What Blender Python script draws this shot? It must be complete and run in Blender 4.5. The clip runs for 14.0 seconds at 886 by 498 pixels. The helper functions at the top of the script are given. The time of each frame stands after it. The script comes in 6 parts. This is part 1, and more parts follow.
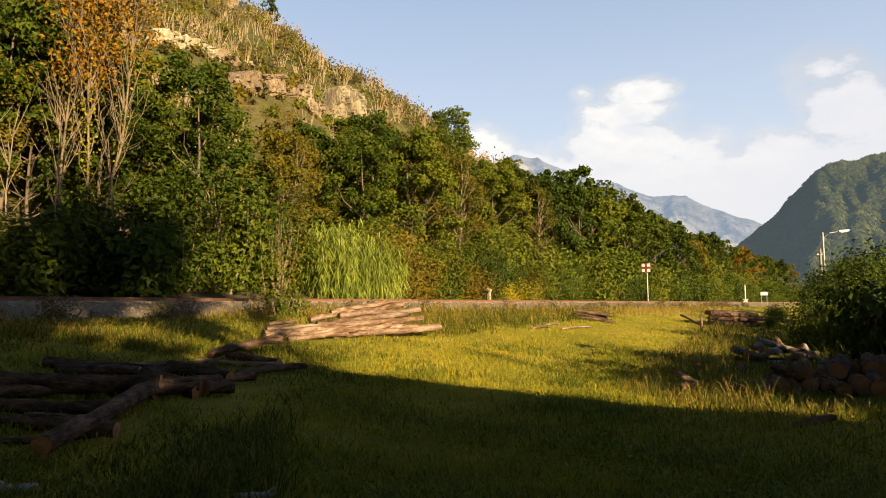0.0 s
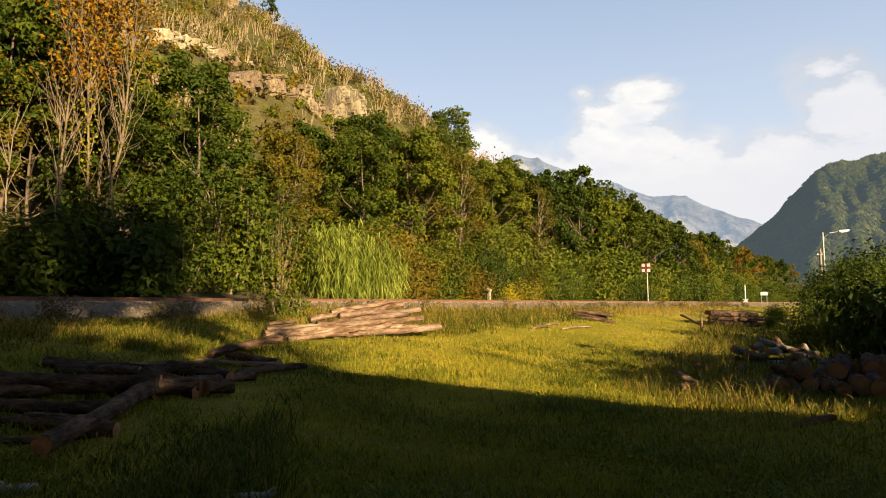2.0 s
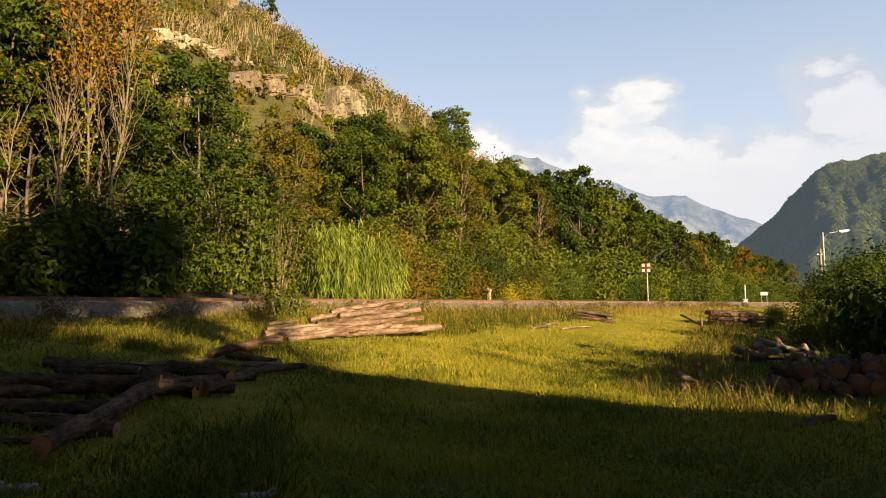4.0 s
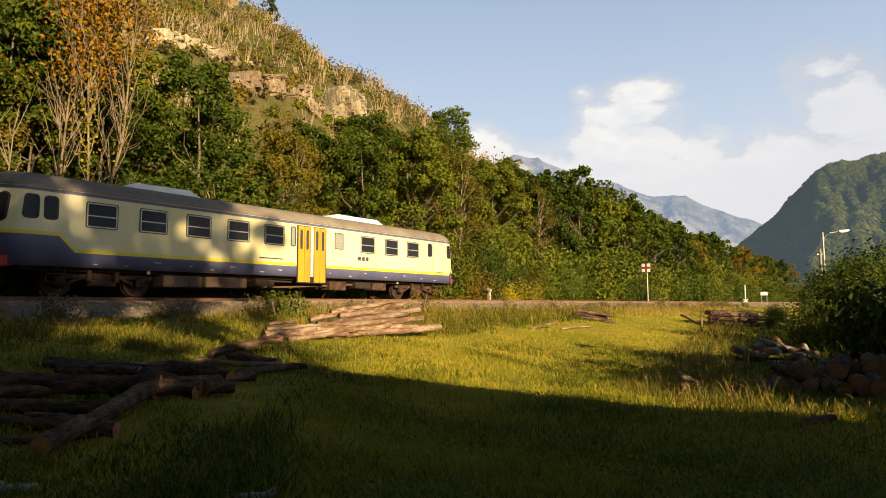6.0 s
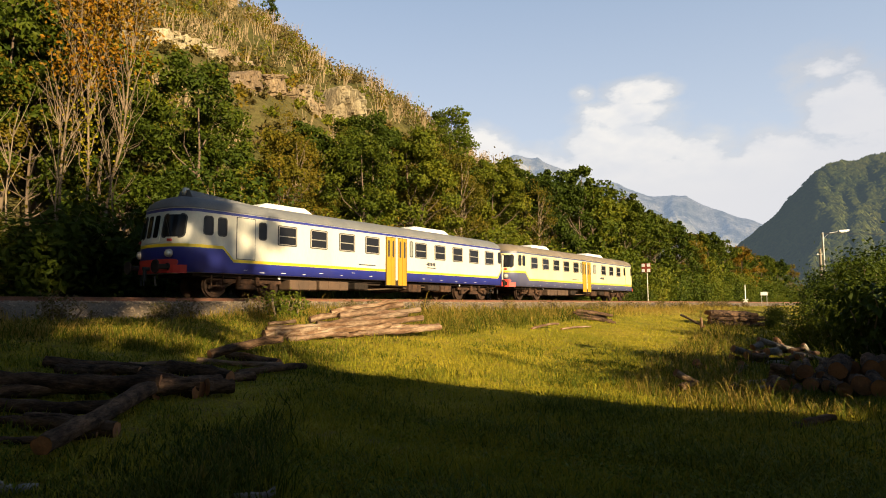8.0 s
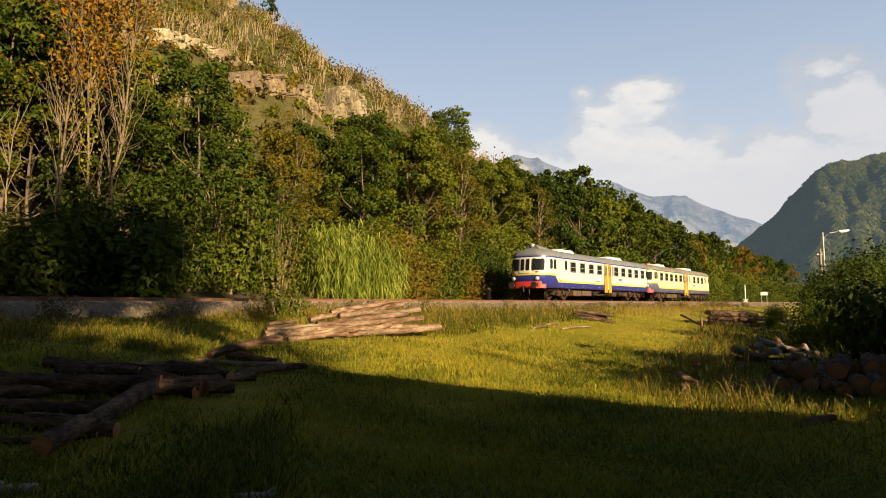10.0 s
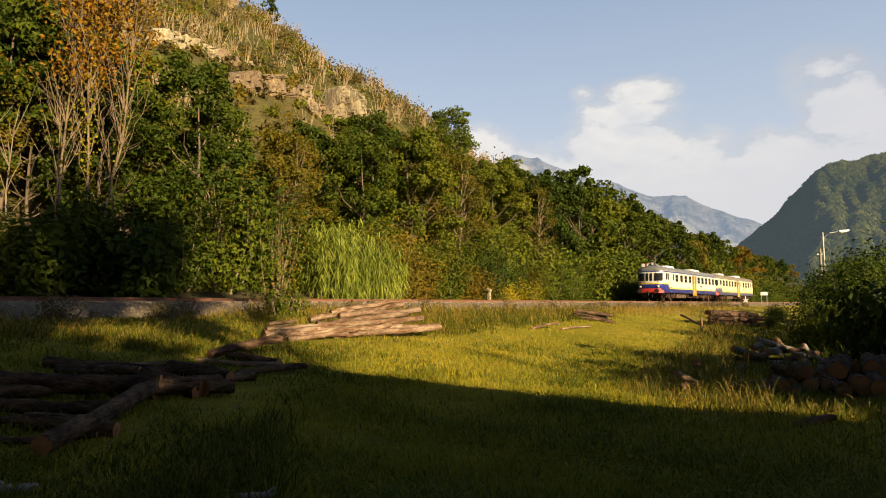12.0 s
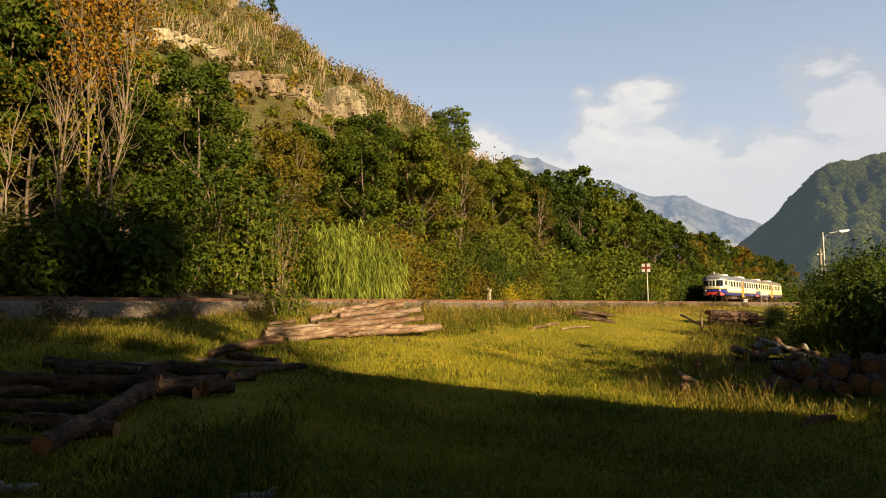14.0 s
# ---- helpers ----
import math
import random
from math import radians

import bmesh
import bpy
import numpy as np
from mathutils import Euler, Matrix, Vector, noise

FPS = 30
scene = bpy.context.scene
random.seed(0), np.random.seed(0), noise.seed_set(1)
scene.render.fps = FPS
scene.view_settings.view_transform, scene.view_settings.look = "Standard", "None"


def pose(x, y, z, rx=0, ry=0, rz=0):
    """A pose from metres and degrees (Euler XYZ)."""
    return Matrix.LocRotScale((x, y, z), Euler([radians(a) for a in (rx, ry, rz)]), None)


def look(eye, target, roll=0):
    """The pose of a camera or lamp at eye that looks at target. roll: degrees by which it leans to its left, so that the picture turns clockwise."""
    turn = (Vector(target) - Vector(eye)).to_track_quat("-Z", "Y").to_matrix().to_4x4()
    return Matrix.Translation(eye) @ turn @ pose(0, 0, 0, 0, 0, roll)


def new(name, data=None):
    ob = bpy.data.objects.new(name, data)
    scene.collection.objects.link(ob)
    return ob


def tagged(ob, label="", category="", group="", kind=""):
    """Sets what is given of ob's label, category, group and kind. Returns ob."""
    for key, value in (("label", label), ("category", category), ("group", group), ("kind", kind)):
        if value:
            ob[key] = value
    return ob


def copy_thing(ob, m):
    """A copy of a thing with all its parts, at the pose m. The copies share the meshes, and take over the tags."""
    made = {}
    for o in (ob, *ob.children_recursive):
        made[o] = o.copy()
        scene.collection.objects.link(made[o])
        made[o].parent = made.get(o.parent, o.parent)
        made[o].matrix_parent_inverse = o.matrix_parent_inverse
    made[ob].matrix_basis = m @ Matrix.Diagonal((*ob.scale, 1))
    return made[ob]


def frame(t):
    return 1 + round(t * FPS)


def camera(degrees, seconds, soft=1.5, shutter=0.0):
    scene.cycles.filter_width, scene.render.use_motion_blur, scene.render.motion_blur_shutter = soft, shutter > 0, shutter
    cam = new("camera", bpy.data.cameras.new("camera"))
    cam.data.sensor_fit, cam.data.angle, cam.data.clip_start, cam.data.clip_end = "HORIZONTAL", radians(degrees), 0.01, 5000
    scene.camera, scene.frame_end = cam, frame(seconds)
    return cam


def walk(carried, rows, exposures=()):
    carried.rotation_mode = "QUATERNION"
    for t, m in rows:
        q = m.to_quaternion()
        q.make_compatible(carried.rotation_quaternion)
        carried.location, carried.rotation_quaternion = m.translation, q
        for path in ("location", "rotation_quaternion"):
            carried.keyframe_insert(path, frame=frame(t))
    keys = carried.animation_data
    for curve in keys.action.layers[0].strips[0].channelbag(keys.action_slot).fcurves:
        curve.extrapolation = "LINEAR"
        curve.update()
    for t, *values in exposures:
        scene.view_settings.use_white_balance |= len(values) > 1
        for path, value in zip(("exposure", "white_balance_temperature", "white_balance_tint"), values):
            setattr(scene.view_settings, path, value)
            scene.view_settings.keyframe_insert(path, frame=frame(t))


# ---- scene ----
# Camera: stands still on the meadow
EYE = Vector((0.0, 0.0, 1.6))
cam = camera(69.5, 14.0, 1.0)
VIEW = look(EYE, EYE + Vector((0, math.cos(radians(5.08)), math.sin(radians(5.08)))), -0.338)
walk(cam, [(0.0, VIEW), (14.0, VIEW)], [(0.0, 1.48), (5.0, 1.45), (6.5, 1.34), (8.0, 1.32), (11.0, 1.21), (14.0, 1.21)])

# Daylight: low warm sun from behind, to the right
SUN_EL = radians(18.0)
SUN_AZ = math.atan2(0.60, -0.80)
SUN_DIR = Vector((math.sin(SUN_AZ) * math.cos(SUN_EL), math.cos(SUN_AZ) * math.cos(SUN_EL), math.sin(SUN_EL)))
world = bpy.data.worlds.new("sky")
scene.world = world
world.use_nodes = True
wn = world.node_tree
sky = wn.nodes.new("ShaderNodeTexSky")
sky.sky_type = "NISHITA"
sky.sun_disc = False
sky.sun_elevation = SUN_EL
sky.sun_rotation = SUN_AZ
sky.air_density, sky.dust_density, sky.ozone_density = 1.0, 0.6, 2.0
wn.links.new(sky.outputs[0], wn.nodes["Background"].inputs[0])
wn.nodes["Background"].inputs[1].default_value = 0.036
lamp = bpy.data.lights.new("sun", "SUN")
lamp.energy, lamp.angle, lamp.color = 5.0, radians(0.6), (1.0, 0.775, 0.455)
sun = new("sun", lamp)
sun.matrix_world = look(SUN_DIR * 200, (0, 0, 0))


# ---- materials ----
def nodes_of(name):
    m = bpy.data.materials.new(name)
    m.use_nodes = True
    t = m.node_tree
    return m, t, t.nodes["Principled BSDF"]


def add(t, kind, **kw):
    n = t.nodes.new(kind)
    for k, v in kw.items():
        n.inputs[k].default_value = v
    return n


def mixer(t, fac, a, b, blend="MIX"):
    n = t.nodes.new("ShaderNodeMix")
    n.data_type, n.blend_type = "RGBA", blend
    for sock, val in ((n.inputs[0], fac), (n.inputs[6], a), (n.inputs[7], b)):
        if isinstance(val, bpy.types.NodeSocket):
            t.links.new(val, sock)
        elif isinstance(val, (int, float)):
            sock.default_value = val
        else:
            sock.default_value = (*val, 1)
    return n.outputs[2]


def ramp(t, fac, stops):
    n = t.nodes.new("ShaderNodeValToRGB")
    cr = n.color_ramp
    while len(cr.elements) < len(stops):
        cr.elements.new(0.5)
    for e, (p, c) in zip(cr.elements, stops):
        e.position, e.color = p, (*c, 1)
    t.links.new(fac, n.inputs[0])
    return n.outputs[0]


def surf(name, c1, c2, scale=3.0, rough=0.8, bump=0.3, metal=0.0, fine=60.0, dirt=None, vary=0.25, stretch=(1, 1, 1), spec=0.5, depth=0.02):
    """A worn surface: two colours in broad patches, fine grain, relief, and an optional third colour as stains."""
    m, t, b = nodes_of(name)
    tc = t.nodes.new("ShaderNodeTexCoord")
    mp = t.nodes.new("ShaderNodeMapping")
    mp.inputs["Scale"].default_value = stretch
    t.links.new(tc.outputs["Object"], mp.inputs[0])
    oi = t.nodes.new("ShaderNodeObjectInfo")
    n1 = add(t, "ShaderNodeTexNoise", Scale=scale, Detail=6.0, Roughness=0.6)
    n1.noise_dimensions = "4D"
    n2 = add(t, "ShaderNodeTexNoise", Scale=fine, Detail=4.0, Roughness=0.65)
    sh = t.nodes.new("ShaderNodeMath")
    sh.operation = "MULTIPLY"
    sh.inputs[1].default_value = 37.0
    t.links.new(oi.outputs["Random"], sh.inputs[0])
    t.links.new(sh.outputs[0], n1.inputs["W"])
    for n in (n1, n2):
        t.links.new(mp.outputs[0], n.inputs["Vector"])
    f1 = ramp(t, n1.outputs[0], [(0.36, (0, 0, 0)), (0.64, (1, 1, 1))])
    col = mixer(t, f1, c1, c2)
    if dirt:
        n3 = add(t, "ShaderNodeTexNoise", Scale=scale * 0.37, Detail=8.0, Roughness=0.7)
        t.links.new(mp.outputs[0], n3.inputs["Vector"])
        f3 = ramp(t, n3.outputs[0], [(0.5, (0, 0, 0)), (0.72, (0.8, 0.8, 0.8))])
        col = mixer(t, f3, col, dirt)
    g = ramp(t, n2.outputs[0], [(0.25, (1 - vary,) * 3), (0.75, (1 + vary,) * 3)])
    col = mixer(t, 1.0, col, g, "MULTIPLY")
    v = ramp(t, oi.outputs["Random"], [(0.0, (1 - vary * 0.6,) * 3), (1.0, (1 + vary * 0.6,) * 3)])
    col = mixer(t, 1.0, col, v, "MULTIPLY")
    t.links.new(col, b.inputs["Base Color"])
    b.inputs["Roughness"].default_value = rough
    b.inputs["Metallic"].default_value = metal
    b.inputs["Specular IOR Level"].default_value = spec
    if bump:
        bp = add(t, "ShaderNodeBump", Strength=bump, Distance=depth)
        t.links.new(n2.outputs[0], bp.inputs["Height"])
        t.links.new(bp.outputs[0], b.inputs["Normal"])
    return m


def leaf_mat(name, stops, patch=0.35, translucent=0.22, rough=0.6):
    """Leaves: each its own shade from the stops, in broader patches over the crown, letting light through."""
    m, t, b = nodes_of(name)
    ge = t.nodes.new("ShaderNodeNewGeometry")
    oi = t.nodes.new("ShaderNodeObjectInfo")
    tc = t.nodes.new("ShaderNodeTexCoord")
    n = add(t, "ShaderNodeTexNoise", Scale=patch, Detail=3.0)
    t.links.new(tc.outputs["Object"], n.inputs["Vector"])
    s = t.nodes.new("ShaderNodeMath")
    s.operation = "MULTIPLY_ADD"
    t.links.new(ge.outputs["Random Per Island"], s.inputs[0])
    s.inputs[1].default_value = 0.30
    s2 = t.nodes.new("ShaderNodeMath")
    s2.operation = "MULTIPLY_ADD"
    t.links.new(n.outputs[0], s2.inputs[0])
    s2.inputs[1].default_value = 0.9
    s3 = t.nodes.new("ShaderNodeMath")
    s3.operation = "MULTIPLY_ADD"
    t.links.new(oi.outputs["Random"], s3.inputs[0])
    s3.inputs[1].default_value = 0.42
    s3.inputs[2].default_value = -0.32
    t.links.new(s3.outputs[0], s2.inputs[2])
    t.links.new(s2.outputs[0], s.inputs[2])
    col = ramp(t, s.outputs[0], stops)
    t.links.new(col, b.inputs["Base Color"])
    b.inputs["Roughness"].default_value = rough
    b.inputs["Specular IOR Level"].default_value = 0.12
    tr = t.nodes.new("ShaderNodeBsdfTranslucent")
    t.links.new(col, tr.inputs[0])
    mx = t.nodes.new("ShaderNodeMixShader")
    mx.inputs[0].default_value = translucent
    out = t.nodes["Material Output"]
    t.links.new(b.outputs[0], mx.inputs[1])
    t.links.new(tr.outputs[0], mx.inputs[2])
    t.links.new(mx.outputs[0], out.inputs[0])
    return m


M_BARK = surf("bark", (0.16, 0.115, 0.075), (0.085, 0.06, 0.042), 4, 0.95, 0.8, fine=35, stretch=(1, 1, 0.25), depth=0.03)
M_PALEBARK = surf("pale_bark", (0.20, 0.145, 0.088), (0.095, 0.066, 0.040), 3, 0.85, 0.4, fine=30, stretch=(1, 1, 0.4))
M_TWIG = surf("twig", (0.22, 0.165, 0.105), (0.14, 0.10, 0.062), 3, 0.9, 0.2)
M_SAPLING = surf("dry_sapling_bark", (0.34, 0.25, 0.14), (0.24, 0.175, 0.10), 0.3, 0.9, 0.2)
M_LOGBARK = surf("log_bark", (0.115, 0.068, 0.042), (0.020, 0.013, 0.009), 13, 0.95, 1.0, fine=26, dirt=(0.20, 0.12, 0.07), stretch=(0.35, 1, 1), vary=0.5, depth=0.06, spec=0.15)
M_LOGGREY = surf("log_weathered", (0.22, 0.13, 0.08), (0.085, 0.048, 0.030), 6.0, 0.95, 1.0, fine=22, dirt=(0.36, 0.27, 0.19), stretch=(0.3, 1, 1), vary=0.5, depth=0.06, spec=0.15)
M_PEELED = surf("peeling_red_bark", (0.085, 0.042, 0.022), (0.22, 0.135, 0.08), 11.0, 0.95, 1.0, fine=18, dirt=(0.40, 0.31, 0.22), stretch=(0.3, 1, 1), vary=0.5, depth=0.06, spec=0.15)
M_PALELOG = surf("pale_birch_bark", (0.33, 0.30, 0.25), (0.15, 0.12, 0.09), 7.0, 0.9, 0.8, fine=25, dirt=(0.08, 0.06, 0.045), stretch=(0.5, 1, 1), vary=0.4, depth=0.04, spec=0.2)
M_CUT = surf("cut_wood", (0.30, 0.125, 0.040), (0.17, 0.075, 0.028), 6, 0.85, 0.4, fine=45)
M_LEAF_GREEN = leaf_mat("leaf_green", [(0.1, (0.026, 0.044, 0.004)), (0.4, (0.062, 0.084, 0.006)), (0.7, (0.110, 0.122, 0.008)), (0.95, (0.155, 0.135, 0.009))])
M_LEAF_DARK = leaf_mat("leaf_dark", [(0.1, (0.018, 0.034, 0.003)), (0.5, (0.044, 0.064, 0.005)), (0.8, (0.080, 0.094, 0.006)), (1.0, (0.13, 0.12, 0.008))])
M_LEAF_OLIVE = leaf_mat("leaf_olive", [(0.1, (0.050, 0.056, 0.005)), (0.4, (0.100, 0.086, 0.007)), (0.7, (0.155, 0.105, 0.009)), (0.95, (0.21, 0.11, 0.010))])
M_LEAF_RUST = leaf_mat("leaf_rust", [(0.1, (0.10, 0.080, 0.006)), (0.4, (0.20, 0.115, 0.007)), (0.7, (0.27, 0.115, 0.008)), (0.95, (0.20, 0.075, 0.008))])
M_LEAF_YELLOW = leaf_mat("leaf_yellow", [(0.1, (0.15, 0.14, 0.008)), (0.5, (0.31, 0.25, 0.012)), (0.95, (0.42, 0.30, 0.015))])
M_LEAF_BRIGHT = leaf_mat("leaf_bright", [(0.1, (0.042, 0.070, 0.006)), (0.5, (0.085, 0.115, 0.009)), (0.95, (0.145, 0.155, 0.012))])
M_TALL = leaf_mat("tall_grass_blade", [(0.1, (0.020, 0.038, 0.003)), (0.5, (0.058, 0.078, 0.006)), (0.8, (0.150, 0.140, 0.012)), (1.0, (0.36, 0.27, 0.05))], 0.25, 0.3, 0.7)
M_REED = leaf_mat("reed_leaf", [(0.1, (0.10, 0.135, 0.016)), (0.5, (0.23, 0.265, 0.040)), (0.8, (0.36, 0.35, 0.065)), (1.0, (0.50, 0.39, 0.09))], 0.5)
M_DRYLEAF = leaf_mat("dry_scrub_leaf", [(0.1, (0.052, 0.050, 0.014)), (0.45, (0.092, 0.076, 0.024)), (0.8, (0.14, 0.10, 0.034)), (1.0, (0.19, 0.125, 0.042))], 0.08)
M_GRASS = leaf_mat("grass_blade", [(0.1, (0.10, 0.12, 0.008)), (0.4, (0.25, 0.235, 0.016)), (0.7, (0.42, 0.33, 0.032)), (1.0, (0.56, 0.42, 0.09))], 0.35, 0.3, 0.7)
M_STRAW = leaf_mat("straw_blade", [(0.1, (0.16, 0.13, 0.02)), (0.45, (0.29, 0.205, 0.04)), (0.75, (0.40, 0.27, 0.065)), (1.0, (0.46, 0.32, 0.10))], 0.3, 0.3, 0.6)
M_ROCK = surf("cliff_rock", (0.36, 0.31, 0.20), (0.19, 0.15, 0.09), 0.22, 0.95, 1.0, fine=1.6, dirt=(0.16, 0.12, 0.07), vary=0.35, depth=0.5, stretch=(1, 1, 0.5))
M_ROCKBROWN = surf("brown_rock", (0.22, 0.16, 0.095), (0.11, 0.075, 0.045), 0.3, 0.95, 1.0, fine=1.8, dirt=(0.25, 0.215, 0.14), vary=0.4, depth=0.5, stretch=(1, 1, 0.4))
M_BALLAST = surf("ballast", (0.15, 0.115, 0.078), (0.075, 0.056, 0.038), 1.2, 0.95, 1.0, fine=14, dirt=(0.17, 0.125, 0.08), vary=0.45, depth=0.05)
M_STONE = surf("ballast_stone", (0.30, 0.235, 0.165), (0.18, 0.135, 0.10), 6, 0.95, 0.4, fine=30, vary=0.4)
M_RAIL = surf("rusty_rail", (0.20, 0.085, 0.045), (0.12, 0.055, 0.032), 4, 0.8, 0.3, metal=0.0, fine=70)
M_RAILTOP = surf("rail_head", (0.42, 0.36, 0.32), (0.30, 0.24, 0.20), 4, 0.35, 0.05, metal=1.0)
M_SLEEPER = surf("sleeper_wood", (0.16, 0.11, 0.075), (0.10, 0.07, 0.05), 3, 0.95, 0.7, fine=40, stretch=(1, 0.3, 1))


def ground_mat():
    """Meadow turf: greens and straw in patches, with bare earth showing here and there."""
    m, t, b = nodes_of("meadow_turf")
    tc = t.nodes.new("ShaderNodeTexCoord")
    def nz(s, d=6.0):
        n = add(t, "ShaderNodeTexNoise", Scale=s, Detail=d, Roughness=0.65)
        t.links.new(tc.outputs["Object"], n.inputs["Vector"])
        return n.outputs[0]
    a, c, e, fine = nz(0.16), nz(0.9), nz(2.6), nz(22, 8)
    col = mixer(t, ramp(t, a, [(0.38, (0, 0, 0)), (0.62, (1, 1, 1))]), (0.22, 0.195, 0.014), (0.36, 0.27, 0.030))
    col = mixer(t, ramp(t, c, [(0.4, (0, 0, 0)), (0.7, (0.8, 0.8, 0.8))]), col, (0.12, 0.145, 0.012))
    col = mixer(t, ramp(t, e, [(0.52, (0, 0, 0)), (0.70, (0.9, 0.9, 0.9))]), col, (0.18, 0.11, 0.05))
    col = mixer(t, 1.0, col, ramp(t, fine, [(0.25, (0.5, 0.5, 0.5)), (0.75, (1.5, 1.5, 1.5))]), "MULTIPLY")
    t.links.new(col, b.inputs["Base Color"])
    b.inputs["Roughness"].default_value = 0.95
    b.inputs["Specular IOR Level"].default_value = 0.1
    bp = add(t, "ShaderNodeBump", Strength=1.0, Distance=0.06)
    t.links.new(fine, bp.inputs["Height"])
    t.links.new(bp.outputs[0], b.inputs["Normal"])
    return m


M_TURF = ground_mat()
M_HILL = surf("hillside_scrub", (0.080, 0.068, 0.024), (0.050, 0.050, 0.015), 0.07, 0.97, 1.0, fine=0.9, dirt=(0.11, 0.08, 0.036), vary=0.5, spec=0.1, depth=0.6)
M_FOREST_FLOOR = surf("forest_floor", (0.060, 0.048, 0.026), (0.035, 0.038, 0.016), 0.6, 0.97, 1.0, fine=8, vary=0.5, spec=0.1, depth=0.1)

# ---- mesh helpers ----
def mesh_np(name, verts, faces, mats=(), mat_index=None, smooth=False):
    """A mesh from arrays: verts (n, 3), faces (m, k) with one k."""
    verts, faces = np.asarray(verts, dtype=np.float32), np.asarray(faces, dtype=np.int32)
    me = bpy.data.meshes.new(name)
    k = faces.shape[1]
    me.vertices.add(len(verts))
    me.vertices.foreach_set("co", verts.ravel())
    me.loops.add(faces.size)
    me.loops.foreach_set("vertex_index", faces.ravel())
    me.polygons.add(len(faces))
    me.polygons.foreach_set("loop_start", np.arange(0, faces.size, k, dtype=np.int32))
    me.polygons.foreach_set("use_smooth", np.full(len(faces), smooth, dtype=bool))
    for m in mats:
        me.materials.append(m)
    if mat_index is not None:
        me.polygons.foreach_set("material_index", np.asarray(mat_index, dtype=np.int32))
    me.update(calc_edges=True)
    me.validate()
    return me


def under(ob, parent, label=""):
    ob.parent = parent
    if label:
        ob["label"] = label
    return ob


def part(name, bm, material, parent=None, label="", smooth=False):
    """Link a bmesh as one mesh object under a thing or a part."""
    me = bpy.data.meshes.new(name)
    bm.normal_update()
    bm.to_mesh(me)
    bm.free()
    for m in material if isinstance(material, (list, tuple)) else [material]:
        me.materials.append(m)
    if smooth:
        me.polygons.foreach_set("use_smooth", np.full(len(me.polygons), True))
    ob = new(name, me)
    if parent:
        under(ob, parent, label)
    return ob


def box(bm, size, m=None, bevel=0.0, mat=0):
    r = bmesh.ops.create_cube(bm, size=1.0)
    vs = r["verts"]
    bmesh.ops.scale(bm, vec=size, verts=vs)
    if bevel:
        es = list({e for v in vs for e in v.link_edges})
        rb = bmesh.ops.bevel(bm, geom=es, offset=bevel, segments=2, affect="EDGES", profile=0.5)
        vs = list({v for f in rb["faces"] for v in f.verts} | {v for v in vs if v.is_valid})
    if m is not None:
        bmesh.ops.transform(bm, matrix=m, verts=vs)
    if mat:
        for f in {f for v in vs for f in v.link_faces}:
            f.material_index = mat
    return vs


def cyl(bm, r1, r2, depth, m=None, seg=16, mat=0):
    r = bmesh.ops.create_cone(bm, cap_ends=True, segments=seg, radius1=r1, radius2=r2, depth=depth)
    if m is not None:
        bmesh.ops.transform(bm, matrix=m, verts=r["verts"])
    if mat:
        for f in {f for v in r["verts"] for f in v.link_faces}:
            f.material_index = mat
    return r["verts"]


def tube(points, radii, sides=6):
    """A tapering tube through points; arrays of verts and quads."""
    P = np.asarray(points, dtype=float)
    R = np.asarray(radii, dtype=float)
    T = np.gradient(P, axis=0)
    T /= np.linalg.norm(T, axis=1)[:, None] + 1e-9
    ref = np.where(np.abs(T[:, 2:3]) > 0.9, [[1.0, 0, 0]], [[0, 0, 1.0]])
    A = np.cross(T, ref)
    A /= np.linalg.norm(A, axis=1)[:, None] + 1e-9
    B = np.cross(T, A)
    a = np.linspace(0, 2 * np.pi, sides, endpoint=False)
    V = P[:, None] + R[:, None, None] * (np.cos(a)[None, :, None] * A[:, None] + np.sin(a)[None, :, None] * B[:, None])
    n = len(P)
    i, j = np.meshgrid(np.arange(n - 1), np.arange(sides), indexing="ij")
    j2 = (j + 1) % sides
    F = np.stack([i * sides + j, i * sides + j2, (i + 1) * sides + j2, (i + 1) * sides + j], axis=-1).reshape(-1, 4)
    return V.reshape(-1, 3), F


def join_np(pieces):
    vs, fs, o = [], [], 0
    for v, f in pieces:
        vs.append(v)
        fs.append(f + o)
        o += len(v)
    return np.concatenate(vs), np.concatenate(fs)


# ---- the lie of the land, along a gently curving railway ----
TH, D0, RAD = radians(35.269), 21.19, 4427.6
RAIL_Z = 1.934
P0 = (-D0 * math.cos(TH), D0 * math.sin(TH))
CEN = (P0[0] + RAD * math.cos(TH), P0[1] - RAD * math.sin(TH))


def rail_point(s, q=0.0):
    """Plan point s metres along the line and q metres beyond its centre (negative: the meadow's side), and the heading."""
    a = TH + s / RAD
    return CEN[0] - (RAD + q) * math.cos(a), CEN[1] + (RAD + q) * math.sin(a), a


def sq_of(x, y):
    """The reverse: (s, q) of plan points."""
    dx, dy = x - CEN[0], y - CEN[1]
    return RAD * (np.arctan2(dy, -dx) - TH), np.hypot(dx, dy) - RAD


def smooth01(v, a, b):
    v = np.clip((v - a) / (b - a), 0, 1)
    return v * v * (3 - 2 * v)


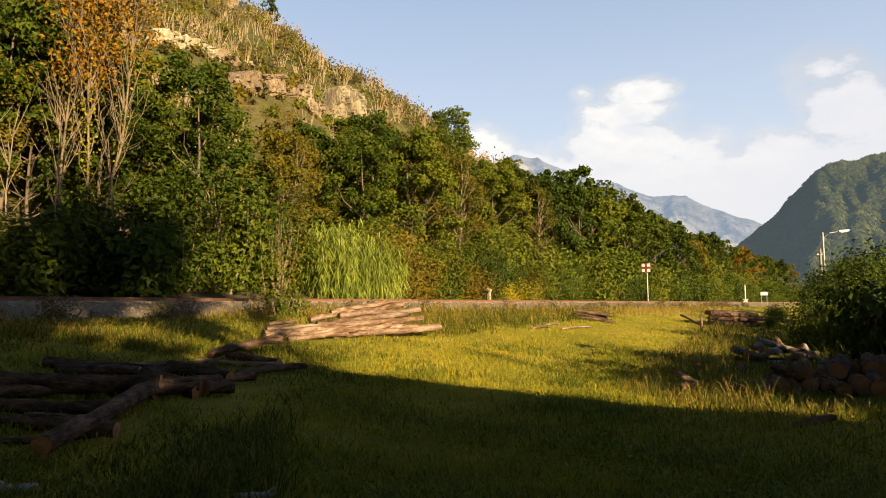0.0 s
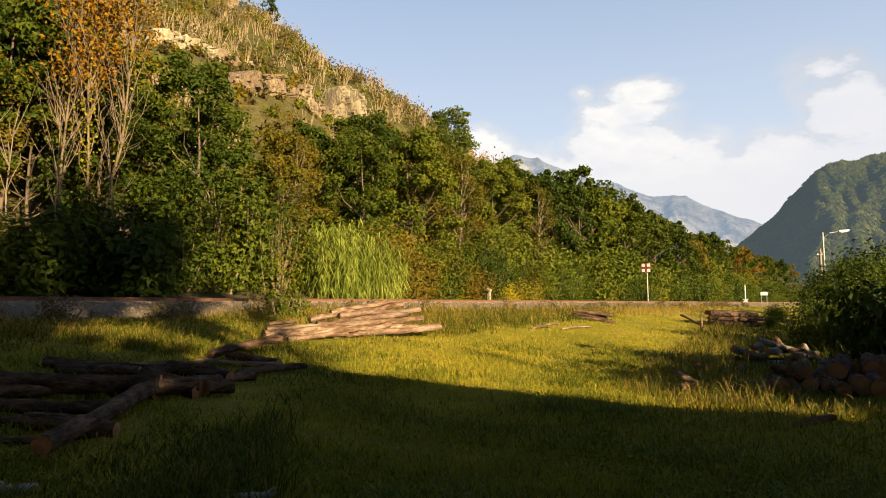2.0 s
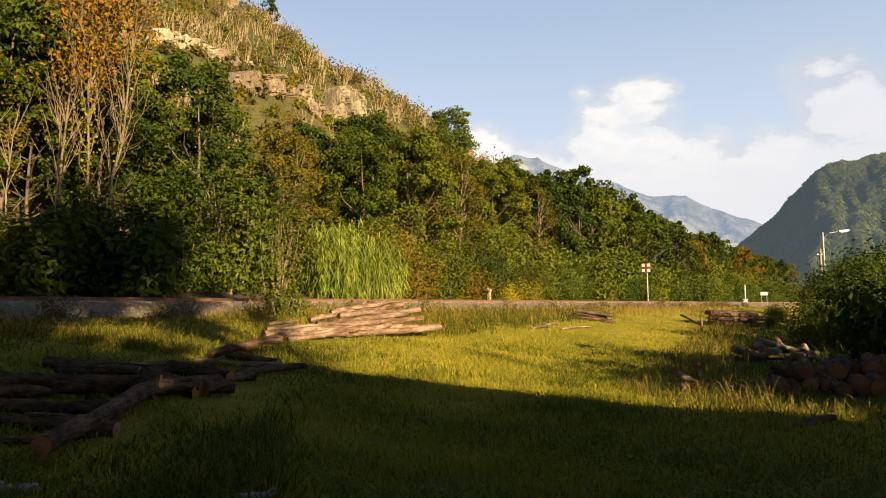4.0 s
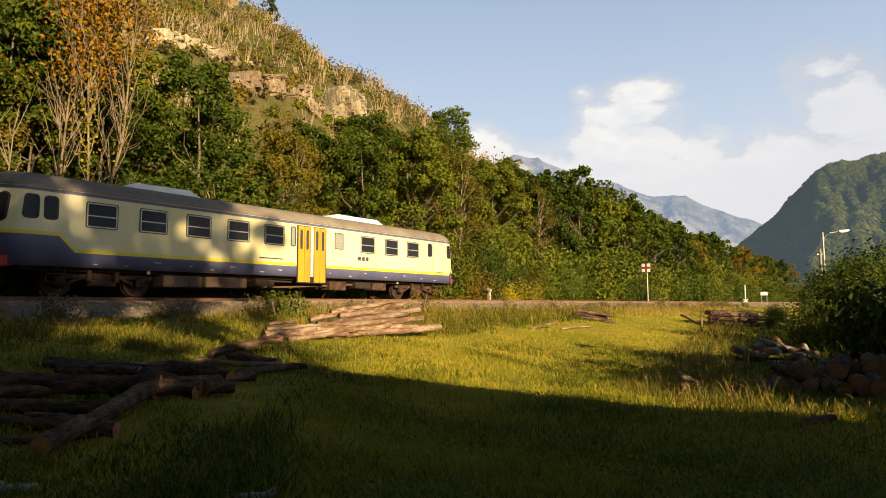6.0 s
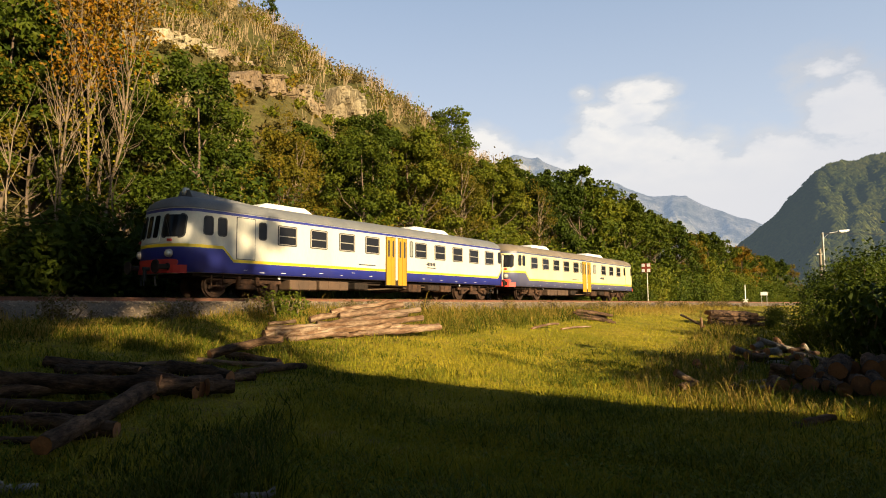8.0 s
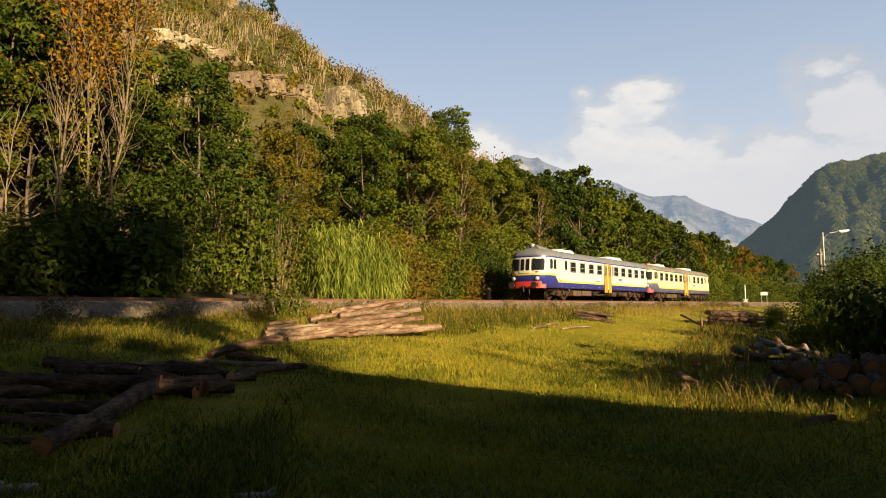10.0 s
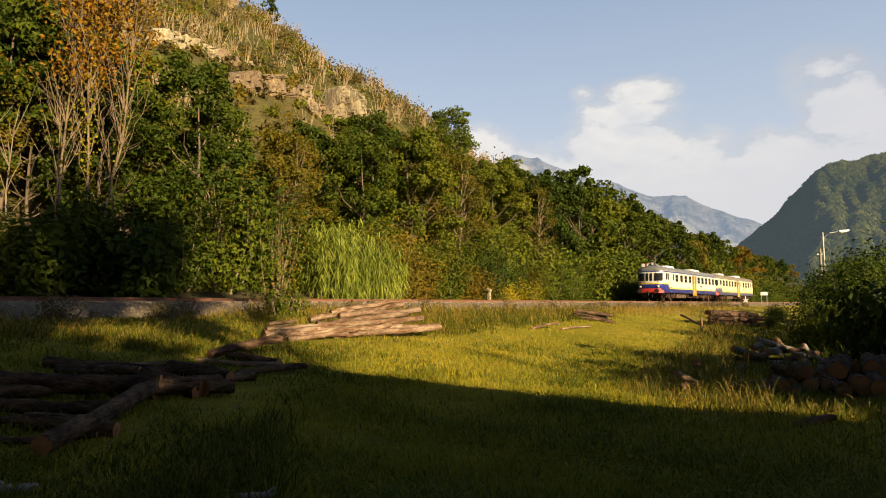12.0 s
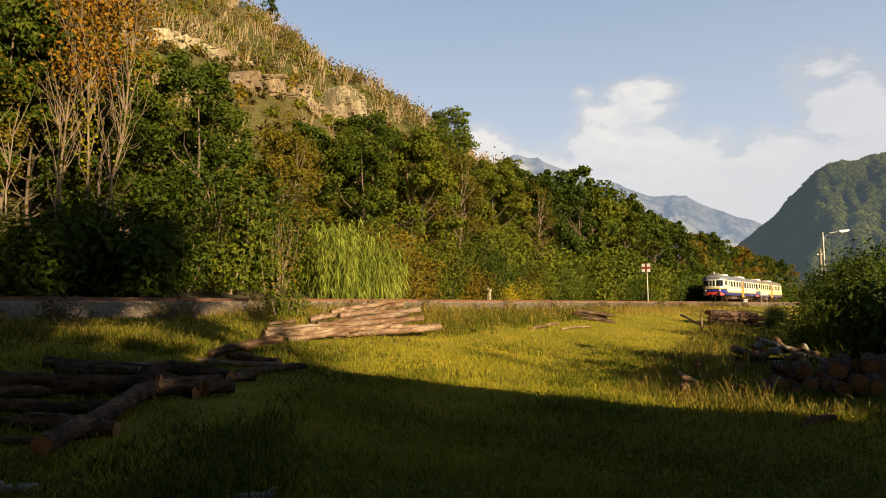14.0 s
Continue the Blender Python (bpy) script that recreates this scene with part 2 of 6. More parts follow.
def land(x, y):
    """Height of the ground."""
    x, y = np.asarray(x, dtype=float), np.asarray(y, dtype=float)
    s, q = sq_of(x, y)
    w = q + D0
    z = 1.22 * smooth01(w, 3.0, 18.0) + 0.05 * np.sin(x * 0.7 + 1) * np.sin(y * 0.55) * smooth01(w, 4, 9)
    z = z + 0.35 * smooth01(q, 3.5, 8)
    bumps = 1.6 * np.sin(s * 0.11 + q * 0.05) + 1.2 * np.sin(q * 0.17 - s * 0.06 + 2) + 0.6 * np.sin(s * 0.31 + 1) * np.sin(q * 0.27)
    face = (w - 33.0) * 0.75 + bumps
    end = 27.0 + 0.496 * (w - 82.5) - 0.85 * (s - 135.0) + bumps
    hill = np.minimum(face, end)
    hill = np.where(s < -200, hill - (-200 - s) * 0.3, hill)
    k = 2.5
    return z + np.log1p(np.exp(np.clip(hill / k, -30, 30))) * k + np.where(hill / k > 30, hill - 30 * k, 0)


def build_ground():
    az = np.concatenate([np.linspace(-180, -48, 34)[:-1], np.linspace(-48, 48, 241), np.linspace(48, 180, 34)[1:-1]])
    az = np.radians(az)
    rr = np.concatenate([[0.0], np.geomspace(1.0, 320, 210), np.geomspace(345, 4700, 22)])
    A, R = np.meshgrid(az, rr, indexing="ij")
    X, Y = R * np.sin(A), R * np.cos(A)
    Z = land(X, Y)
    far = smooth01(R, 260, 700)
    Z = Z * (1 - far) + far * 1.0
    V = np.stack([X, Y, Z], -1).reshape(-1, 3)
    na, nr = len(az), len(rr)
    i, j = np.meshgrid(np.arange(na), np.arange(nr - 1), indexing="ij")
    i2 = (i + 1) % na
    F = np.stack([i * nr + j, i2 * nr + j, i2 * nr + j + 1, i * nr + j + 1], -1).reshape(-1, 4)
    mid = V[F].mean(1)
    s, q = sq_of(mid[:, 0], mid[:, 1])
    idx = np.where(q > 14, 1, np.where(q > 3.4, 2, 0))
    me = mesh_np("ground", V, F[:, ::-1], (M_TURF, M_HILL, M_FOREST_FLOOR), idx, True)
    tagged(new("ground", me), "grassy meadow rising to a railway and a scrubby hillside", "ground", kind="structure")


build_ground()


# ---- the railway ----
def sweep(name, profile, s0, s1, step, mats, idx=None, closed=False):
    """Sweep a (q, z) profile along the line."""
    S = np.arange(s0, s1 + step, step)
    V = []
    for s in S:
        for q, z in profile:
            x, y, _ = rail_point(s, q)
            V.append((x, y, z))
    n, k = len(S), len(profile)
    F, I = [], []
    for i in range(n - 1):
        for j in range(k if closed else k - 1):
            j2 = (j + 1) % k
            F.append((i * k + j, (i + 1) * k + j, (i + 1) * k + j2, i * k + j2))
            I.append(idx[j] if idx else 0)
    return mesh_np(name, V, F, mats, I)


def build_track():
    bed = [(-3.6, 1.0), (-3.3, 1.28), (-2.9, 1.48), (-2.3, 1.70), (-1.7, 1.765), (1.7, 1.765), (2.3, 1.68), (3.2, 1.3), (3.7, 1.0)]
    me = sweep("ballast_bed", bed, -60, 330, 0.6, (M_BALLAST,))
    co = np.empty(len(me.vertices) * 3, dtype=np.float32)
    me.vertices.foreach_get("co", co)
    co = co.reshape(-1, 3)
    co[:, 2] += np.random.RandomState(3).uniform(-0.035, 0.03, len(co))
    me.vertices.foreach_set("co", co.ravel())
    tagged(new("ballast_bed", me), "weathered stone ballast bed of the railway", "ballast", kind="structure")
    for q in (-0.7525, 0.7525):
        z0 = 1.785
        prof = [(q - 0.07, z0), (q - 0.07, z0 + 0.015), (q - 0.012, z0 + 0.035), (q - 0.012, z0 + 0.11), (q - 0.035, z0 + 0.118), (q - 0.035, z0 + 0.147),
                (q - 0.025, RAIL_Z), (q + 0.025, RAIL_Z), (q + 0.035, z0 + 0.147), (q + 0.035, z0 + 0.118), (q + 0.012, z0 + 0.11), (q + 0.012, z0 + 0.035), (q + 0.07, z0 + 0.015), (q + 0.07, z0)]
        me = sweep("rail", prof, -60, 330, 2.0, (M_RAIL, M_RAILTOP), [0] * 6 + [1] + [0] * 7, True)
        tagged(new("rail", me), "rusty brown steel rail with a worn running top", "rail", "rails", "structure")
    # loose stones on the shoulders
    rs = np.random.RandomState(5)
    base = np.array([[0, 0, 1.0], [1, 0, 0.1], [0, 1, 0.1], [-1, 0, 0.1], [0, -1, 0.1], [0, 0, -0.6]])
    tri = np.array([[0, 1, 2], [0, 2, 3], [0, 3, 4], [0, 4, 1], [5, 2, 1], [5, 3, 2], [5, 4, 3], [5, 1, 4]])
    n = 9000
    s = np.where(rs.rand(n) < 0.75, rs.uniform(0, 60, n), rs.uniform(60, 140, n))
    q = -rs.uniform(0.9, 3.5, n)
    z = np.interp(-q, [1.7, 2.3, 2.9, 3.3, 3.6], [1.765, 1.70, 1.48, 1.28, 1.05])
    a = TH + s / RAD
    C = np.stack([CEN[0] - (RAD + q) * np.cos(a), CEN[1] + (RAD + q) * np.sin(a), z + 0.01], -1)
    V = base[None] * rs.uniform(0.6, 1.3, (n, 6, 3)) * (rs.uniform(0.02, 0.055, n))[:, None, None] + C[:, None]
    F = tri[None] + 6 * np.arange(n)[:, None, None]
    tagged(new("ballast_stones", mesh_np("ballast_stones", V.reshape(-1, 3), F.reshape(-1, 3), (M_STONE,))), "loose grey brown stones on the ballast shoulder", "stones", kind="stuff")


build_track()


# ---- the railcars ----
HL, HW = 11.0, 1.42


def outline(p):
    """Plan point and outward normal of a railcar body at p metres round it; p = 0 is the middle of its right-hand side, p grows towards its front."""
    r, nose = 0.70, 0.20
    straight = HL - r
    arc = r * math.pi / 2
    half = HW - r
    q = straight + arc + half
    total = 2 * (q + straight + arc + half)
    p = (p + total / 2) % total - total / 2
    flip_x = p < 0
    p = abs(p)
    flip_y = p > q
    if flip_y:
        p = 2 * q - p
    if p < straight:
        x, y, nx, ny = p, -HW, 0.0, -1.0
    elif p < straight + arc:
        a = (p - straight) / r
        x, y, nx, ny = straight + r * math.sin(a), -HW + r - r * math.cos(a), math.sin(a), -math.cos(a)
    else:
        d = p - straight - arc
        x, y, nx, ny = HL, -half + d, 1.0, 0.0
    bow = nose * max(0.0, 1 - (y / HW) ** 2) * smooth01(x, straight, HL)
    x += float(bow)
    if flip_y:
        y, ny = -y, -ny
    if flip_x:
        x, nx = -x, -nx
    return x, y, nx, ny


P_NOSE = (HL - 0.70) + 0.70 * math.pi / 2 + (HW - 0.70)


def shell_point(p, z, off=0.0):
    """A point of the body's skin, off metres outside it; the ends lean back above the waist."""
    x, y, nx, ny = outline(p)
    lean = 0.14 * max(0.0, z - 1.9) * float(smooth01(abs(x), HL - 1.2, HL))
    return Vector((x - math.copysign(lean, x) + nx * off, y + ny * off, z))


def panel(name, p0, p1, z0, z1, mat, parent, off=0.01, thick=0.02, round_=0.0, label="", hole=None, cols=None):
    """A plate that follows the skin, with rounded corners; with hole: a frame round it of that width."""
    bm = bmesh.new()
    def edge(pa, pb, za, zb, rad, n):
        pts = []
        for cx, cz, a0 in ((pb - rad, zb - rad, 0), (pa + rad, zb - rad, 90), (pa + rad, za + rad, 180), (pb - rad, za + rad, 270)):
            for k in range(n + 1):
                a = radians(a0 + 90 * k / n)
                pts.append((cx + rad * math.cos(a), cz + rad * math.sin(a)))
        return pts
    if hole:
        n = 4
        o = edge(p0, p1, z0, z1, max(round_, 0.01), n)
        i = edge(p0 + hole, p1 - hole, z0 + hole, z1 - hole, max(round_ - hole, 0.006), n)
        rings = [[bm.verts.new(shell_point(p, z, d)) for p, z in ring] for ring, d in ((o, 0.0), (o, off + thick), (i, off + thick), (i, 0.0))]
        m = len(o)
        for a, b in zip(rings, rings[1:]):
            for k in range(m):
                bm.faces.new((a[k], a[(k + 1) % m], b[(k + 1) % m], b[k]))
    else:
        c = cols or (2 if p1 - p0 > 0.05 and abs((abs(p0) + abs(p1)) / 2) < HL - 1 else 8)
        ps = sorted({p0 + (p1 - p0) * k / c for k in range(c + 1)} | ({p0 + round_ * (1 - math.cos(radians(a))) for a in (30, 60, 90)} | {p1 - round_ * (1 - math.cos(radians(a))) for a in (30, 60, 90)} if round_ else set()))
        grid = []
        for p in ps:
            d = min(p - p0, p1 - p)
            cut = round_ - math.sqrt(max(0.0, round_ ** 2 - (round_ - d) ** 2)) if round_ and d < round_ else 0.0
            lo, hi = z0 + cut, z1 - cut
            grid.append([bm.verts.new(shell_point(p, z, dd)) for z, dd in ((lo, 0.0), (lo, off + thick), (hi, off + thick), (hi, 0.0))])
        for a, b in zip(grid, grid[1:]):
            for k in range(3):
                bm.faces.new((a[k], b[k], b[k + 1], a[k + 1]))
        for g, rev in ((grid[0], False), (grid[-1], True)):
            bm.faces.new(g if not rev else g[::-1])
    bmesh.ops.remove_doubles(bm, verts=bm.verts, dist=0.0005)
    bmesh.ops.recalc_face_normals(bm, faces=bm.faces)
    return part(name, bm, mat, parent, label)


def paint(name, c1, c2, rough=0.4, dirt=None, streak=True, vary=0.06):
    return surf(name, c1, c2, 1.3, rough, 0.04, fine=18, dirt=dirt, vary=vary, stretch=(1, 1, 0.35) if streak else (1, 1, 1))


M_CREAM_A = paint("yellowed_cream_paint", (0.60, 0.53, 0.27), (0.55, 0.49, 0.28), 0.45, (0.58, 0.55, 0.41))
M_CREAM_B = paint("cream_white_paint", (0.58, 0.56, 0.47), (0.54, 0.52, 0.44), 0.4, (0.48, 0.45, 0.37))
M_BLUE_A = paint("faded_blue_paint", (0.060, 0.065, 0.14), (0.075, 0.078, 0.15), 0.5, (0.11, 0.11, 0.15))
M_BLUE_B = paint("dark_blue_paint", (0.018, 0.025, 0.19), (0.022, 0.03, 0.21), 0.3, (0.03, 0.035, 0.16))
M_STRIPE = paint("yellow_stripe_paint", (0.66, 0.50, 0.015), (0.60, 0.45, 0.015))
M_DOOR = paint("yellow_door_paint", (0.44, 0.255, 0.010), (0.37, 0.21, 0.010), 0.5, (0.26, 0.15, 0.015))
M_ROOF_A = paint("brown_grey_roof", (0.16, 0.13, 0.095), (0.115, 0.09, 0.068), 0.7, (0.22, 0.18, 0.135), vary=0.15)
M_ROOF_B = paint("grey_roof", (0.15, 0.155, 0.16), (0.115, 0.12, 0.125), 0.6, (0.20, 0.18, 0.155), vary=0.15)
M_WHITE = paint("white_roof_unit", (0.82, 0.82, 0.80), (0.74, 0.74, 0.72), 0.5)
M_RED = paint("red_buffer_paint", (0.55, 0.035, 0.02), (0.42, 0.03, 0.02), 0.5, (0.2, 0.03, 0.02))
M_CHASSIS = surf("chassis_iron", (0.018, 0.015, 0.013), (0.034, 0.023, 0.018), 3, 0.9, 0.5, fine=30, dirt=(0.060, 0.038, 0.026), spec=0.15)
M_BOGIE = surf("bogie_iron", (0.070, 0.038, 0.024), (0.024, 0.016, 0.012), 5, 0.9, 0.6, fine=30, dirt=(0.13, 0.070, 0.040), spec=0.15, vary=0.4)
M_TANK = surf("brown_tank", (0.10, 0.058, 0.033), (0.065, 0.04, 0.025), 2, 0.8, 0.3, fine=30)
M_BLACK = surf("black_rubber", (0.02, 0.02, 0.02), (0.03, 0.03, 0.03), 5, 0.8, 0.2)
M_ALU = surf("window_aluminium", (0.46, 0.42, 0.36), (0.36, 0.33, 0.28), 4, 0.5, 0.05, metal=0.5)
M_MARK = surf("white_lettering", (0.7, 0.7, 0.68), (0.6, 0.6, 0.58), 5, 0.6, 0)
M_DARKMARK = surf("dark_lettering", (0.03, 0.03, 0.04), (0.04, 0.04, 0.05), 5, 0.6, 0)
M_POSTGREY = paint("pale_grey_panel", (0.45, 0.43, 0.38), (0.38, 0.36, 0.32))
M_WHEEL = surf("wheel_steel", (0.060, 0.034, 0.022), (0.022, 0.015, 0.012), 4, 0.85, 0.3, spec=0.15, vary=0.4)


def glass_dark():
    m, t, b = nodes_of("coach_window_glass")
    b.inputs["Base Color"].default_value = (0.012, 0.013, 0.016, 1)
    b.inputs["Roughness"].default_value = 0.06
    b.inputs["IOR"].default_value = 1.28
    return m


def lamp_glass():
    m, t, b = nodes_of("lamp_lens")
    b.inputs["Base Color"].default_value = (0.75, 0.74, 0.68, 1)
    b.inputs["Roughness"].default_value = 0.15
    b.inputs["Metallic"].default_value = 0.4
    return m


M_COACHGLASS, M_LENS = glass_dark(), lamp_glass()
M_PALEGLASS = surf("frosted_pane", (0.24, 0.25, 0.22), (0.19, 0.20, 0.18), 4, 0.35, 0.02)


def build_body(car, cream, blue, roof, steps):
    """The skin: rows of plates from the sill to the gutter, and the roof above them."""
    lo, hi = steps
    ps = sorted(set([round(-10.3 + 20.6 * k / 40, 4) for k in range(41)] + [lo, lo - 0.45, hi, hi + 0.45]))
    q = P_NOSE
    arc = [10.3 + (2 * (q - 10.3)) * k / 26 for k in range(1, 26)]
    loop = ps + arc
    left = [2 * q - p for p in reversed(ps)]
    rear = [2 * q + 10.3 + (2 * (q - 10.3)) * k / 26 for k in range(1, 26)]
    loop = loop + left + rear
    total = 4 * q
    def rise(p):
        x = outline(p)[0]
        a = min(1.0, max(0.0, (lo - x) / 0.45)) if lo > -11 else 0
        b = min(1.0, max(0.0, (x - hi) / 0.45)) if hi < 11 else 0
        return max(a, b)
    rows = [lambda p: 0.88, lambda p: 1.29 + 0.46 * rise(p), lambda p: 1.40 + 0.46 * rise(p), lambda p: 2.0, lambda p: 2.98, lambda p: 3.01, lambda p: 3.11, lambda p: 3.14]
    rowmat = [1, 2, 0, 0, 0, 1, 0]
    bm = bmesh.new()
    grid = [[bm.verts.new(shell_point(p, f(p))) for p in loop] for f in rows]
    n = len(loop)
    for r, (a, b) in enumerate(zip(grid, grid[1:])):
        for k in range(n):
            f = bm.faces.new((a[k], a[(k + 1) % n], b[(k + 1) % n], b[k]))
            f.material_index = rowmat[r]
            f.smooth = True
    bm.faces.new(grid[0][::-1])
    body = part("body", bm, [cream, blue, M_STRIPE], car)
    bm = bmesh.new()
    prev = None
    for inset, z in ((-0.03, 3.13), (-0.03, 3.16), (0.02, 3.24), (0.12, 3.37), (0.28, 3.49), (0.50, 3.58), (0.80, 3.65), (1.15, 3.69), (1.40, 3.70)):
        ring = []
        for p in loop:
            v = shell_point(p, 3.14)
            fy = (HW - inset) / HW
            fx = (HL - 0.2 - min(inset, 1.0) * 0.75) / (HL - 0.2)
            ring.append(bm.verts.new((v.x * fx, v.y * fy, z)))
        if prev:
            for k in range(n):
                bm.faces.new((prev[k], prev[(k + 1) % n], ring[(k + 1) % n], ring[k])).smooth = True
        prev = ring
    bm.faces.new(prev)
    part("roof", bm, roof, car)
    return body


def side_window(car, x, z0=2.07, z1=2.87, w=1.0, side=1, split=True, pale=False, name="window", r=0.07):
    """One framed window; side 1 is the right-hand side, -1 the left."""
    c = x if side == 1 else 2 * P_NOSE - x
    win = panel(name, c - w / 2, c + w / 2, z0, z1, M_BLACK, car, 0.004, 0.012, r, hole=0.045)
    win["label"] = "dark coach window with an aluminium frame"
    if w > 0.5:
        panel("frame", c - w / 2 + 0.03, c + w / 2 - 0.03, z0 + 0.03, z1 - 0.03, M_ALU, win, 0.006, 0.018, r * 0.8, hole=0.035)
    e = 0.05 if w > 0.5 else 0.02
    panel("pane", c - w / 2 + e, c + w / 2 - e, z0 + e, z1 - e, M_PALEGLASS if pale else M_COACHGLASS, win, 0.002, 0.006, r * 0.5)
    if split:
        zm = z0 + (z1 - z0) * 0.47
        panel("crossbar", c - w / 2 + 0.06, c + w / 2 - 0.06, zm - 0.018, zm + 0.018, M_ALU, win, 0.006, 0.014)
    return win


def folding_door(car, x0, x1, side=1):
    a, b = (x0, x1) if side == 1 else (2 * P_NOSE - x1, 2 * P_NOSE - x0)
    well = panel("door_well", a - 0.05, b + 0.05, 0.62, 2.98, M_CHASSIS, car, 0.002, 0.006)
    w = (b - a - 0.20) / 4
    for k in range(4):
        p = a + k * w + (0.0 if k < 2 else 0.20)
        leaf = panel("door_leaf", p + 0.01, p + w - 0.01, 0.66, 2.95, M_DOOR, car, 0.006, 0.022, 0.02, "yellow folding door leaf")
        panel("door_pane", p + 0.10, p + w - 0.10, 2.0, 2.82, M_BLACK, leaf, 0.014, 0.02, 0.07)
    panel("door_post", (a + b) / 2 - 0.075, (a + b) / 2 + 0.075, 0.9, 2.95, M_CREAM_B, car, 0.006, 0.012)
    return well


def roof_unit(car, x0, x1):
    bm = bmesh.new()
    z0, z1 = 3.62, 3.87
    pts = [(x0, 0.62, z0), (x0 + 0.55, 0.56, z1 - 0.02), (x1 - 0.4, 0.56, z1), (x1, 0.62, z0)]
    rings = []
    for x, hw, z in pts:
        rings.append([bm.verts.new((x, -hw, z0 - 0.05)), bm.verts.new((x, -hw, z - 0.04 if z > z0 else z)), bm.verts.new((x, -hw + 0.1, z + 0.01)), bm.verts.new((x, hw - 0.1, z + 0.01)), bm.verts.new((x, hw, z - 0.04 if z > z0 else z)), bm.verts.new((x, hw, z0 - 0.05))])
    for a, b in zip(rings, rings[1:]):
        for k in range(5):
            bm.faces.new((a[k], b[k], b[k + 1], a[k + 1]))
    bm.faces.new(rings[0])
    bm.faces.new(rings[-1][::-1])
    bmesh.ops.recalc_face_normals(bm, faces=bm.faces)
    u = part("roof_unit", bm, M_WHITE, car, "white ventilation housing")
    bm = bmesh.new()
    for k in range(5):
        box(bm, (0.05, 0.9, 0.02), pose(x0 + 0.8 + k * 0.16, 0, z1 + 0.012))
    part("vent_slots", bm, M_ALU, u)


def axle_set():
    """One wheelset: two flanged wheels on an axle, turning about its own y axis."""
    bm = bmesh.new()
    for y in (-0.75, 0.75):
        sgn = 1 if y > 0 else -1
        cyl(bm, 0.455, 0.455, 0.13, pose(0, y, 0, 90), 28)
        cyl(bm, 0.485, 0.485, 0.03, pose(0, y - sgn * 0.07, 0, 90), 28)
        cyl(bm, 0.36, 0.33, 0.02, pose(0, y + sgn * 0.072, 0, 90 if sgn < 0 else -90), 24)
        cyl(bm, 0.12, 0.10, 0.10, pose(0, y + sgn * 0.10, 0, 90 if sgn < 0 else -90), 14)
        for k in range(4):
            a = math.pi / 2 * k + 0.4
            cyl(bm, 0.03, 0.03, 0.02, pose(0.22 * math.cos(a), y + sgn * 0.085, 0.22 * math.sin(a), 90), 8)
    cyl(bm, 0.08, 0.08, 1.5, pose(0, 0, 0, 90), 12)
    return bm


AXLES = []
WHEEL_MESH = []


def bogie(car, x):
    bm = bmesh.new()
    for y in (-1.0, 1.0):
        box(bm, (3.3, 0.12, 0.14), pose(x, y, 0.62), 0.02)
        box(bm, (0.9, 0.14, 0.2), pose(x, y, 0.42), 0.04)
        for dx in (-1.225, 1.225):
            box(bm, (0.32, 0.20, 0.30), pose(x + dx, y, 0.47), 0.04)
        for dx in (-0.8, 0.8):
            box(bm, (0.45, 0.06, 0.10), pose(x + dx, y, 0.5, 0, 25 * (1 if dx > 0 else -1)), 0.01)
    box(bm, (0.5, 2.1, 0.2), pose(x, 0, 0.62), 0.02)
    fr = part("bogie_frame", bm, M_BOGIE, car)
    for dx in (-0.42, 0.42):
        for y in (-1.1, 1.1):
            bm = bmesh.new()
            for k in range(5):
                cyl(bm, 0.10, 0.10, 0.035, pose(x + dx, y, 0.50 + k * 0.06), 12)
            cyl(bm, 0.07, 0.07, 0.34, pose(x + dx, y, 0.63), 10)
            part("spring", bm, M_BOGIE, fr)
    for dx in (-1.225, 1.225):
        if not WHEEL_MESH:
            ob = part("wheelset", axle_set(), M_WHEEL, car)
            WHEEL_MESH.append(ob.data)
        else:
            ob = under(new("wheelset", WHEEL_MESH[0]), car)
        ob.location = (x + dx, 0, 0.47)
        AXLES.append((ob, x + dx))


def bars(car, rows, z, mat, name="stencil_marking"):
    """Small lettering too small to read, as bars on the sill."""
    for x0, x1, h in rows:
        panel(name, x0, x1, z, z + h, mat, car, 0.002, 0.003)


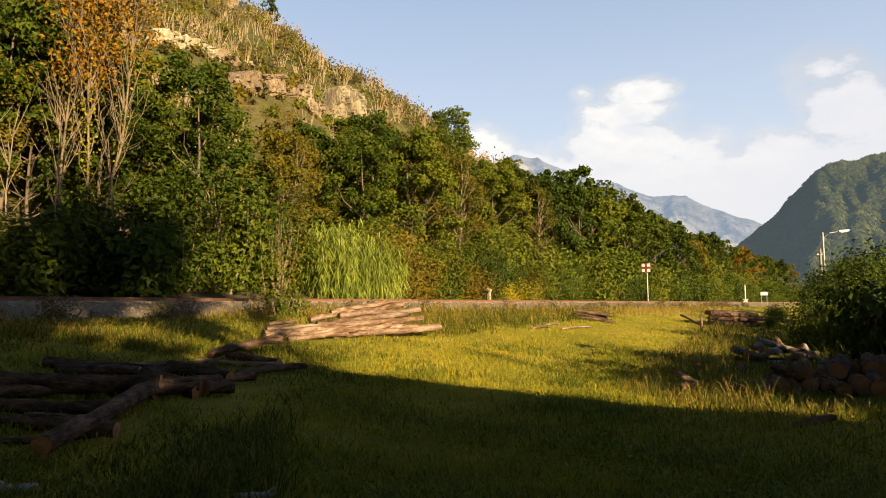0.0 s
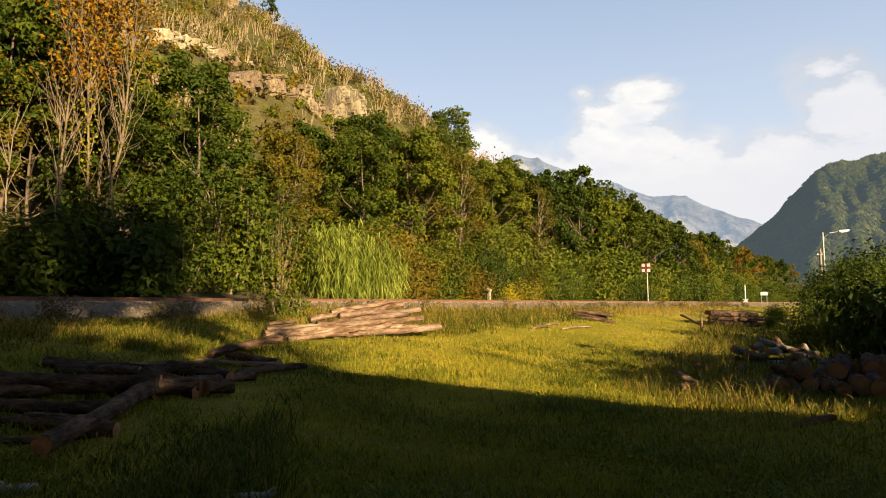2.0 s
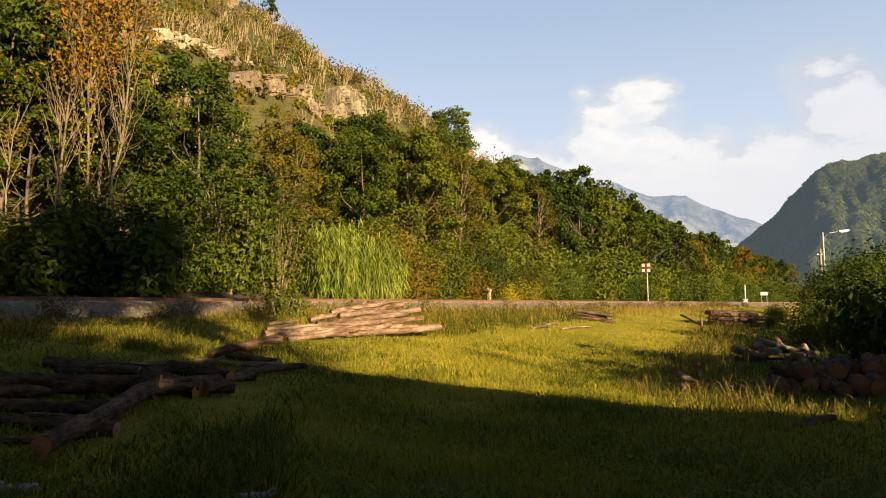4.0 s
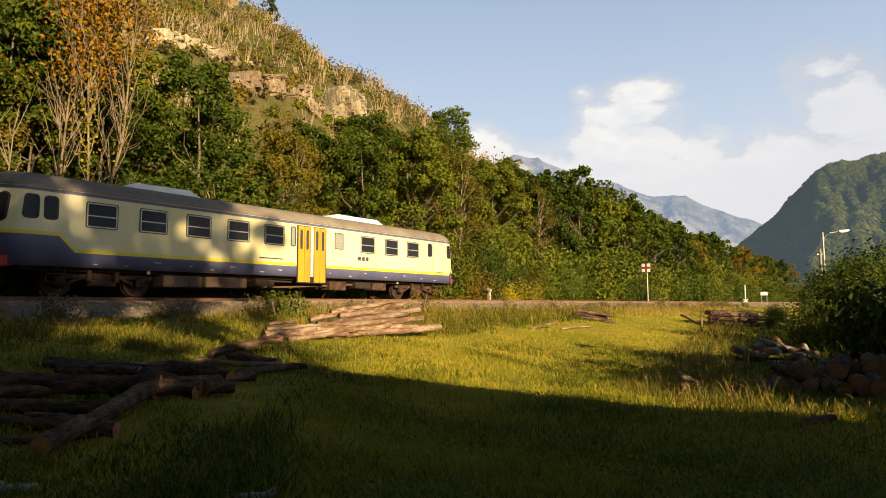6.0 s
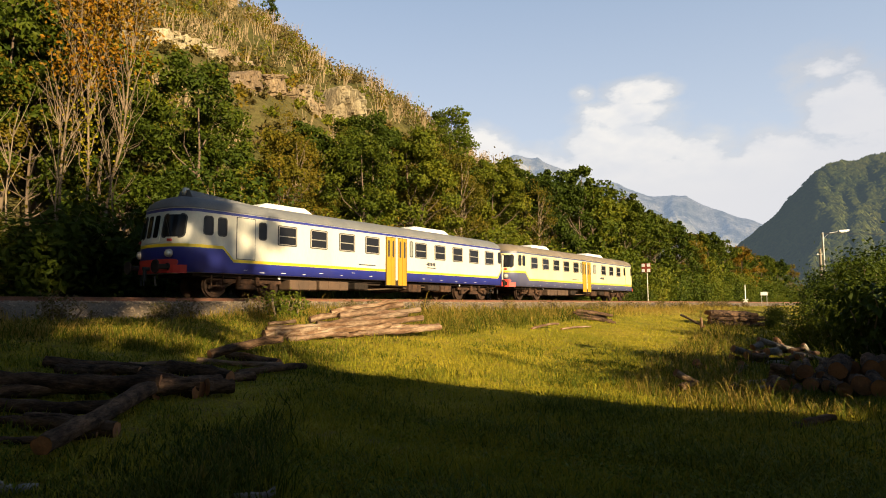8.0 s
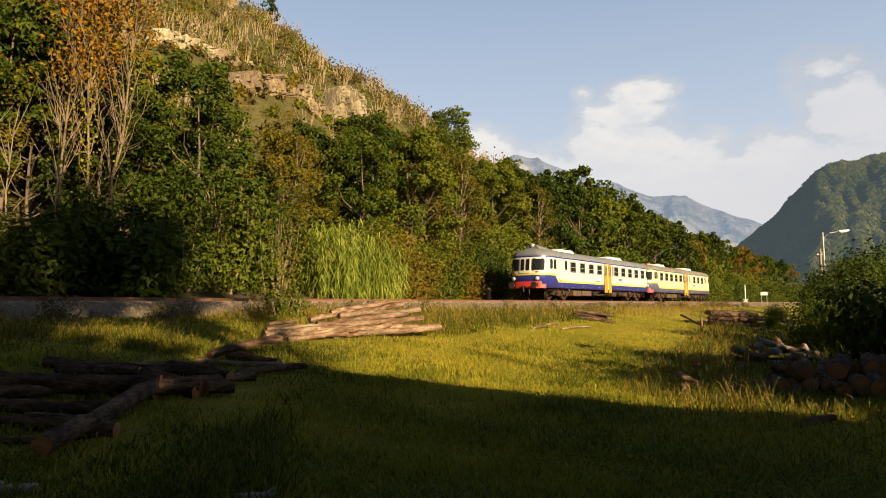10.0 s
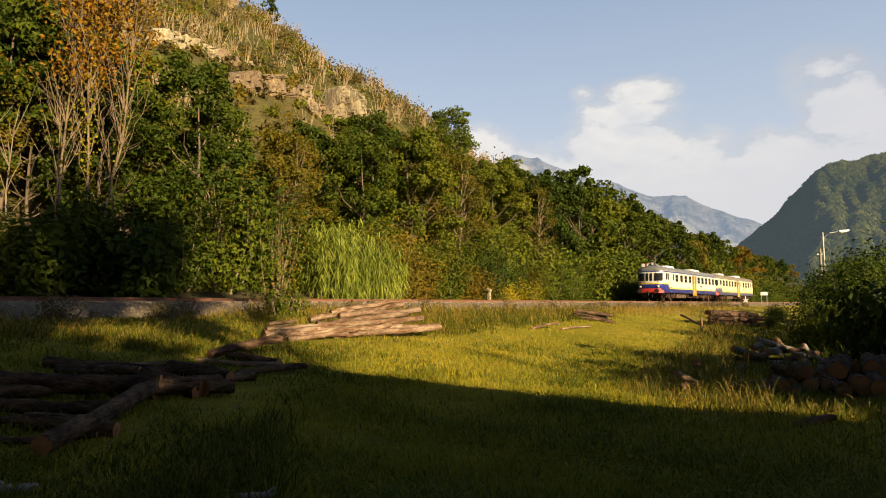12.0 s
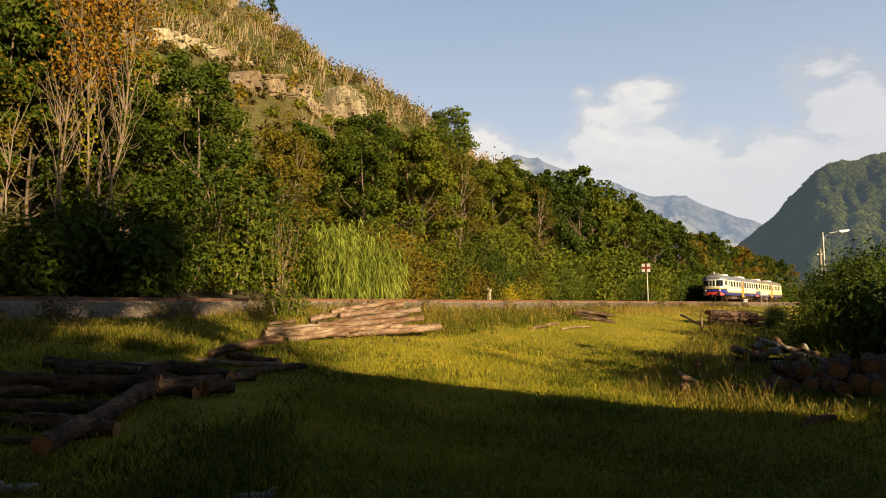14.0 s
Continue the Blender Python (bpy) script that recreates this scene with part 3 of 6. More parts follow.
def cab_end(car, sign, tail, blue):
    """Windscreens, gangway door, lamps, buffers and couplings of one end; sign 1 front, -1 rear."""
    def P(d):
        return sign * (P_NOSE + d)
    def pp(name, d0, d1, *a, **k):
        lo, hi = sorted((P(d0), P(d1)))
        return panel(name, lo, hi, *a, **k)
    # d < 0 lies towards the right-hand side
    for a, b in ((-1.36, -0.50), (0.50, 1.36)):
        w = pp("windscreen", a, b, 2.05, 2.92, M_BLACK, car, 0.004, 0.014, 0.16, hole=0.05)
        pp("pane", a + 0.04, b - 0.04, 2.09, 2.88, M_COACHGLASS, w, 0.002, 0.008, 0.13, cols=10)
        bm = bmesh.new()
        lo, hi = shell_point(P((a + b) / 2), 2.1, 0.05), shell_point(P((a + b) / 2 + 0.25), 2.7, 0.05)
        v, f = tube([lo, lo.lerp(hi, 0.5), hi], [0.012] * 3, 5)
        vs = [bm.verts.new(c) for c in v]
        for q_ in f:
            bm.faces.new([vs[i] for i in q_])
        part("wiper", bm, M_BLACK, w)
    door = pp("gangway_door", -0.42, 0.42, 1.90, 2.97, M_CREAM_B if tail else M_CREAM_A, car, 0.004, 0.03, 0.03)
    for a, b in ((-0.34, -0.06), (0.06, 0.34)):
        pp("door_pane", a, b, 2.08, 2.88, M_COACHGLASS, door, 0.03, 0.012, 0.08)
    # headlamps, low on the blue
    for d in (-0.92, 0.92):
        c = shell_point(P(d), 1.52, 0.04)
        x, y, nx, ny = outline(P(d))
        turn = Vector((nx, ny, 0)).to_track_quat("Z", "Y").to_matrix().to_4x4()
        bm = bmesh.new()
        cyl(bm, 0.15, 0.13, 0.10, Matrix.Translation(c) @ turn, 20)
        h = part("headlamp", bm, M_ALU, car, "round headlamp in a bright rim")
        bm = bmesh.new()
        bmesh.ops.create_uvsphere(bm, u_segments=16, v_segments=8, radius=0.115)
        bmesh.ops.transform(bm, matrix=Matrix.Translation(c + Vector((nx, ny, 0)) * 0.04) @ turn @ Matrix.Diagonal((1, 1, 0.4, 1)), verts=bm.verts)
        part("lens", bm, M_LENS, h, smooth=True)
        bm = bmesh.new()
        c2 = shell_point(P(d), 1.98, 0.03)
        box(bm, (0.07, 0.09, 0.18), Matrix.Translation(c2) @ turn @ pose(0, 0, 0, 0, 90, 0), 0.015)
        part("tail_lamp", bm, M_RED, car, "small red tail lamp")
    # buffer beam, red skirt
    lo, hi = sorted((P(-1.45), P(1.45)))
    panel("buffer_beam", lo, hi, 0.84, 1.12, M_RED, car, 0.01, 0.05, 0.0, "red buffer beam", cols=16)
    lo, hi = sorted((P(-1.2), P(1.2)))
    panel("red_apron", lo, hi, 1.10, 1.32, M_RED, car, 0.004, 0.02, 0.1, "red painted apron", cols=16)
    for y in (-0.87, 0.87):
        bm = bmesh.new()
        r_ = pose(sign * (HL + 0.30), y, 1.05, 0, 90 * sign, 0)
        cyl(bm, 0.09, 0.09, 0.55, r_, 14)
        cyl(bm, 0.14, 0.14, 0.10, pose(sign * (HL + 0.10), y, 1.05, 0, 90 * sign, 0), 14)
        b_ = part("buffer", bm, M_CHASSIS, car)
        bm = bmesh.new()
        cyl(bm, 0.24, 0.22, 0.05, pose(sign * (HL + 0.56), y, 1.05, 0, 90 * sign, 0), 20)
        part("buffer_head", bm, M_CHASSIS, b_)
    bm = bmesh.new()
    box(bm, (0.5, 0.10, 0.12), pose(sign * (HL + 0.25), 0, 1.0), 0.02)
    box(bm, (0.12, 0.08, 0.45), pose(sign * (HL + 0.42), 0, 0.82), 0.02)
    for y in (-0.35, 0.35, 0.55):
        v, f = tube([(sign * (HL + 0.05), y, 1.0), (sign * (HL + 0.25), y, 0.7), (sign * (HL + 0.22), y, 0.42)], [0.03, 0.03, 0.035], 6)
        vs = [bm.verts.new(c) for c in v]
        for q_ in f:
            bm.faces.new([vs[i] for i in q_])
    part("coupling", bm, M_BLACK, car)
    if tail is None:
        bm = bmesh.new()
        box(bm, (0.42, 1.1, 1.9), pose(sign * (HL + 0.33), 0, 2.1), 0.06)
        part("gangway_bellows", bm, M_BLACK, car)
        bm = bmesh.new()
        box(bm, (0.30, 0.04, 1.7), pose(sign * (HL + 0.12), -0.72, 2.0), 0.01)
        part("gangway_flap", bm, M_POSTGREY, car)
    if tail:
        bm = bmesh.new()
        cyl(bm, 0.15, 0.15, 0.16, pose(sign * (HL - 1.05), 0, 3.92, 0, 90 * sign, 0), 16)
        h = part("roof_lamp", bm, M_ALU, car, "round headlamp above the cab")
        bm = bmesh.new()
        bmesh.ops.create_uvsphere(bm, u_segments=14, v_segments=8, radius=0.13)
        bmesh.ops.transform(bm, matrix=pose(sign * (HL - 0.97), 0, 3.92) @ Matrix.Diagonal((0.4, 1, 1, 1)), verts=bm.verts)
        part("lens", bm, M_LENS, h, smooth=True)
        bm = bmesh.new()
        x0, x1 = sign * (HL - 1.0), sign * (HL - 4.6)
        tri = [[bm.verts.new(c) for c in ((x0, y * 1.2, 3.55), (x0, y * 0.6, 3.95), (x1, y * 0.4, 3.69), (x1, y, 3.55))] for y in (-0.5, 0.5)]
        bm.faces.new(tri[0])
        bm.faces.new(tri[1][::-1])
        for i in range(4):
            j = (i + 1) % 4
            bm.faces.new((tri[0][i], tri[1][i], tri[1][j], tri[0][j]))
        bmesh.ops.recalc_face_normals(bm, faces=bm.faces)
        part("lamp_fairing", bm, M_ROOF_B, car)
        bm = bmesh.new()
        box(bm, (0.5, 2.0, 0.34), pose(sign * (HL - 0.72), 0, 3.36), 0.12)
        part("roof_visor", bm, M_ROOF_B, car)


def railcar(front_layout):
    """A diesel railcar, built round its middle, rail top at z = 0, running towards +x."""
    car = new("railcar")
    a = front_layout
    cream, blue, roof = (M_CREAM_A, M_BLUE_A, M_ROOF_A) if a else (M_CREAM_B, M_BLUE_B, M_ROOF_B)
    build_body(car, cream, blue, roof, (-8.95, 10.35) if a else (-8.85, 10.05))
    if a:
        wins = [-8.2, -6.53, -4.87, -3.22, -1.55, 3.85, 5.55, 7.2]
        narrow = [(-10.2, 0.46, False), (-9.65, 0.40, False), (8.62, 0.38, True), (10.35, 0.42, False)]
        slim, door, pale, crew = -0.6, (-0.35, 1.18), 2.0, (8.9, 9.8)
        units = [(-7.2, -4.25), (2.25, 5.9)]
    else:
        wins = [-6.33, -4.63, -2.95, -1.28, 2.41, 4.07, 5.73, 7.39, 9.07]
        narrow = [(-9.93, 0.42, False), (-9.35, 0.40, False), (-7.55, 0.38, True), (10.28, 0.42, False), (10.82, 0.32, False)]
        slim, door, pale, crew = 1.62, (-0.3, 1.22), None, (-8.72, -7.92)
        units = [(-7.2, -4.2), (2.5, 6.1)]
    for side in (1, -1):
        for x in wins:
            side_window(car, x, side=side, w=0.98)
        for x, w, p in narrow:
            side_window(car, x, 2.2, 2.9, w, side, split=False, name="narrow_window", r=0.12)
        side_window(car, slim, 2.08, 2.9, 0.27, side, False, True, "narrow_window", 0.1)
        if pale:
            side_window(car, pale, 2.14, 2.86, 0.56, side, True, True, "frosted_window")
        folding_door(car, *door, side=side)
        c0, c1 = crew if side == 1 else (2 * P_NOSE - crew[1], 2 * P_NOSE - crew[0])
        d = panel("crew_door", c0, c1, 1.44, 2.96, cream, car, 0.002, 0.014, 0.03)
        panel("door_seam", c0 - 0.03, c1 + 0.03, 1.41, 2.985, M_DARKMARK, d, 0.001, 0.004, 0.03, hole=0.03)
    for u in units:
        roof_unit(car, *u)
    # underframe
    bm = bmesh.new()
    box(bm, (20.6, 2.2, 0.22), pose(0, 0, 0.86), 0.02)
    box(bm, (11.0, 0.12, 0.2), pose(0, -0.9, 0.74), 0.02)
    box(bm, (11.0, 0.12, 0.2), pose(0, 0.9, 0.74), 0.02)
    box(bm, (9.5, 1.0, 0.4), pose(0.3, 0, 0.62), 0.05)
    part("underframe", bm, M_CHASSIS, car)
    for x0, x1, z0, z1, m in ((-6.05, -4.6, 0.34, 0.74, M_TANK), (-4.45, -2.7, 0.36, 0.74, M_TANK), (-2.3, -1.4, 0.42, 0.72, M_CHASSIS), (1.6, 2.6, 0.36, 0.74, M_BOGIE), (3.2, 4.2, 0.46, 0.74, M_CHASSIS), (4.35, 5.3, 0.40, 0.74, M_BOGIE)):
        for y in (-0.95, 0.95):
            bm = bmesh.new()
            box(bm, (x1 - x0, 0.7, z1 - z0), pose((x0 + x1) / 2, y, (z0 + z1) / 2), 0.05)
            for k in range(2):
                box(bm, (0.04, 0.72, z1 - z0 + 0.02), pose(x0 + (x1 - x0) * (0.3 + 0.4 * k), y, (z0 + z1) / 2))
            part("equipment_box", bm, m, car)
    for xa, xb, z in ((-1.6, 1.5, 0.42), (0.4, 3.4, 0.5)):
        v, f = tube([(xa, -1.05, z), ((xa + xb) / 2, -1.1, z + 0.06), (xb, -1.05, z + 0.14)], [0.035] * 3, 7)
        part("pipe", bmesh.new(), M_TANK, car).data.from_pydata([tuple(c) for c in v], [], [tuple(int(i) for i in q_) for q_ in f])
    for x in (-7.95, 7.95):
        bogie(car, x)
    for x in (-9.4, 9.4):
        for z in (0.42, 0.66):
            for y in (-1.25, 1.25):
                bm = bmesh.new()
                box(bm, (0.5, 0.24, 0.03), pose(x, y, z))
                for dx in (-0.24, 0.24):
                    box(bm, (0.03, 0.03, 0.28), pose(x + dx, y, z + 0.12))
                part("step", bm, M_BOGIE, car)
    cab_end(car, 1, False if a else None, blue)
    cab_end(car, -1, None if a else True, blue)
    rs = random.Random(4 if a else 9)
    x = -8.4
    while x < 9.6:
        if not (door[0] - 0.4 < x < door[1] + 0.2):
            bars(car, [(x, x + rs.uniform(0.08, 0.26), 0.018)], rs.uniform(0.95, 1.15), M_MARK)
        x += rs.uniform(0.6, 1.5)
    bars(car, [(door[0] - 1.9, door[0] - 0.75, 0.05)], 1.52, M_DARKMARK)
    # operator's emblem, as plain slanted shapes
    e = 3.2 if a else 2.95
    for k in range(3):
        panel("emblem", e + 0.25 * k, e + 0.2 + 0.25 * k, 1.72, 1.90, M_DARKMARK, car, 0.002, 0.004, 0.03)
    panel("emblem", e - 0.15, e + 0.1, 1.78, 1.81, M_DARKMARK, car, 0.002, 0.004)
    if not a:
        bars(car, [(e, e + 0.75, 0.05)], 1.60, M_DARKMARK)
    for x in (-6.5, 6.3):
        bm = bmesh.new()
        cyl(bm, 0.06, 0.06, 0.03, pose(x, -1.15, 0.80, 90), 12)
        part("filler_cap", bm, M_MARK, car)
    return car


car_front = tagged(railcar(True), "yellowed cream and faded blue diesel railcar on the rails", "railcar", "railcars of the train")
car_rear = tagged(railcar(False), "cream white and dark blue diesel railcar on the rails", "railcar", "railcars of the train")


# metres run by the leading end, at 6.0, 7.0 ... seconds as the train slows a little
RUN_T = (6.0, 7.0, 8.0, 10.5, 11.5, 12.5, 13.2, 14.0)
RUN_S = (29.08, 43.29, 57.60, 91.39, 104.60, 117.65, 126.60, 136.84)
RUN_FIT = np.polyfit(np.array(RUN_T) - 10.0, RUN_S, 3)


def front_at(t):
    """Metres run by the leading end at t seconds; at an even pace before the train comes into view."""
    t0 = 5.5
    if t < t0:
        return float(np.polyval(RUN_FIT, t0 - 10.0)) + 14.2 * (t - t0)
    return float(np.polyval(RUN_FIT, t - 10.0))


def car_pose(t, back):
    s = front_at(t) - back
    xa, ya, _ = rail_point(s - 8)
    xb, yb, _ = rail_point(s + 8)
    return pose((xa + xb) / 2, (ya + yb) / 2, RAIL_Z, 0, 0, math.degrees(math.atan2(yb - ya, xb - xa)))


# ---- trees and shrubs ----
def unit(v):
    return v / (np.linalg.norm(v, axis=-1, keepdims=True) + 1e-9)


def leaf_cards(C, size, rs, aspect=0.55, up=0.5, out=None, droop=0.0):
    """One folded leaf-shaped card at each of the points C."""
    n = len(C)
    nrm = rs.normal(size=(n, 3))
    nrm[:, 2] += up
    if out is not None:
        nrm += out * 1.7
    nrm = unit(nrm)
    t = rs.normal(size=(n, 3))
    t[:, 2] -= droop
    t = unit(t - nrm * (t * nrm).sum(1, keepdims=True))
    b = np.cross(nrm, t)
    L = (size * rs.uniform(0.6, 1.4, n))[:, None]
    W = L * aspect * 0.5
    V = np.stack([C - t * L * 0.5, C + b * W + nrm * L * 0.10, C + t * L * 0.5 - nrm * L * 0.06, C - b * W + nrm * L * 0.10], 1)
    F = np.arange(n * 4).reshape(n, 4)
    return V.reshape(-1, 3), F


def wander(rs, a, b, n, amp):
    """A crooked line from a to b."""
    t = np.linspace(0, 1, n)[:, None]
    P = np.asarray(a) * (1 - t) + np.asarray(b) * t
    return P + np.cumsum(rs.normal(size=(n, 3)) * amp, 0) * np.sin(np.pi * np.clip(t, 0, 1))


def make_tree(name, seed, height, spread, leaf, bark, clumps=40, leaves=3600, size=0.30, low=0.18, trunk=0.16, limbs=14, shape="dome", clump=1.0):
    """A tree at the origin: tapered trunk with limbs, and a crown of leaf clumps with gaps between them."""
    rs = np.random.RandomState(seed)
    thing = new(name)
    top = np.array([rs.normal() * 0.4, rs.normal() * 0.4, height * 0.93])
    spine = wander(rs, (0, 0, -0.2), top, 9, 0.10)
    wood = [tube(spine, np.linspace(trunk, 0.02, 9), 8)]
    cl = []
    for k in range(clumps):
        h = low + (1 - low) * rs.uniform(0, 1) ** 0.85
        if shape == "dome":
            r = spread * math.sqrt(max(0.05, 1 - ((h - low - 0.32 * (1 - low)) / (0.70 * (1 - low))) ** 2)) if h > low else spread * 0.5
        elif shape == "column":
            r = spread * (0.55 + 0.45 * math.sin(math.pi * min(1, (h - low) / (1 - low)) ** 0.8))
        else:
            r = spread * (0.3 + 0.8 * (1 - h))
        a = rs.uniform(0, 2 * math.pi)
        d = r * math.sqrt(rs.uniform(0.12, 1.0)) * rs.uniform(0.8, 1.12)
        cl.append((math.cos(a) * d, math.sin(a) * d, h * height * rs.uniform(0.96, 1.03)))
    cl = np.array(cl)
    order = np.argsort(-np.hypot(cl[:, 0], cl[:, 1]))[:limbs]
    for i in order:
        c = cl[i]
        z0 = max(0.12 * height, min(c[2] * 0.72, c[2] - 0.6 * np.hypot(c[0], c[1])))
        root = spine[min(8, max(0, int(round(z0 / (height * 0.93) * 8))))]
        wood.append(tube(wander(rs, root, c, 5, 0.12), np.linspace(trunk * 0.4, 0.015, 5), 5))
    v, f = join_np(wood)
    under(new("trunk", mesh_np("trunk", v, f, (bark,), None, True)), thing)
    rad = rs.uniform(0.55, 1.15, clumps) * clump
    per = leaves // clumps
    dirs = unit(rs.normal(size=(clumps, per, 3)))
    dist = rs.uniform(0.25, 1.0, (clumps, per, 1)) ** 0.6
    pts = cl[:, None] + dirs * dist * rad[:, None, None] * np.array([1, 1, 0.75])
    v, f = leaf_cards(pts.reshape(-1, 3), size, rs, 0.6, 0.35, dirs.reshape(-1, 3))
    under(new("crown", mesh_np("crown", v, f, (leaf,))), thing)
    return thing


def make_shrub(name, seed, height, spread, leaf, leaves=2200, size=0.24, stems=7, droop=0.3):
    rs = np.random.RandomState(seed)
    thing = new(name)
    wood, tips = [], []
    for k in range(stems):
        a = rs.uniform(0, 2 * math.pi)
        d = spread * math.sqrt(rs.rand())
        tip = np.array([math.cos(a) * d, math.sin(a) * d, height * rs.uniform(0.6, 1.0) * (1 - 0.25 * d / spread)])
        P = wander(rs, (tip[0] * 0.25, tip[1] * 0.25, -0.1), tip, 6, 0.08)
        wood.append(tube(P, np.linspace(0.045, 0.008, 6), 5))
        tips.append(P)
    v, f = join_np(wood)
    under(new("branchwork", mesh_np("branchwork", v, f, (M_TWIG,))), thing)
    n = leaves
    k = rs.randint(0, stems, n)
    T = np.stack(tips)
    j = rs.randint(1, 6, n)
    C = T[k, j] + rs.normal(size=(n, 3)) * np.array([spread * 0.30, spread * 0.30, height * 0.10])
    C[:, 2] = np.abs(C[:, 2] - 0.05) + 0.05
    o = unit(C - np.array([0, 0, height * 0.4]))
    v, f = leaf_cards(C, size, rs, 0.55, 0.4, o, droop)
    under(new("foliage", mesh_np("foliage", v, f, (leaf,))), thing)
    return thing


KINDS = {}


def kinds():
    K = KINDS
    # fuller, finer crowns for the near wood; plainer ones farther along
    K["green"] = [make_tree("broadleaf_tree", 11 + i, 13.0, 3.6, M_LEAF_GREEN, M_BARK, 64, 9600, 0.27) for i in range(2)]
    K["dark"] = [make_tree("broadleaf_tree", 31 + i, 13.5, 3.9, M_LEAF_DARK, M_BARK, 64, 9800, 0.27) for i in range(2)]
    K["olive"] = [make_tree("broadleaf_tree", 51 + i, 12.0, 3.2, M_LEAF_OLIVE, M_BARK, 54, 7600, 0.25) for i in range(2)]
    K["thin"] = [make_tree("half_bare_tree", 71 + i, 13.0, 2.7, M_LEAF_OLIVE, M_TWIG, 44, 2400, 0.20, 0.3, 0.10, 34) for i in range(2)]
    K["green_far"] = [make_tree("broadleaf_tree", 15 + i, 13.0, 3.7, M_LEAF_GREEN, M_BARK, 52, 4600, 0.40) for i in range(2)]
    K["dark_far"] = [make_tree("broadleaf_tree", 35 + i, 13.5, 3.9, M_LEAF_DARK, M_BARK, 54, 4700, 0.40) for i in range(2)]
    K["olive_far"] = [make_tree("broadleaf_tree", 55 + i, 12.0, 3.3, M_LEAF_OLIVE, M_BARK, 46, 3600, 0.36) for i in range(2)]
    K["thin_far"] = K["thin"]
    K["shade"] = [make_tree("broadleaf_tree", 95, 13.0, 3.9, M_LEAF_DARK, M_BARK, 60, 4200, 0.62)]
    K["high"] = [make_tree("tall_tree", 97, 26.0, 4.3, M_LEAF_DARK, M_BARK, 46, 1250, 0.8, 0.62, 0.3, 14, "dome", 1.3)]
    K["shade_shrub"] = [make_shrub("shrub", 141, 3.6, 1.7, M_LEAF_DARK, 2400, 0.36)]
    K["poplar"] = [make_tree("poplar_tree", 91, 16.0, 3.1, M_LEAF_BRIGHT, M_BARK, 90, 9900, 0.30, 0.15, 0.2, 14, "column")]
    K["shrub"] = [make_shrub("shrub", 111 + i, 3.6, 1.7, (M_LEAF_GREEN, M_LEAF_DARK, M_LEAF_OLIVE, M_LEAF_GREEN)[i], 3900, 0.175, 9) for i in range(4)]
    K["shrub_far"] = [make_shrub("shrub", 121 + i, 3.6, 1.7, (M_LEAF_GREEN, M_LEAF_DARK, M_LEAF_GREEN)[i], 2000, 0.27) for i in range(3)]
    K["rust"] = [make_shrub("shrub", 131, 2.6, 1.3, M_LEAF_YELLOW, 1900, 0.17)]


LABELS = {"green": "leafy green broadleaf tree beside the railway", "dark": "dense dark green broadleaf tree on the slope", "olive": "olive brown autumn tree turning colour",
          "thin": "half bare autumn tree with thin branches", "poplar": "tall bright green poplar above the wood", "shrub": "dense green shrub along the railway",
          "rust": "yellow autumn shrub beside the railway"}
for k_ in ("green", "dark", "olive", "thin", "shrub"):
    LABELS[k_ + "_far"] = LABELS[k_]
LABELS["shade"] = "tall broadleaf tree shading the meadow"
LABELS["high"] = "unseen very tall tree with a high crown, added for shade"
LABELS["shade_shrub"] = "tall dense green shrub shading the meadow"
CATS = {"shade_shrub": "shrub", "shrub": "shrub", "shrub_far": "shrub", "rust": "shrub"}
USED = set()


def plant(kind, i, x, y, scale=1.0, turn=0.0, tall=1.0, label=""):
    """Set one plant of a kind on the ground; the first use takes the original, later ones copies."""
    src = KINDS[kind][i % len(KINDS[kind])]
    m = pose(x, y, float(land(x, y)) - 0.08, 0, 0, turn)
    if src.name in USED:
        ob = copy_thing(src, m)
    else:
        USED.add(src.name)
        ob = src
        ob.matrix_basis = m
    ob.scale = (scale, scale, scale * tall)
    tagged(ob, label or LABELS[kind], CATS.get(kind, "tree"), "shrubs along the railway" if CATS.get(kind) else "trees of the wood")
    return ob


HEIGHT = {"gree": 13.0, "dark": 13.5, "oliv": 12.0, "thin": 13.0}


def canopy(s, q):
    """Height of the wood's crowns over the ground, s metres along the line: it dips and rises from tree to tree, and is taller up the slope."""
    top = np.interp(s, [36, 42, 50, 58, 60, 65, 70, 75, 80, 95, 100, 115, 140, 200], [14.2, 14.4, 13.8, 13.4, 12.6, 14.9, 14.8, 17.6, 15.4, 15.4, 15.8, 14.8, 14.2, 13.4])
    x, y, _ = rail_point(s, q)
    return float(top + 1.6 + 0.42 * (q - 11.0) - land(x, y))


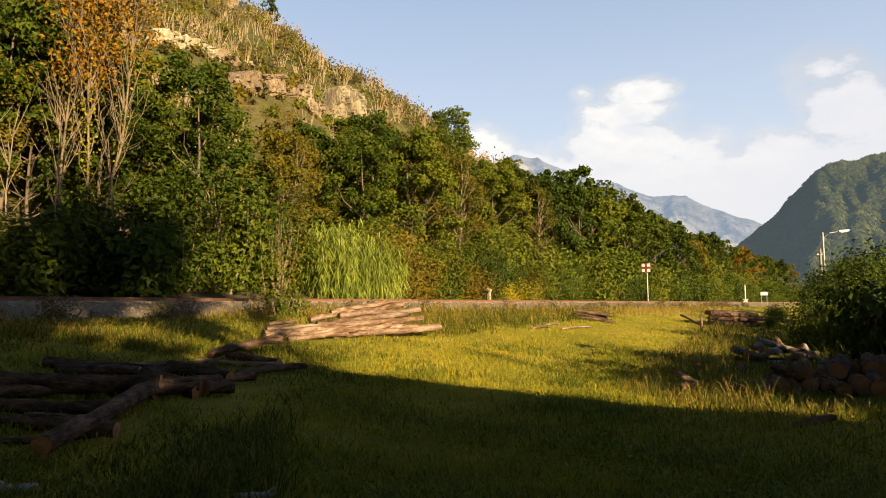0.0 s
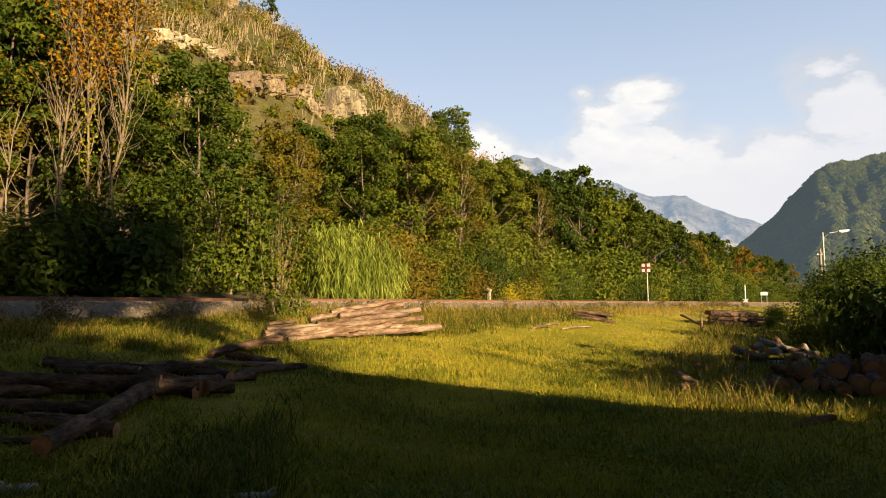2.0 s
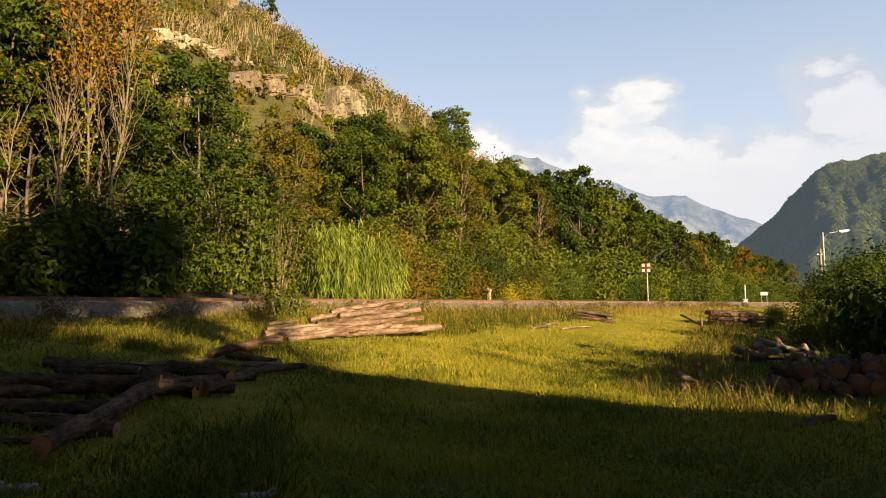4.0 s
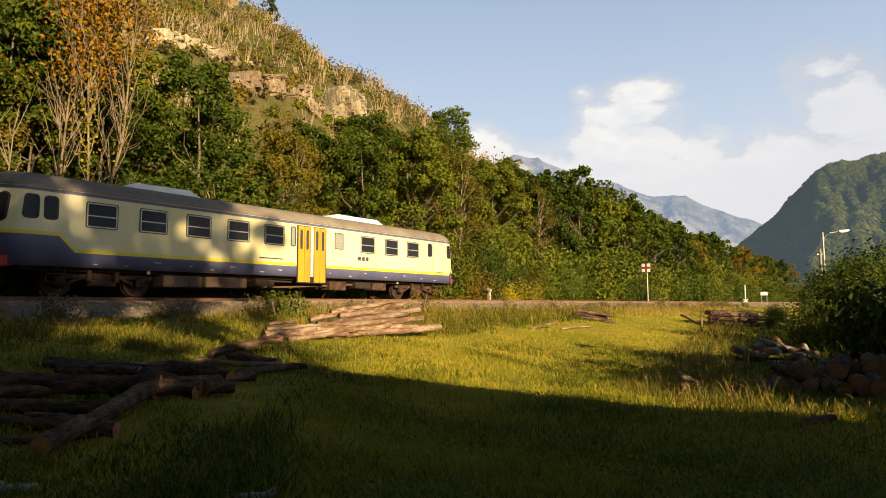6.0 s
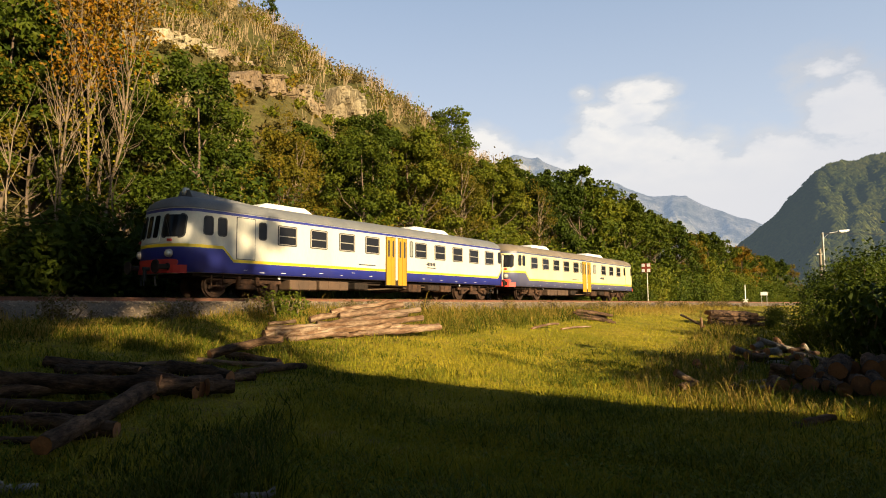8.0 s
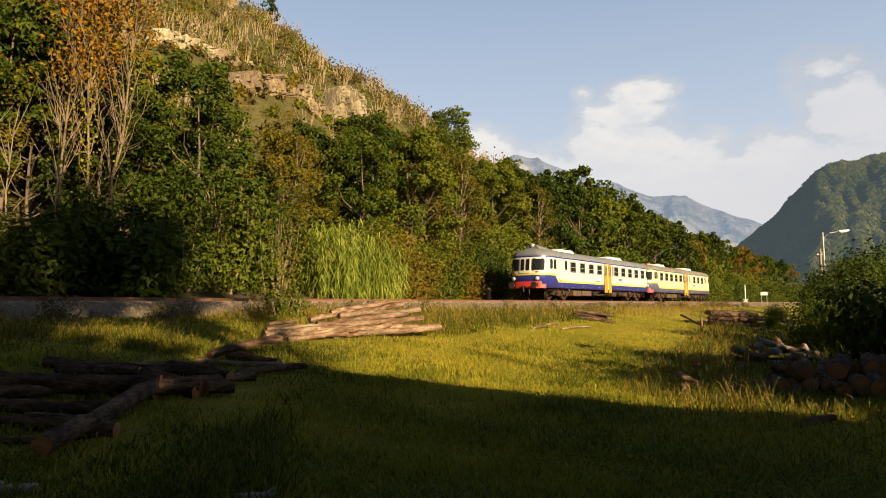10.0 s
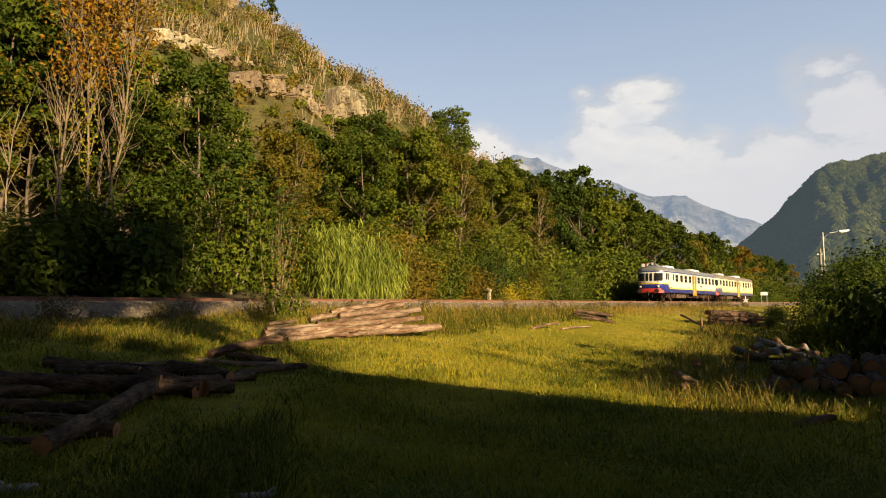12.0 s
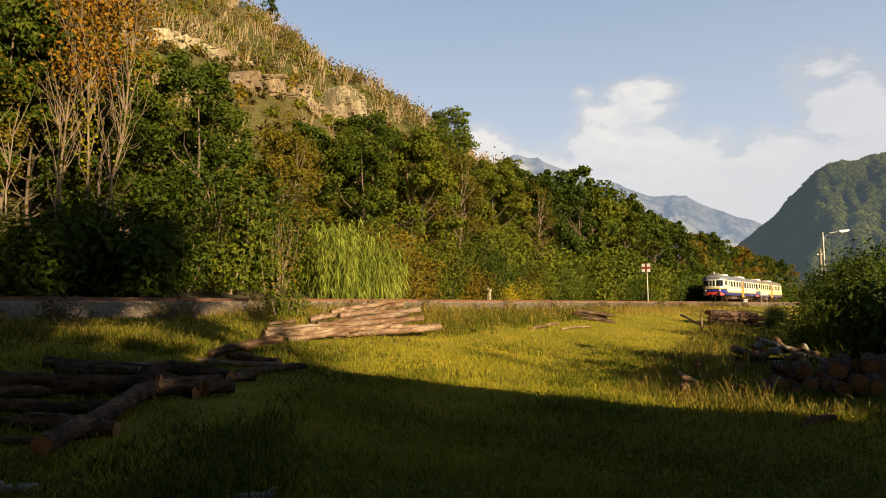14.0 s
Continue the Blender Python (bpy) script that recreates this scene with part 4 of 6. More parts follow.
def plant_wood():
    kinds()
    rs = random.Random(21)
    # the wood's edge, tree by tree: metres along the line, beyond it, kind, size
    for s, q, kind, sc in ((1.5, 9.5, "dark", 1.15), (5.5, 12, "dark", 1.25), (9.0, 14.5, "green", 1.0), (12.5, 16, "olive", 0.85), (17.0, 13.5, "dark", 0.80), (20.5, 10.5, "dark", 0.90), (23.5, 12.5, "green", 0.80),
                           (26.5, 10.5, "olive", 0.82), (29.0, 12.0, "thin", 0.8), (31.0, 13.5, "olive", 0.8), (34.0, 10.5, "dark", 0.86), (37.5, 12.5, "dark", 0.92), (40.0, 10.0, "green", 0.82), (43.0, 12.0, "olive", 0.86),
                           (47.5, 11.0, "thin", 0.85), (50.0, 13.0, "olive", 0.82), (54.5, 11.0, "green", 1.0), (57.0, 14.0, "green", 0.95), (61.5, 10.5, "thin", 0.85), (66.0, 12.0, "dark_far", 1.12), (70.0, 11.0, "dark_far", 1.15),
                           (75.0, 11.5, "green_far", 1.0), (79.0, 11.0, "green_far", 0.98), (84.0, 11.5, "green_far", 1.0), (88.5, 10.5, "dark_far", 0.95), (93.0, 12.0, "green_far", 0.95)):
        x, y, _ = rail_point(s, q)
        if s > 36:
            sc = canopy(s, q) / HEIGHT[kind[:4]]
        plant(kind, int(s), x, y, sc, s * 77)
    # taller trees up the slope at the wood's near end
    for s, q, kind, sc in ((-2, 20, "dark_far", 1.2), (2, 22, "green_far", 1.15), (6, 24, "dark_far", 1.15), (10, 23, "green_far", 1.05), (13, 26, "olive_far", 1.0), (4, 30, "olive_far", 1.1), (8.5, 31, "green_far", 1.1), (13, 34, "olive_far", 1.0), (13, 15.5, "dark_far", 1.0), (16, 19, "dark_far", 1.12), (19, 23, "green_far", 1.12), (22, 20, "green_far", 0.95), (21, 28.5, "olive_far", 1.05), (25, 26, "olive_far", 0.85)):
        x, y, _ = rail_point(s, q)
        plant(kind, int(q), x, y, sc, s * 77)
    # row behind row
    for q0, gap, jit in ((10.0, 4.8, 1.2), (16.0, 5.2, 1.8), (22.0, 6.0, 2.2)):
        s = (97.0 if q0 < 12 else -6.0) + rs.uniform(0, 3)
        while s < (215 if q0 < 18 else 105):
            x, y, _ = rail_point(s + rs.uniform(-1, 1), q0 + rs.uniform(-jit, jit))
            kind = rs.choices(["gree", "dark", "oliv", "thin"], (5, 4, 2.2, 0.8))[0]
            sc = rs.uniform(0.74, 1.0)
            if q0 > 18 and s > 12:
                sc *= 0.60
            elif 7 < s < 75:
                sc *= 0.76
            if s > 110:
                sc *= 0.85
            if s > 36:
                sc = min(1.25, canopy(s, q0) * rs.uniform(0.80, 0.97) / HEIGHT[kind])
            plant({"gree": "green_far", "dark": "dark_far", "oliv": "olive_far", "thin": "thin_far"}[kind], rs.randrange(3), x, y, max(sc, 0.3), rs.uniform(0, 360), rs.uniform(0.94, 1.04) if s > 36 else rs.uniform(0.9, 1.1))
            s += gap * rs.uniform(0.75, 1.3)
    # shrubs in front of it
    s = 4.0
    while s < 210:
        x, y, _ = rail_point(s, rs.uniform(5.0, 6.4))
        if not 23 < s < 31 and not (11 < s < 17 and rs.random() < 0.5):
            plant("shrub" if s < 62 else "shrub_far", rs.randrange(4), x, y, rs.uniform(0.75, 1.35), rs.uniform(0, 360), rs.uniform(0.8, 1.2))
        s += rs.uniform(1.8, 2.9)
    s = 21.0
    while s < 200:
        x, y, _ = rail_point(s, rs.uniform(7.2, 8.6))
        plant("shrub" if s < 50 else "shrub_far", rs.randrange(4), x, y, rs.uniform(1.35, 2.0), rs.uniform(0, 360), rs.uniform(0.9, 1.1))
        s += rs.uniform(3.2, 4.8)


plant_wood()


def birch(seed, height, lean, orange=900, vine=0):
    """A slender pale-stemmed tree: forking bare limbs, a thin crown of orange leaves."""
    rs = np.random.RandomState(seed)
    thing = new("pale_stemmed_tree")
    top = np.array([lean, rs.normal() * 0.3, height])
    spine = wander(rs, (0, 0, -0.2), top, 10, 0.07)
    wood = [tube(spine, np.linspace(0.085, 0.014, 10), 8)]
    tips = []
    for k in range(34):
        j = rs.randint(3, 9)
        a = rs.uniform(0, 2 * math.pi)
        L = height * rs.uniform(0.16, 0.34)
        end = spine[j] + np.array([math.cos(a) * L * 0.34, math.sin(a) * L * 0.34, L])
        end[2] = min(end[2], height * 1.03)
        P = wander(rs, spine[j], end, 6, 0.06)
        wood.append(tube(P, np.linspace(0.026, 0.008, 6), 5))
        tips += list(P[3:])
        for _ in range(3):
            b = P[rs.randint(2, 6)]
            e2 = b + rs.normal(size=3) * np.array([0.5, 0.5, 0.2]) + np.array([0, 0, rs.uniform(0.6, 1.5)])
            wood.append(tube(np.array([b, (b + e2) / 2 + rs.normal(size=3) * 0.06, e2]), [0.012, 0.009, 0.005], 4))
            if e2[2] > height * 0.5:
                tips.append(e2)
    v, f = join_np(wood)
    under(new("trunk", mesh_np("trunk", v, f, (M_PALEBARK,), None, True)), thing)
    T = np.array([t for t in tips if t[2] > height * 0.72])
    C = T[rs.randint(0, len(T), orange)] + rs.normal(size=(orange, 3)) * 0.38
    v, f = leaf_cards(C, 0.19, rs, 0.7, 0.2)
    under(new("crown", mesh_np("crown", v, f, (M_LEAF_RUST,))), thing, "sparse orange autumn leaves")
    if vine:
        h = rs.uniform(0.25, 0.95, vine)
        C = np.stack([np.interp(h * 9, np.arange(10), spine[:, k]) for k in range(3)], -1) + rs.normal(size=(vine, 3)) * np.array([0.2, 0.2, 0.2])
        v, f = leaf_cards(C, 0.17, rs, 0.7, 0.2)
        under(new("climber", mesh_np("climber", v, f, (M_LEAF_YELLOW,))), thing, "yellow climbing leaves along the stem")["kind"] = "stuff"
    return thing


def pole_tree(seed, height, lean):
    """A thin bare stem of the thicket."""
    rs = np.random.RandomState(seed)
    thing = new("bare_sapling")
    spine = wander(rs, (0, 0, -0.2), (lean, rs.normal() * 0.3, height), 8, 0.06)
    wood = [tube(spine, np.linspace(0.055, 0.01, 8), 6)]
    for k in range(12):
        j = rs.randint(2, 7)
        a = rs.uniform(0, 2 * math.pi)
        L = rs.uniform(0.8, 2.2)
        wood.append(tube(wander(rs, spine[j], spine[j] + np.array([math.cos(a) * L * 0.6, math.sin(a) * L * 0.6, L]), 4, 0.05), np.linspace(0.02, 0.006, 4), 4))
    v, f = join_np(wood)
    under(new("trunk", mesh_np("trunk", v, f, (M_TWIG,))), thing)
    C = spine[rs.randint(4, 8, 160)] + rs.normal(size=(160, 3)) * np.array([0.7, 0.7, 0.9])
    v, f = leaf_cards(C, 0.16, rs, 0.6)
    under(new("crown", mesh_np("crown", v, f, (M_LEAF_OLIVE,))), thing)
    return thing


def reeds(seed, count=330):
    """A stand of giant cane: upright culms with long arching leaves."""
    rs = np.random.RandomState(seed)
    thing = new("giant_cane")
    culms, V, F, o = [], [], [], 0
    for k in range(count):
        bx, by = (rs.normal(-1.7, 0.85) if rs.rand() < 0.55 else rs.normal(1.8, 0.75)), rs.uniform(-1.1, 1.1)
        bx = max(-3.3, min(3.3, bx))
        h = (4.5 - 0.07 * bx * bx - (0.5 if bx > 0.2 else 0.0)) * rs.uniform(0.55, 1.08)
        top = np.array([bx * 1.1 + rs.normal() * 0.3, by + rs.normal() * 0.3, h])
        P = wander(rs, (bx, by, -0.1), top, 6, 0.03)
        culms.append(tube(P, np.linspace(0.018, 0.008, 6), 4))
        for j in range(13):
            z = rs.uniform(0.12, 1.0)
            b = np.array([bx, by, 0]) * (1 - z) + top * z
            b[2] = h * z
            a = rs.uniform(0, 2 * math.pi)
            d = np.array([math.cos(a), math.sin(a), 0])
            L = rs.uniform(0.6, 1.15)
            w = np.array([-d[1], d[0], 0]) * rs.uniform(0.020, 0.038)
            m_ = b + d * L * 0.35 + np.array([0, 0, L * 0.42])
            e_ = b + d * L * 0.85 + np.array([0, 0, L * rs.uniform(-0.5, 0.3)])
            V += [b - w * 0.7, b + w * 0.7, m_ + w, m_ - w, e_ + w * 0.15, e_ - w * 0.15]
            F += [(o, o + 1, o + 2, o + 3), (o + 3, o + 2, o + 4, o + 5)]
            o += 6
    v, f = join_np(culms)
    under(new("cane_growth", mesh_np("cane_growth", v, f, (M_REED,))), thing)
    under(new("foliage", mesh_np("foliage", np.array(V), np.array(F), (M_REED,))), thing)
    return thing


def on_land(ob, x, y, turn=0.0, scale=1.0):
    ob.matrix_basis = pose(x, y, float(land(x, y)) - 0.05, 0, 0, turn)
    ob.scale = (scale,) * 3
    return ob


def special_plants():
    for i, (x, y, h, lean) in enumerate(((-17.2, 28.3, 12.6, 0.3), (-16.3, 29.0, 12.4, 0.2), (-16.1, 29.4, 13.8, 1.5))):
        tagged(on_land(birch(201 + i, h, lean, 1700 if i else 400, 420 if i == 1 else 60), x, y), "slender pale-stemmed tree with sparse orange leaves", "tree", "pale trees at the wood edge")
    rs = random.Random(8)
    for i in range(9):
        x, y, _ = rail_point(rs.uniform(6, 16), rs.uniform(6.0, 9.0))
        tagged(on_land(pole_tree(230 + i, rs.uniform(6, 10), rs.uniform(-0.6, 0.6)), x, y), "thin bare sapling in the thicket", "tree", "saplings in the thicket")
    # many-stemmed shrubs with bare lower stems
    for i, (s, q, h) in enumerate(((22.4, 5.4, 5.2), (19.2, 6.4, 5.6), (60.0, 9.0, 7.0))):
        x, y, _ = rail_point(s, q)
        b = make_shrub("bare_stemmed_shrub", 250 + i, h, 1.5, M_LEAF_OLIVE, 900, 0.17, 24, 0.2)
        tagged(on_land(b, x, y), "bare-stemmed shrub with thin reddish leaves", "shrub", "shrubs along the railway")
    for i, s in enumerate((0.5, 2.2, 3.9, 5.6, 7.2, 8.8, 10.3, 11.7, 13.2, 14.6, 16.2, 17.8)):
        x, y, _ = rail_point(s, 5.2 + (i % 3) * 0.9)
        plant("shade_shrub", 0, x, y, 0.62 + 0.13 * (i * 7 % 5), s * 91, 1.0, "dark dense shrub in the shade beside the railway")
    x, y, a = rail_point(28.2, 5.0)
    tagged(on_land(reeds(5), x, y, 90 - math.degrees(a)), "tall clump of pale green giant cane", "giant cane")
    rust = make_tree("autumn_tree", 93, 13.0, 3.6, M_LEAF_RUST, M_BARK, 50, 3000, 0.42)
    x, y, _ = rail_point(150, 8.5)
    tagged(on_land(rust, x, y, 0, 1.0), "orange autumn tree farther along the railway", "tree", "trees of the wood")
    plant("poplar", 0, 1.2, 79.4, 1.08, 30, 0.74)
    for s, q, sc in ((45.5, 4.6, 1.0), (48.5, 4.7, 0.9), (43.5, 4.9, 0.7)):
        x, y, _ = rail_point(s, q)
        plant("rust", 0, x, y, sc, s * 40)
    # hillside tree on the skyline
    t = tagged(on_land(make_tree("lone_tree", 77, 7.6, 3.0, M_LEAF_DARK, M_BARK, 26, 1500, 0.5, 0.25, 0.14, 8), -46.6, 166.2), "lone dark tree on the hill crest", "tree")
    # trees behind the viewer that shade the near meadow
    for c, a_, sc, k in ((-16, 24, 1.5, "dark"), (-10, 21, 1.6, "dark"), (-5.2, 19, 1.5, "green"), (-3.8, 23, 1.6, "dark"), (-3.3, 27, 1.6, "dark"), (1.0, 17, 0.62, "green"), (-10, 13, 1.1, "dark"), (-4.5, 11, 1.0, "dark")):
        plant("shade", int(a_), 0.8 * c + 0.6 * a_, 0.6 * c - 0.8 * a_, sc, c * 50, 1.2, "tall broadleaf tree shading the meadow")
    # unseen trees added to the left and behind to block sky light
    for i, (x, y, sc) in enumerate(((-15.5, 7, 1.1), (-11, -5, 1.2), (-4.5, -11, 1.3), (2, -15, 1.3))):
        plant("shade", i, x, y, sc, i * 80, 1.0, "unseen tall broadleaf tree added to block sky light")
    # shrubs added at the right, mostly out of view, to shade the log piles
    for c, a_, sc in ((12.5, 3.0, 1.1), (13.4, 2.2, 1.15), (14.2, 3.4, 1.4), (15.2, 2.4, 1.4), (16, 4, 1.3), (18, 4, 1.3), (21, 2, 1.3), (24, 0, 1.2), (27, -4, 1.3), (30, -8, 0.85), (33, -12, 0.7), (25, 3, 1.3), (29, 0, 1.4)):
        plant("shade_shrub", int(c), 0.8 * c + 0.6 * a_, 0.6 * c - 0.8 * a_, sc, c * 70, 1.1, "tall dense green shrub added to shade the log piles")
    # unseen high crowns added to shade the line and the wood's foot
    for c, a_ in ((5.4, 23), (4.2, 30)):
        plant("high", 0, 0.8 * c + 0.6 * a_, 0.6 * c - 0.8 * a_, 1.0, c * 50)
    # dry tufts where the ballast meets the meadow
    tuft = make_shrub("weed_tuft", 310, 0.75, 0.42, M_DRYLEAF, 420, 0.075, 12, 0.0)
    rs = random.Random(31)
    for i in range(90):
        x, y, _ = rail_point(rs.uniform(2, 90), rs.uniform(-4.6, -3.1))
        ob = tuft if i == 0 else copy_thing(tuft, pose(0, 0, 0))
        on_land(ob, x, y, rs.uniform(0, 360), rs.uniform(0.4, 1.15))
        tagged(ob, "dry brown weed tuft at the ballast foot", "weed", "weed tufts along the ballast")
    # hedge along the far right of the field
    for i, (x, y, sc) in enumerate(((15.6, 25.0, 0.75), (18.0, 29.5, 0.8), (21.2, 35, 0.85), (23.6, 38.5, 0.9), (26.6, 44, 0.9), (30.8, 51, 0.9), (35.6, 59, 0.9), (42, 69, 1.0), (49, 80, 1.0), (18.6, 36.5, 0.3), (21.5, 42, 0.35), (26, 50, 0.4), (12.6, 20.5, 0.5), (13.0, 22.5, 0.55), (31.0, 45, 1.75), (28.2, 43, 1.45), (24.5, 37, 1.25), (20.5, 31, 1.1), (25, 39, 1.2), (30, 48, 1.3), (36, 58, 1.4), (44, 74, 1.5))):
        plant("shrub", 1, x, y, sc, i * 65, 1.0, "dark green bush in the hedge beside the field")
    b = make_shrub("broadleaf_bush", 301, 2.4, 1.25, M_LEAF_DARK, 1900, 0.21, 9, 1.6)
    tagged(on_land(b, 9.75, 13.9), "large-leaved dark green bush over the firewood", "shrub")
    b = make_shrub("meadow_shrub", 305, 1.0, 0.7, M_LEAF_GREEN, 800, 0.12, 7)
    tagged(on_land(b, -5.15, 20.3), "small green shrub growing beside the trunks", "shrub")


special_plants()


# ---- the house behind the viewer, whose roof shades the near meadow ----
def build_house():
    h = new("house")
    d = Vector((0.864, -0.504, 0)).normalized()
    h.matrix_basis = pose(13.32, -5.76, 0.0, 0, 0, math.degrees(math.atan2(d.y, d.x)))
    L, W, eave, ridge = 16.0, 7.0, 4.2, 6.47
    bm = bmesh.new()
    for y in (-W / 2, W / 2):
        box(bm, (L, 0.3, eave + 0.2), pose(0, y, eave / 2 - 0.1))
    for x in (-L / 2 + 0.15, L / 2 - 0.15):
        lo = [(-W / 2 + 0.16, -0.2), (W / 2 - 0.16, -0.2), (W / 2 - 0.16, eave), (0, ridge - 0.25), (-W / 2 + 0.16, eave)]
        ring = [[bm.verts.new((x + dx, y, z)) for y, z in lo] for dx in (-0.14, 0.14)]
        bm.faces.new(ring[0])
        bm.faces.new(ring[1][::-1])
        for i in range(5):
            j = (i + 1) % 5
            bm.faces.new((ring[0][i], ring[1][i], ring[1][j], ring[0][j]))
    bmesh.ops.recalc_face_normals(bm, faces=bm.faces)
    wall = part("wall", bm, M_PLASTER, h)
    for sgn in (-1, 1):
        bm = bmesh.new()
        vs = [(-L / 2 - 0.4, 0, ridge), (L / 2 + 0.4, 0, ridge), (L / 2 + 0.4, sgn * (W / 2 + 0.5), eave - 0.2), (-L / 2 - 0.4, sgn * (W / 2 + 0.5), eave - 0.2)]
        top = [bm.verts.new(c) for c in vs]
        low = [bm.verts.new((c[0], c[1], c[2] - 0.16)) for c in vs]
        bm.faces.new(top)
        bm.faces.new(low[::-1])
        for i in range(4):
            j = (i + 1) % 4
            bm.faces.new((top[i], low[i], low[j], top[j]))
        bmesh.ops.recalc_face_normals(bm, faces=bm.faces)
        part("roof", bm, M_ROOFTILE, h)
    for x in (-3.6, 0.0, 3.6):
        bm = bmesh.new()
        box(bm, (1.0, 0.08, 1.3), pose(x, W / 2 + 0.16, 2.2), 0.02)
        part("window", bm, M_COACHGLASS, wall)
    return tagged(h, "plain plastered house with a tiled gable roof", "house")


M_PLASTER = surf("house_plaster", (0.50, 0.45, 0.36), (0.42, 0.37, 0.30), 0.8, 0.9, 0.3, fine=20)
M_ROOFTILE = surf("roof_tile", (0.25, 0.12, 0.075), (0.18, 0.09, 0.06), 1.5, 0.9, 0.6, fine=12)
build_house()


# ---- the hillside: scrub, bare saplings, cliffs ----
LEDGES = (((-25.2, 75.5), (-18.6, 107.0)), ((-18.2, 104.5), (-12.6, 112.0)), ((-12.8, 111.5), (-8.4, 120.0)), ((-34.6, 71.0), (-31.2, 89.5)), ((-31.4, 89.0), (-32.4, 114.0)))


def near_line(x, y, p, e, below=7.0, above=1.5):
    """True within the strip below (and a little above) the ledge from p to e."""
    dx, dy = e[0] - p[0], e[1] - p[1]
    L = math.hypot(dx, dy)
    u = ((x - p[0]) * dx + (y - p[1]) * dy) / L
    v = ((x - p[0]) * dy - (y - p[1]) * dx) / L
    return -2 < u < L + 2 and -above < v < below


def scrub():
    rs = np.random.RandomState(44)
    C, sizes, kind = [], [], []
    stems = []
    n = 0
    while n < 2300:
        r, a = rs.uniform(48, 185), radians(rs.uniform(-46, 8))
        x, y = r * math.sin(a), r * math.cos(a)
        s, q = sq_of(x, y)
        if q < 24 or rs.rand() > (r / 185) ** 0.6:
            continue
        # only low growth just below the ledges
        ledge = any(near_line(x, y, p, e) for p, e in LEDGES)
        z = float(land(x, y))
        n += 1
        bare = rs.rand() < 0.42 and not ledge
        h = rs.uniform(1.6, 4.6) if bare else rs.uniform(0.8, 3.6) * (0.4 if ledge else 1.0)
        if bare:
            for _ in range(6):
                dx, dy = rs.normal(0, 0.8, 2)
                stems.append(tube(np.array([(x + dx * 0.3, y + dy * 0.3, z - 0.2), (x + dx * 0.7, y + dy * 0.7, z + h * 0.55), (x + dx * 1.2, y + dy * 1.2, z + h)]), [0.07, 0.05, 0.02], 3))
        m = 5 if bare else 70
        w = 0.7 if bare else 0.55 * h
        P = np.array([x, y, z + h * (0.7 if bare else 0.5)]) + rs.normal(size=(m, 3)) * np.array([w * 0.6, w * 0.6, h * 0.24])
        C.append(P)
        kind.append(np.full(m, 0 if bare else rs.choice([0, 0, 1, 2])))
    C, kind = np.concatenate(C), np.concatenate(kind)
    v, f = join_np(stems)
    tagged(new("hillside_saplings", mesh_np("hillside_saplings", v, f, (M_SAPLING,))), "bare brown saplings scattered over the hillside", "saplings", kind="stuff")
    for k, m, label in ((0, M_DRYLEAF, "dry tawny scrub on the hillside"), (1, M_LEAF_OLIVE, "olive autumn scrub on the hillside"), (2, M_LEAF_GREEN, "green bushes on the hillside")):
        v, f = leaf_cards(C[kind == k], 0.55, rs, 0.6, 0.4)
        tagged(new("hillside_scrub", mesh_np("hillside_scrub", v, f, (m,))), label, "scrub", kind="stuff")


scrub()


def cliff(name, a, b, h0, h1, seed, label, bulge=1.0, rock=None):
    """A blocky rock face from plan point a to b on the hillside."""
    a, b = Vector(a), Vector(b)
    L = (b - a).length
    d = (b - a).normalized()
    out = Vector((d.y, -d.x))
    if out.dot(Vector((0.8, -0.6))) < 0:
        out = -out
    nu, nv = int(L / 0.22), 40
    V = np.zeros((nu + 1, nv + 1, 3))
    for i in range(nu + 1):
        u = i / nu
        p = a.lerp(b, u)
        h = h0 + (h1 - h0) * u
        h *= 0.9 + 0.25 * noise.noise((u * L * 0.12, seed, 3.1)) + 0.16 * noise.cell(Vector((u * L * 0.28, seed, 0.5)))
        ends = min(1.0, 6 * u, 6 * (1 - u))
        h = max(0.3, h * (0.35 + 0.65 * ends))
        zb = float(land(p.x, p.y)) - 2.5
        for j in range(nv + 1):
            v = j / nv
            if v < 0.84:
                t = v / 0.84
                z = zb + (h + 2.5) * t
                back = 0.9 * t
            else:
                z = zb + h + 2.5 + 0.4 * (v - 0.84)
                back = 0.9 + (v - 0.84) / 0.16 * 7.0
            jit = Vector((0.5 * noise.noise((u * L * 0.5, z * 0.4, seed)), 0.4 * noise.noise((z * 0.6, u * L * 0.3, seed)), 0))
            q = Vector((u * L * 0.50, z * 0.26, seed)) + jit
            o = bulge * (0.9 * (noise.cell(q) - 0.5) + 0.55 * (noise.cell(q * 2.1 + jit) - 0.5) + 0.32 * (noise.cell(Vector((u * L * 2.2, z * 0.55, seed)) + jit * 2) - 0.5)
                         + 1.1 * noise.noise((u * L * 0.13, z * 0.18, seed)) + 0.25 * noise.noise((u * L * 1.3, z * 1.1, seed)))
            pos = p + out * (0.6 * ends + o * (1 if v < 0.84 else max(0.0, 1 - (v - 0.84) * 8)) - back)
            V[i, j] = (pos.x, pos.y, z)
    i, j = np.meshgrid(np.arange(nu), np.arange(nv), indexing="ij")
    k = nv + 1
    F = np.stack([i * k + j, (i + 1) * k + j, (i + 1) * k + j + 1, i * k + j + 1], -1).reshape(-1, 4)
    tagged(new(name, mesh_np(name, V.reshape(-1, 3), F, (rock or M_ROCK,))), label, "cliff", "cliffs of the hillside")


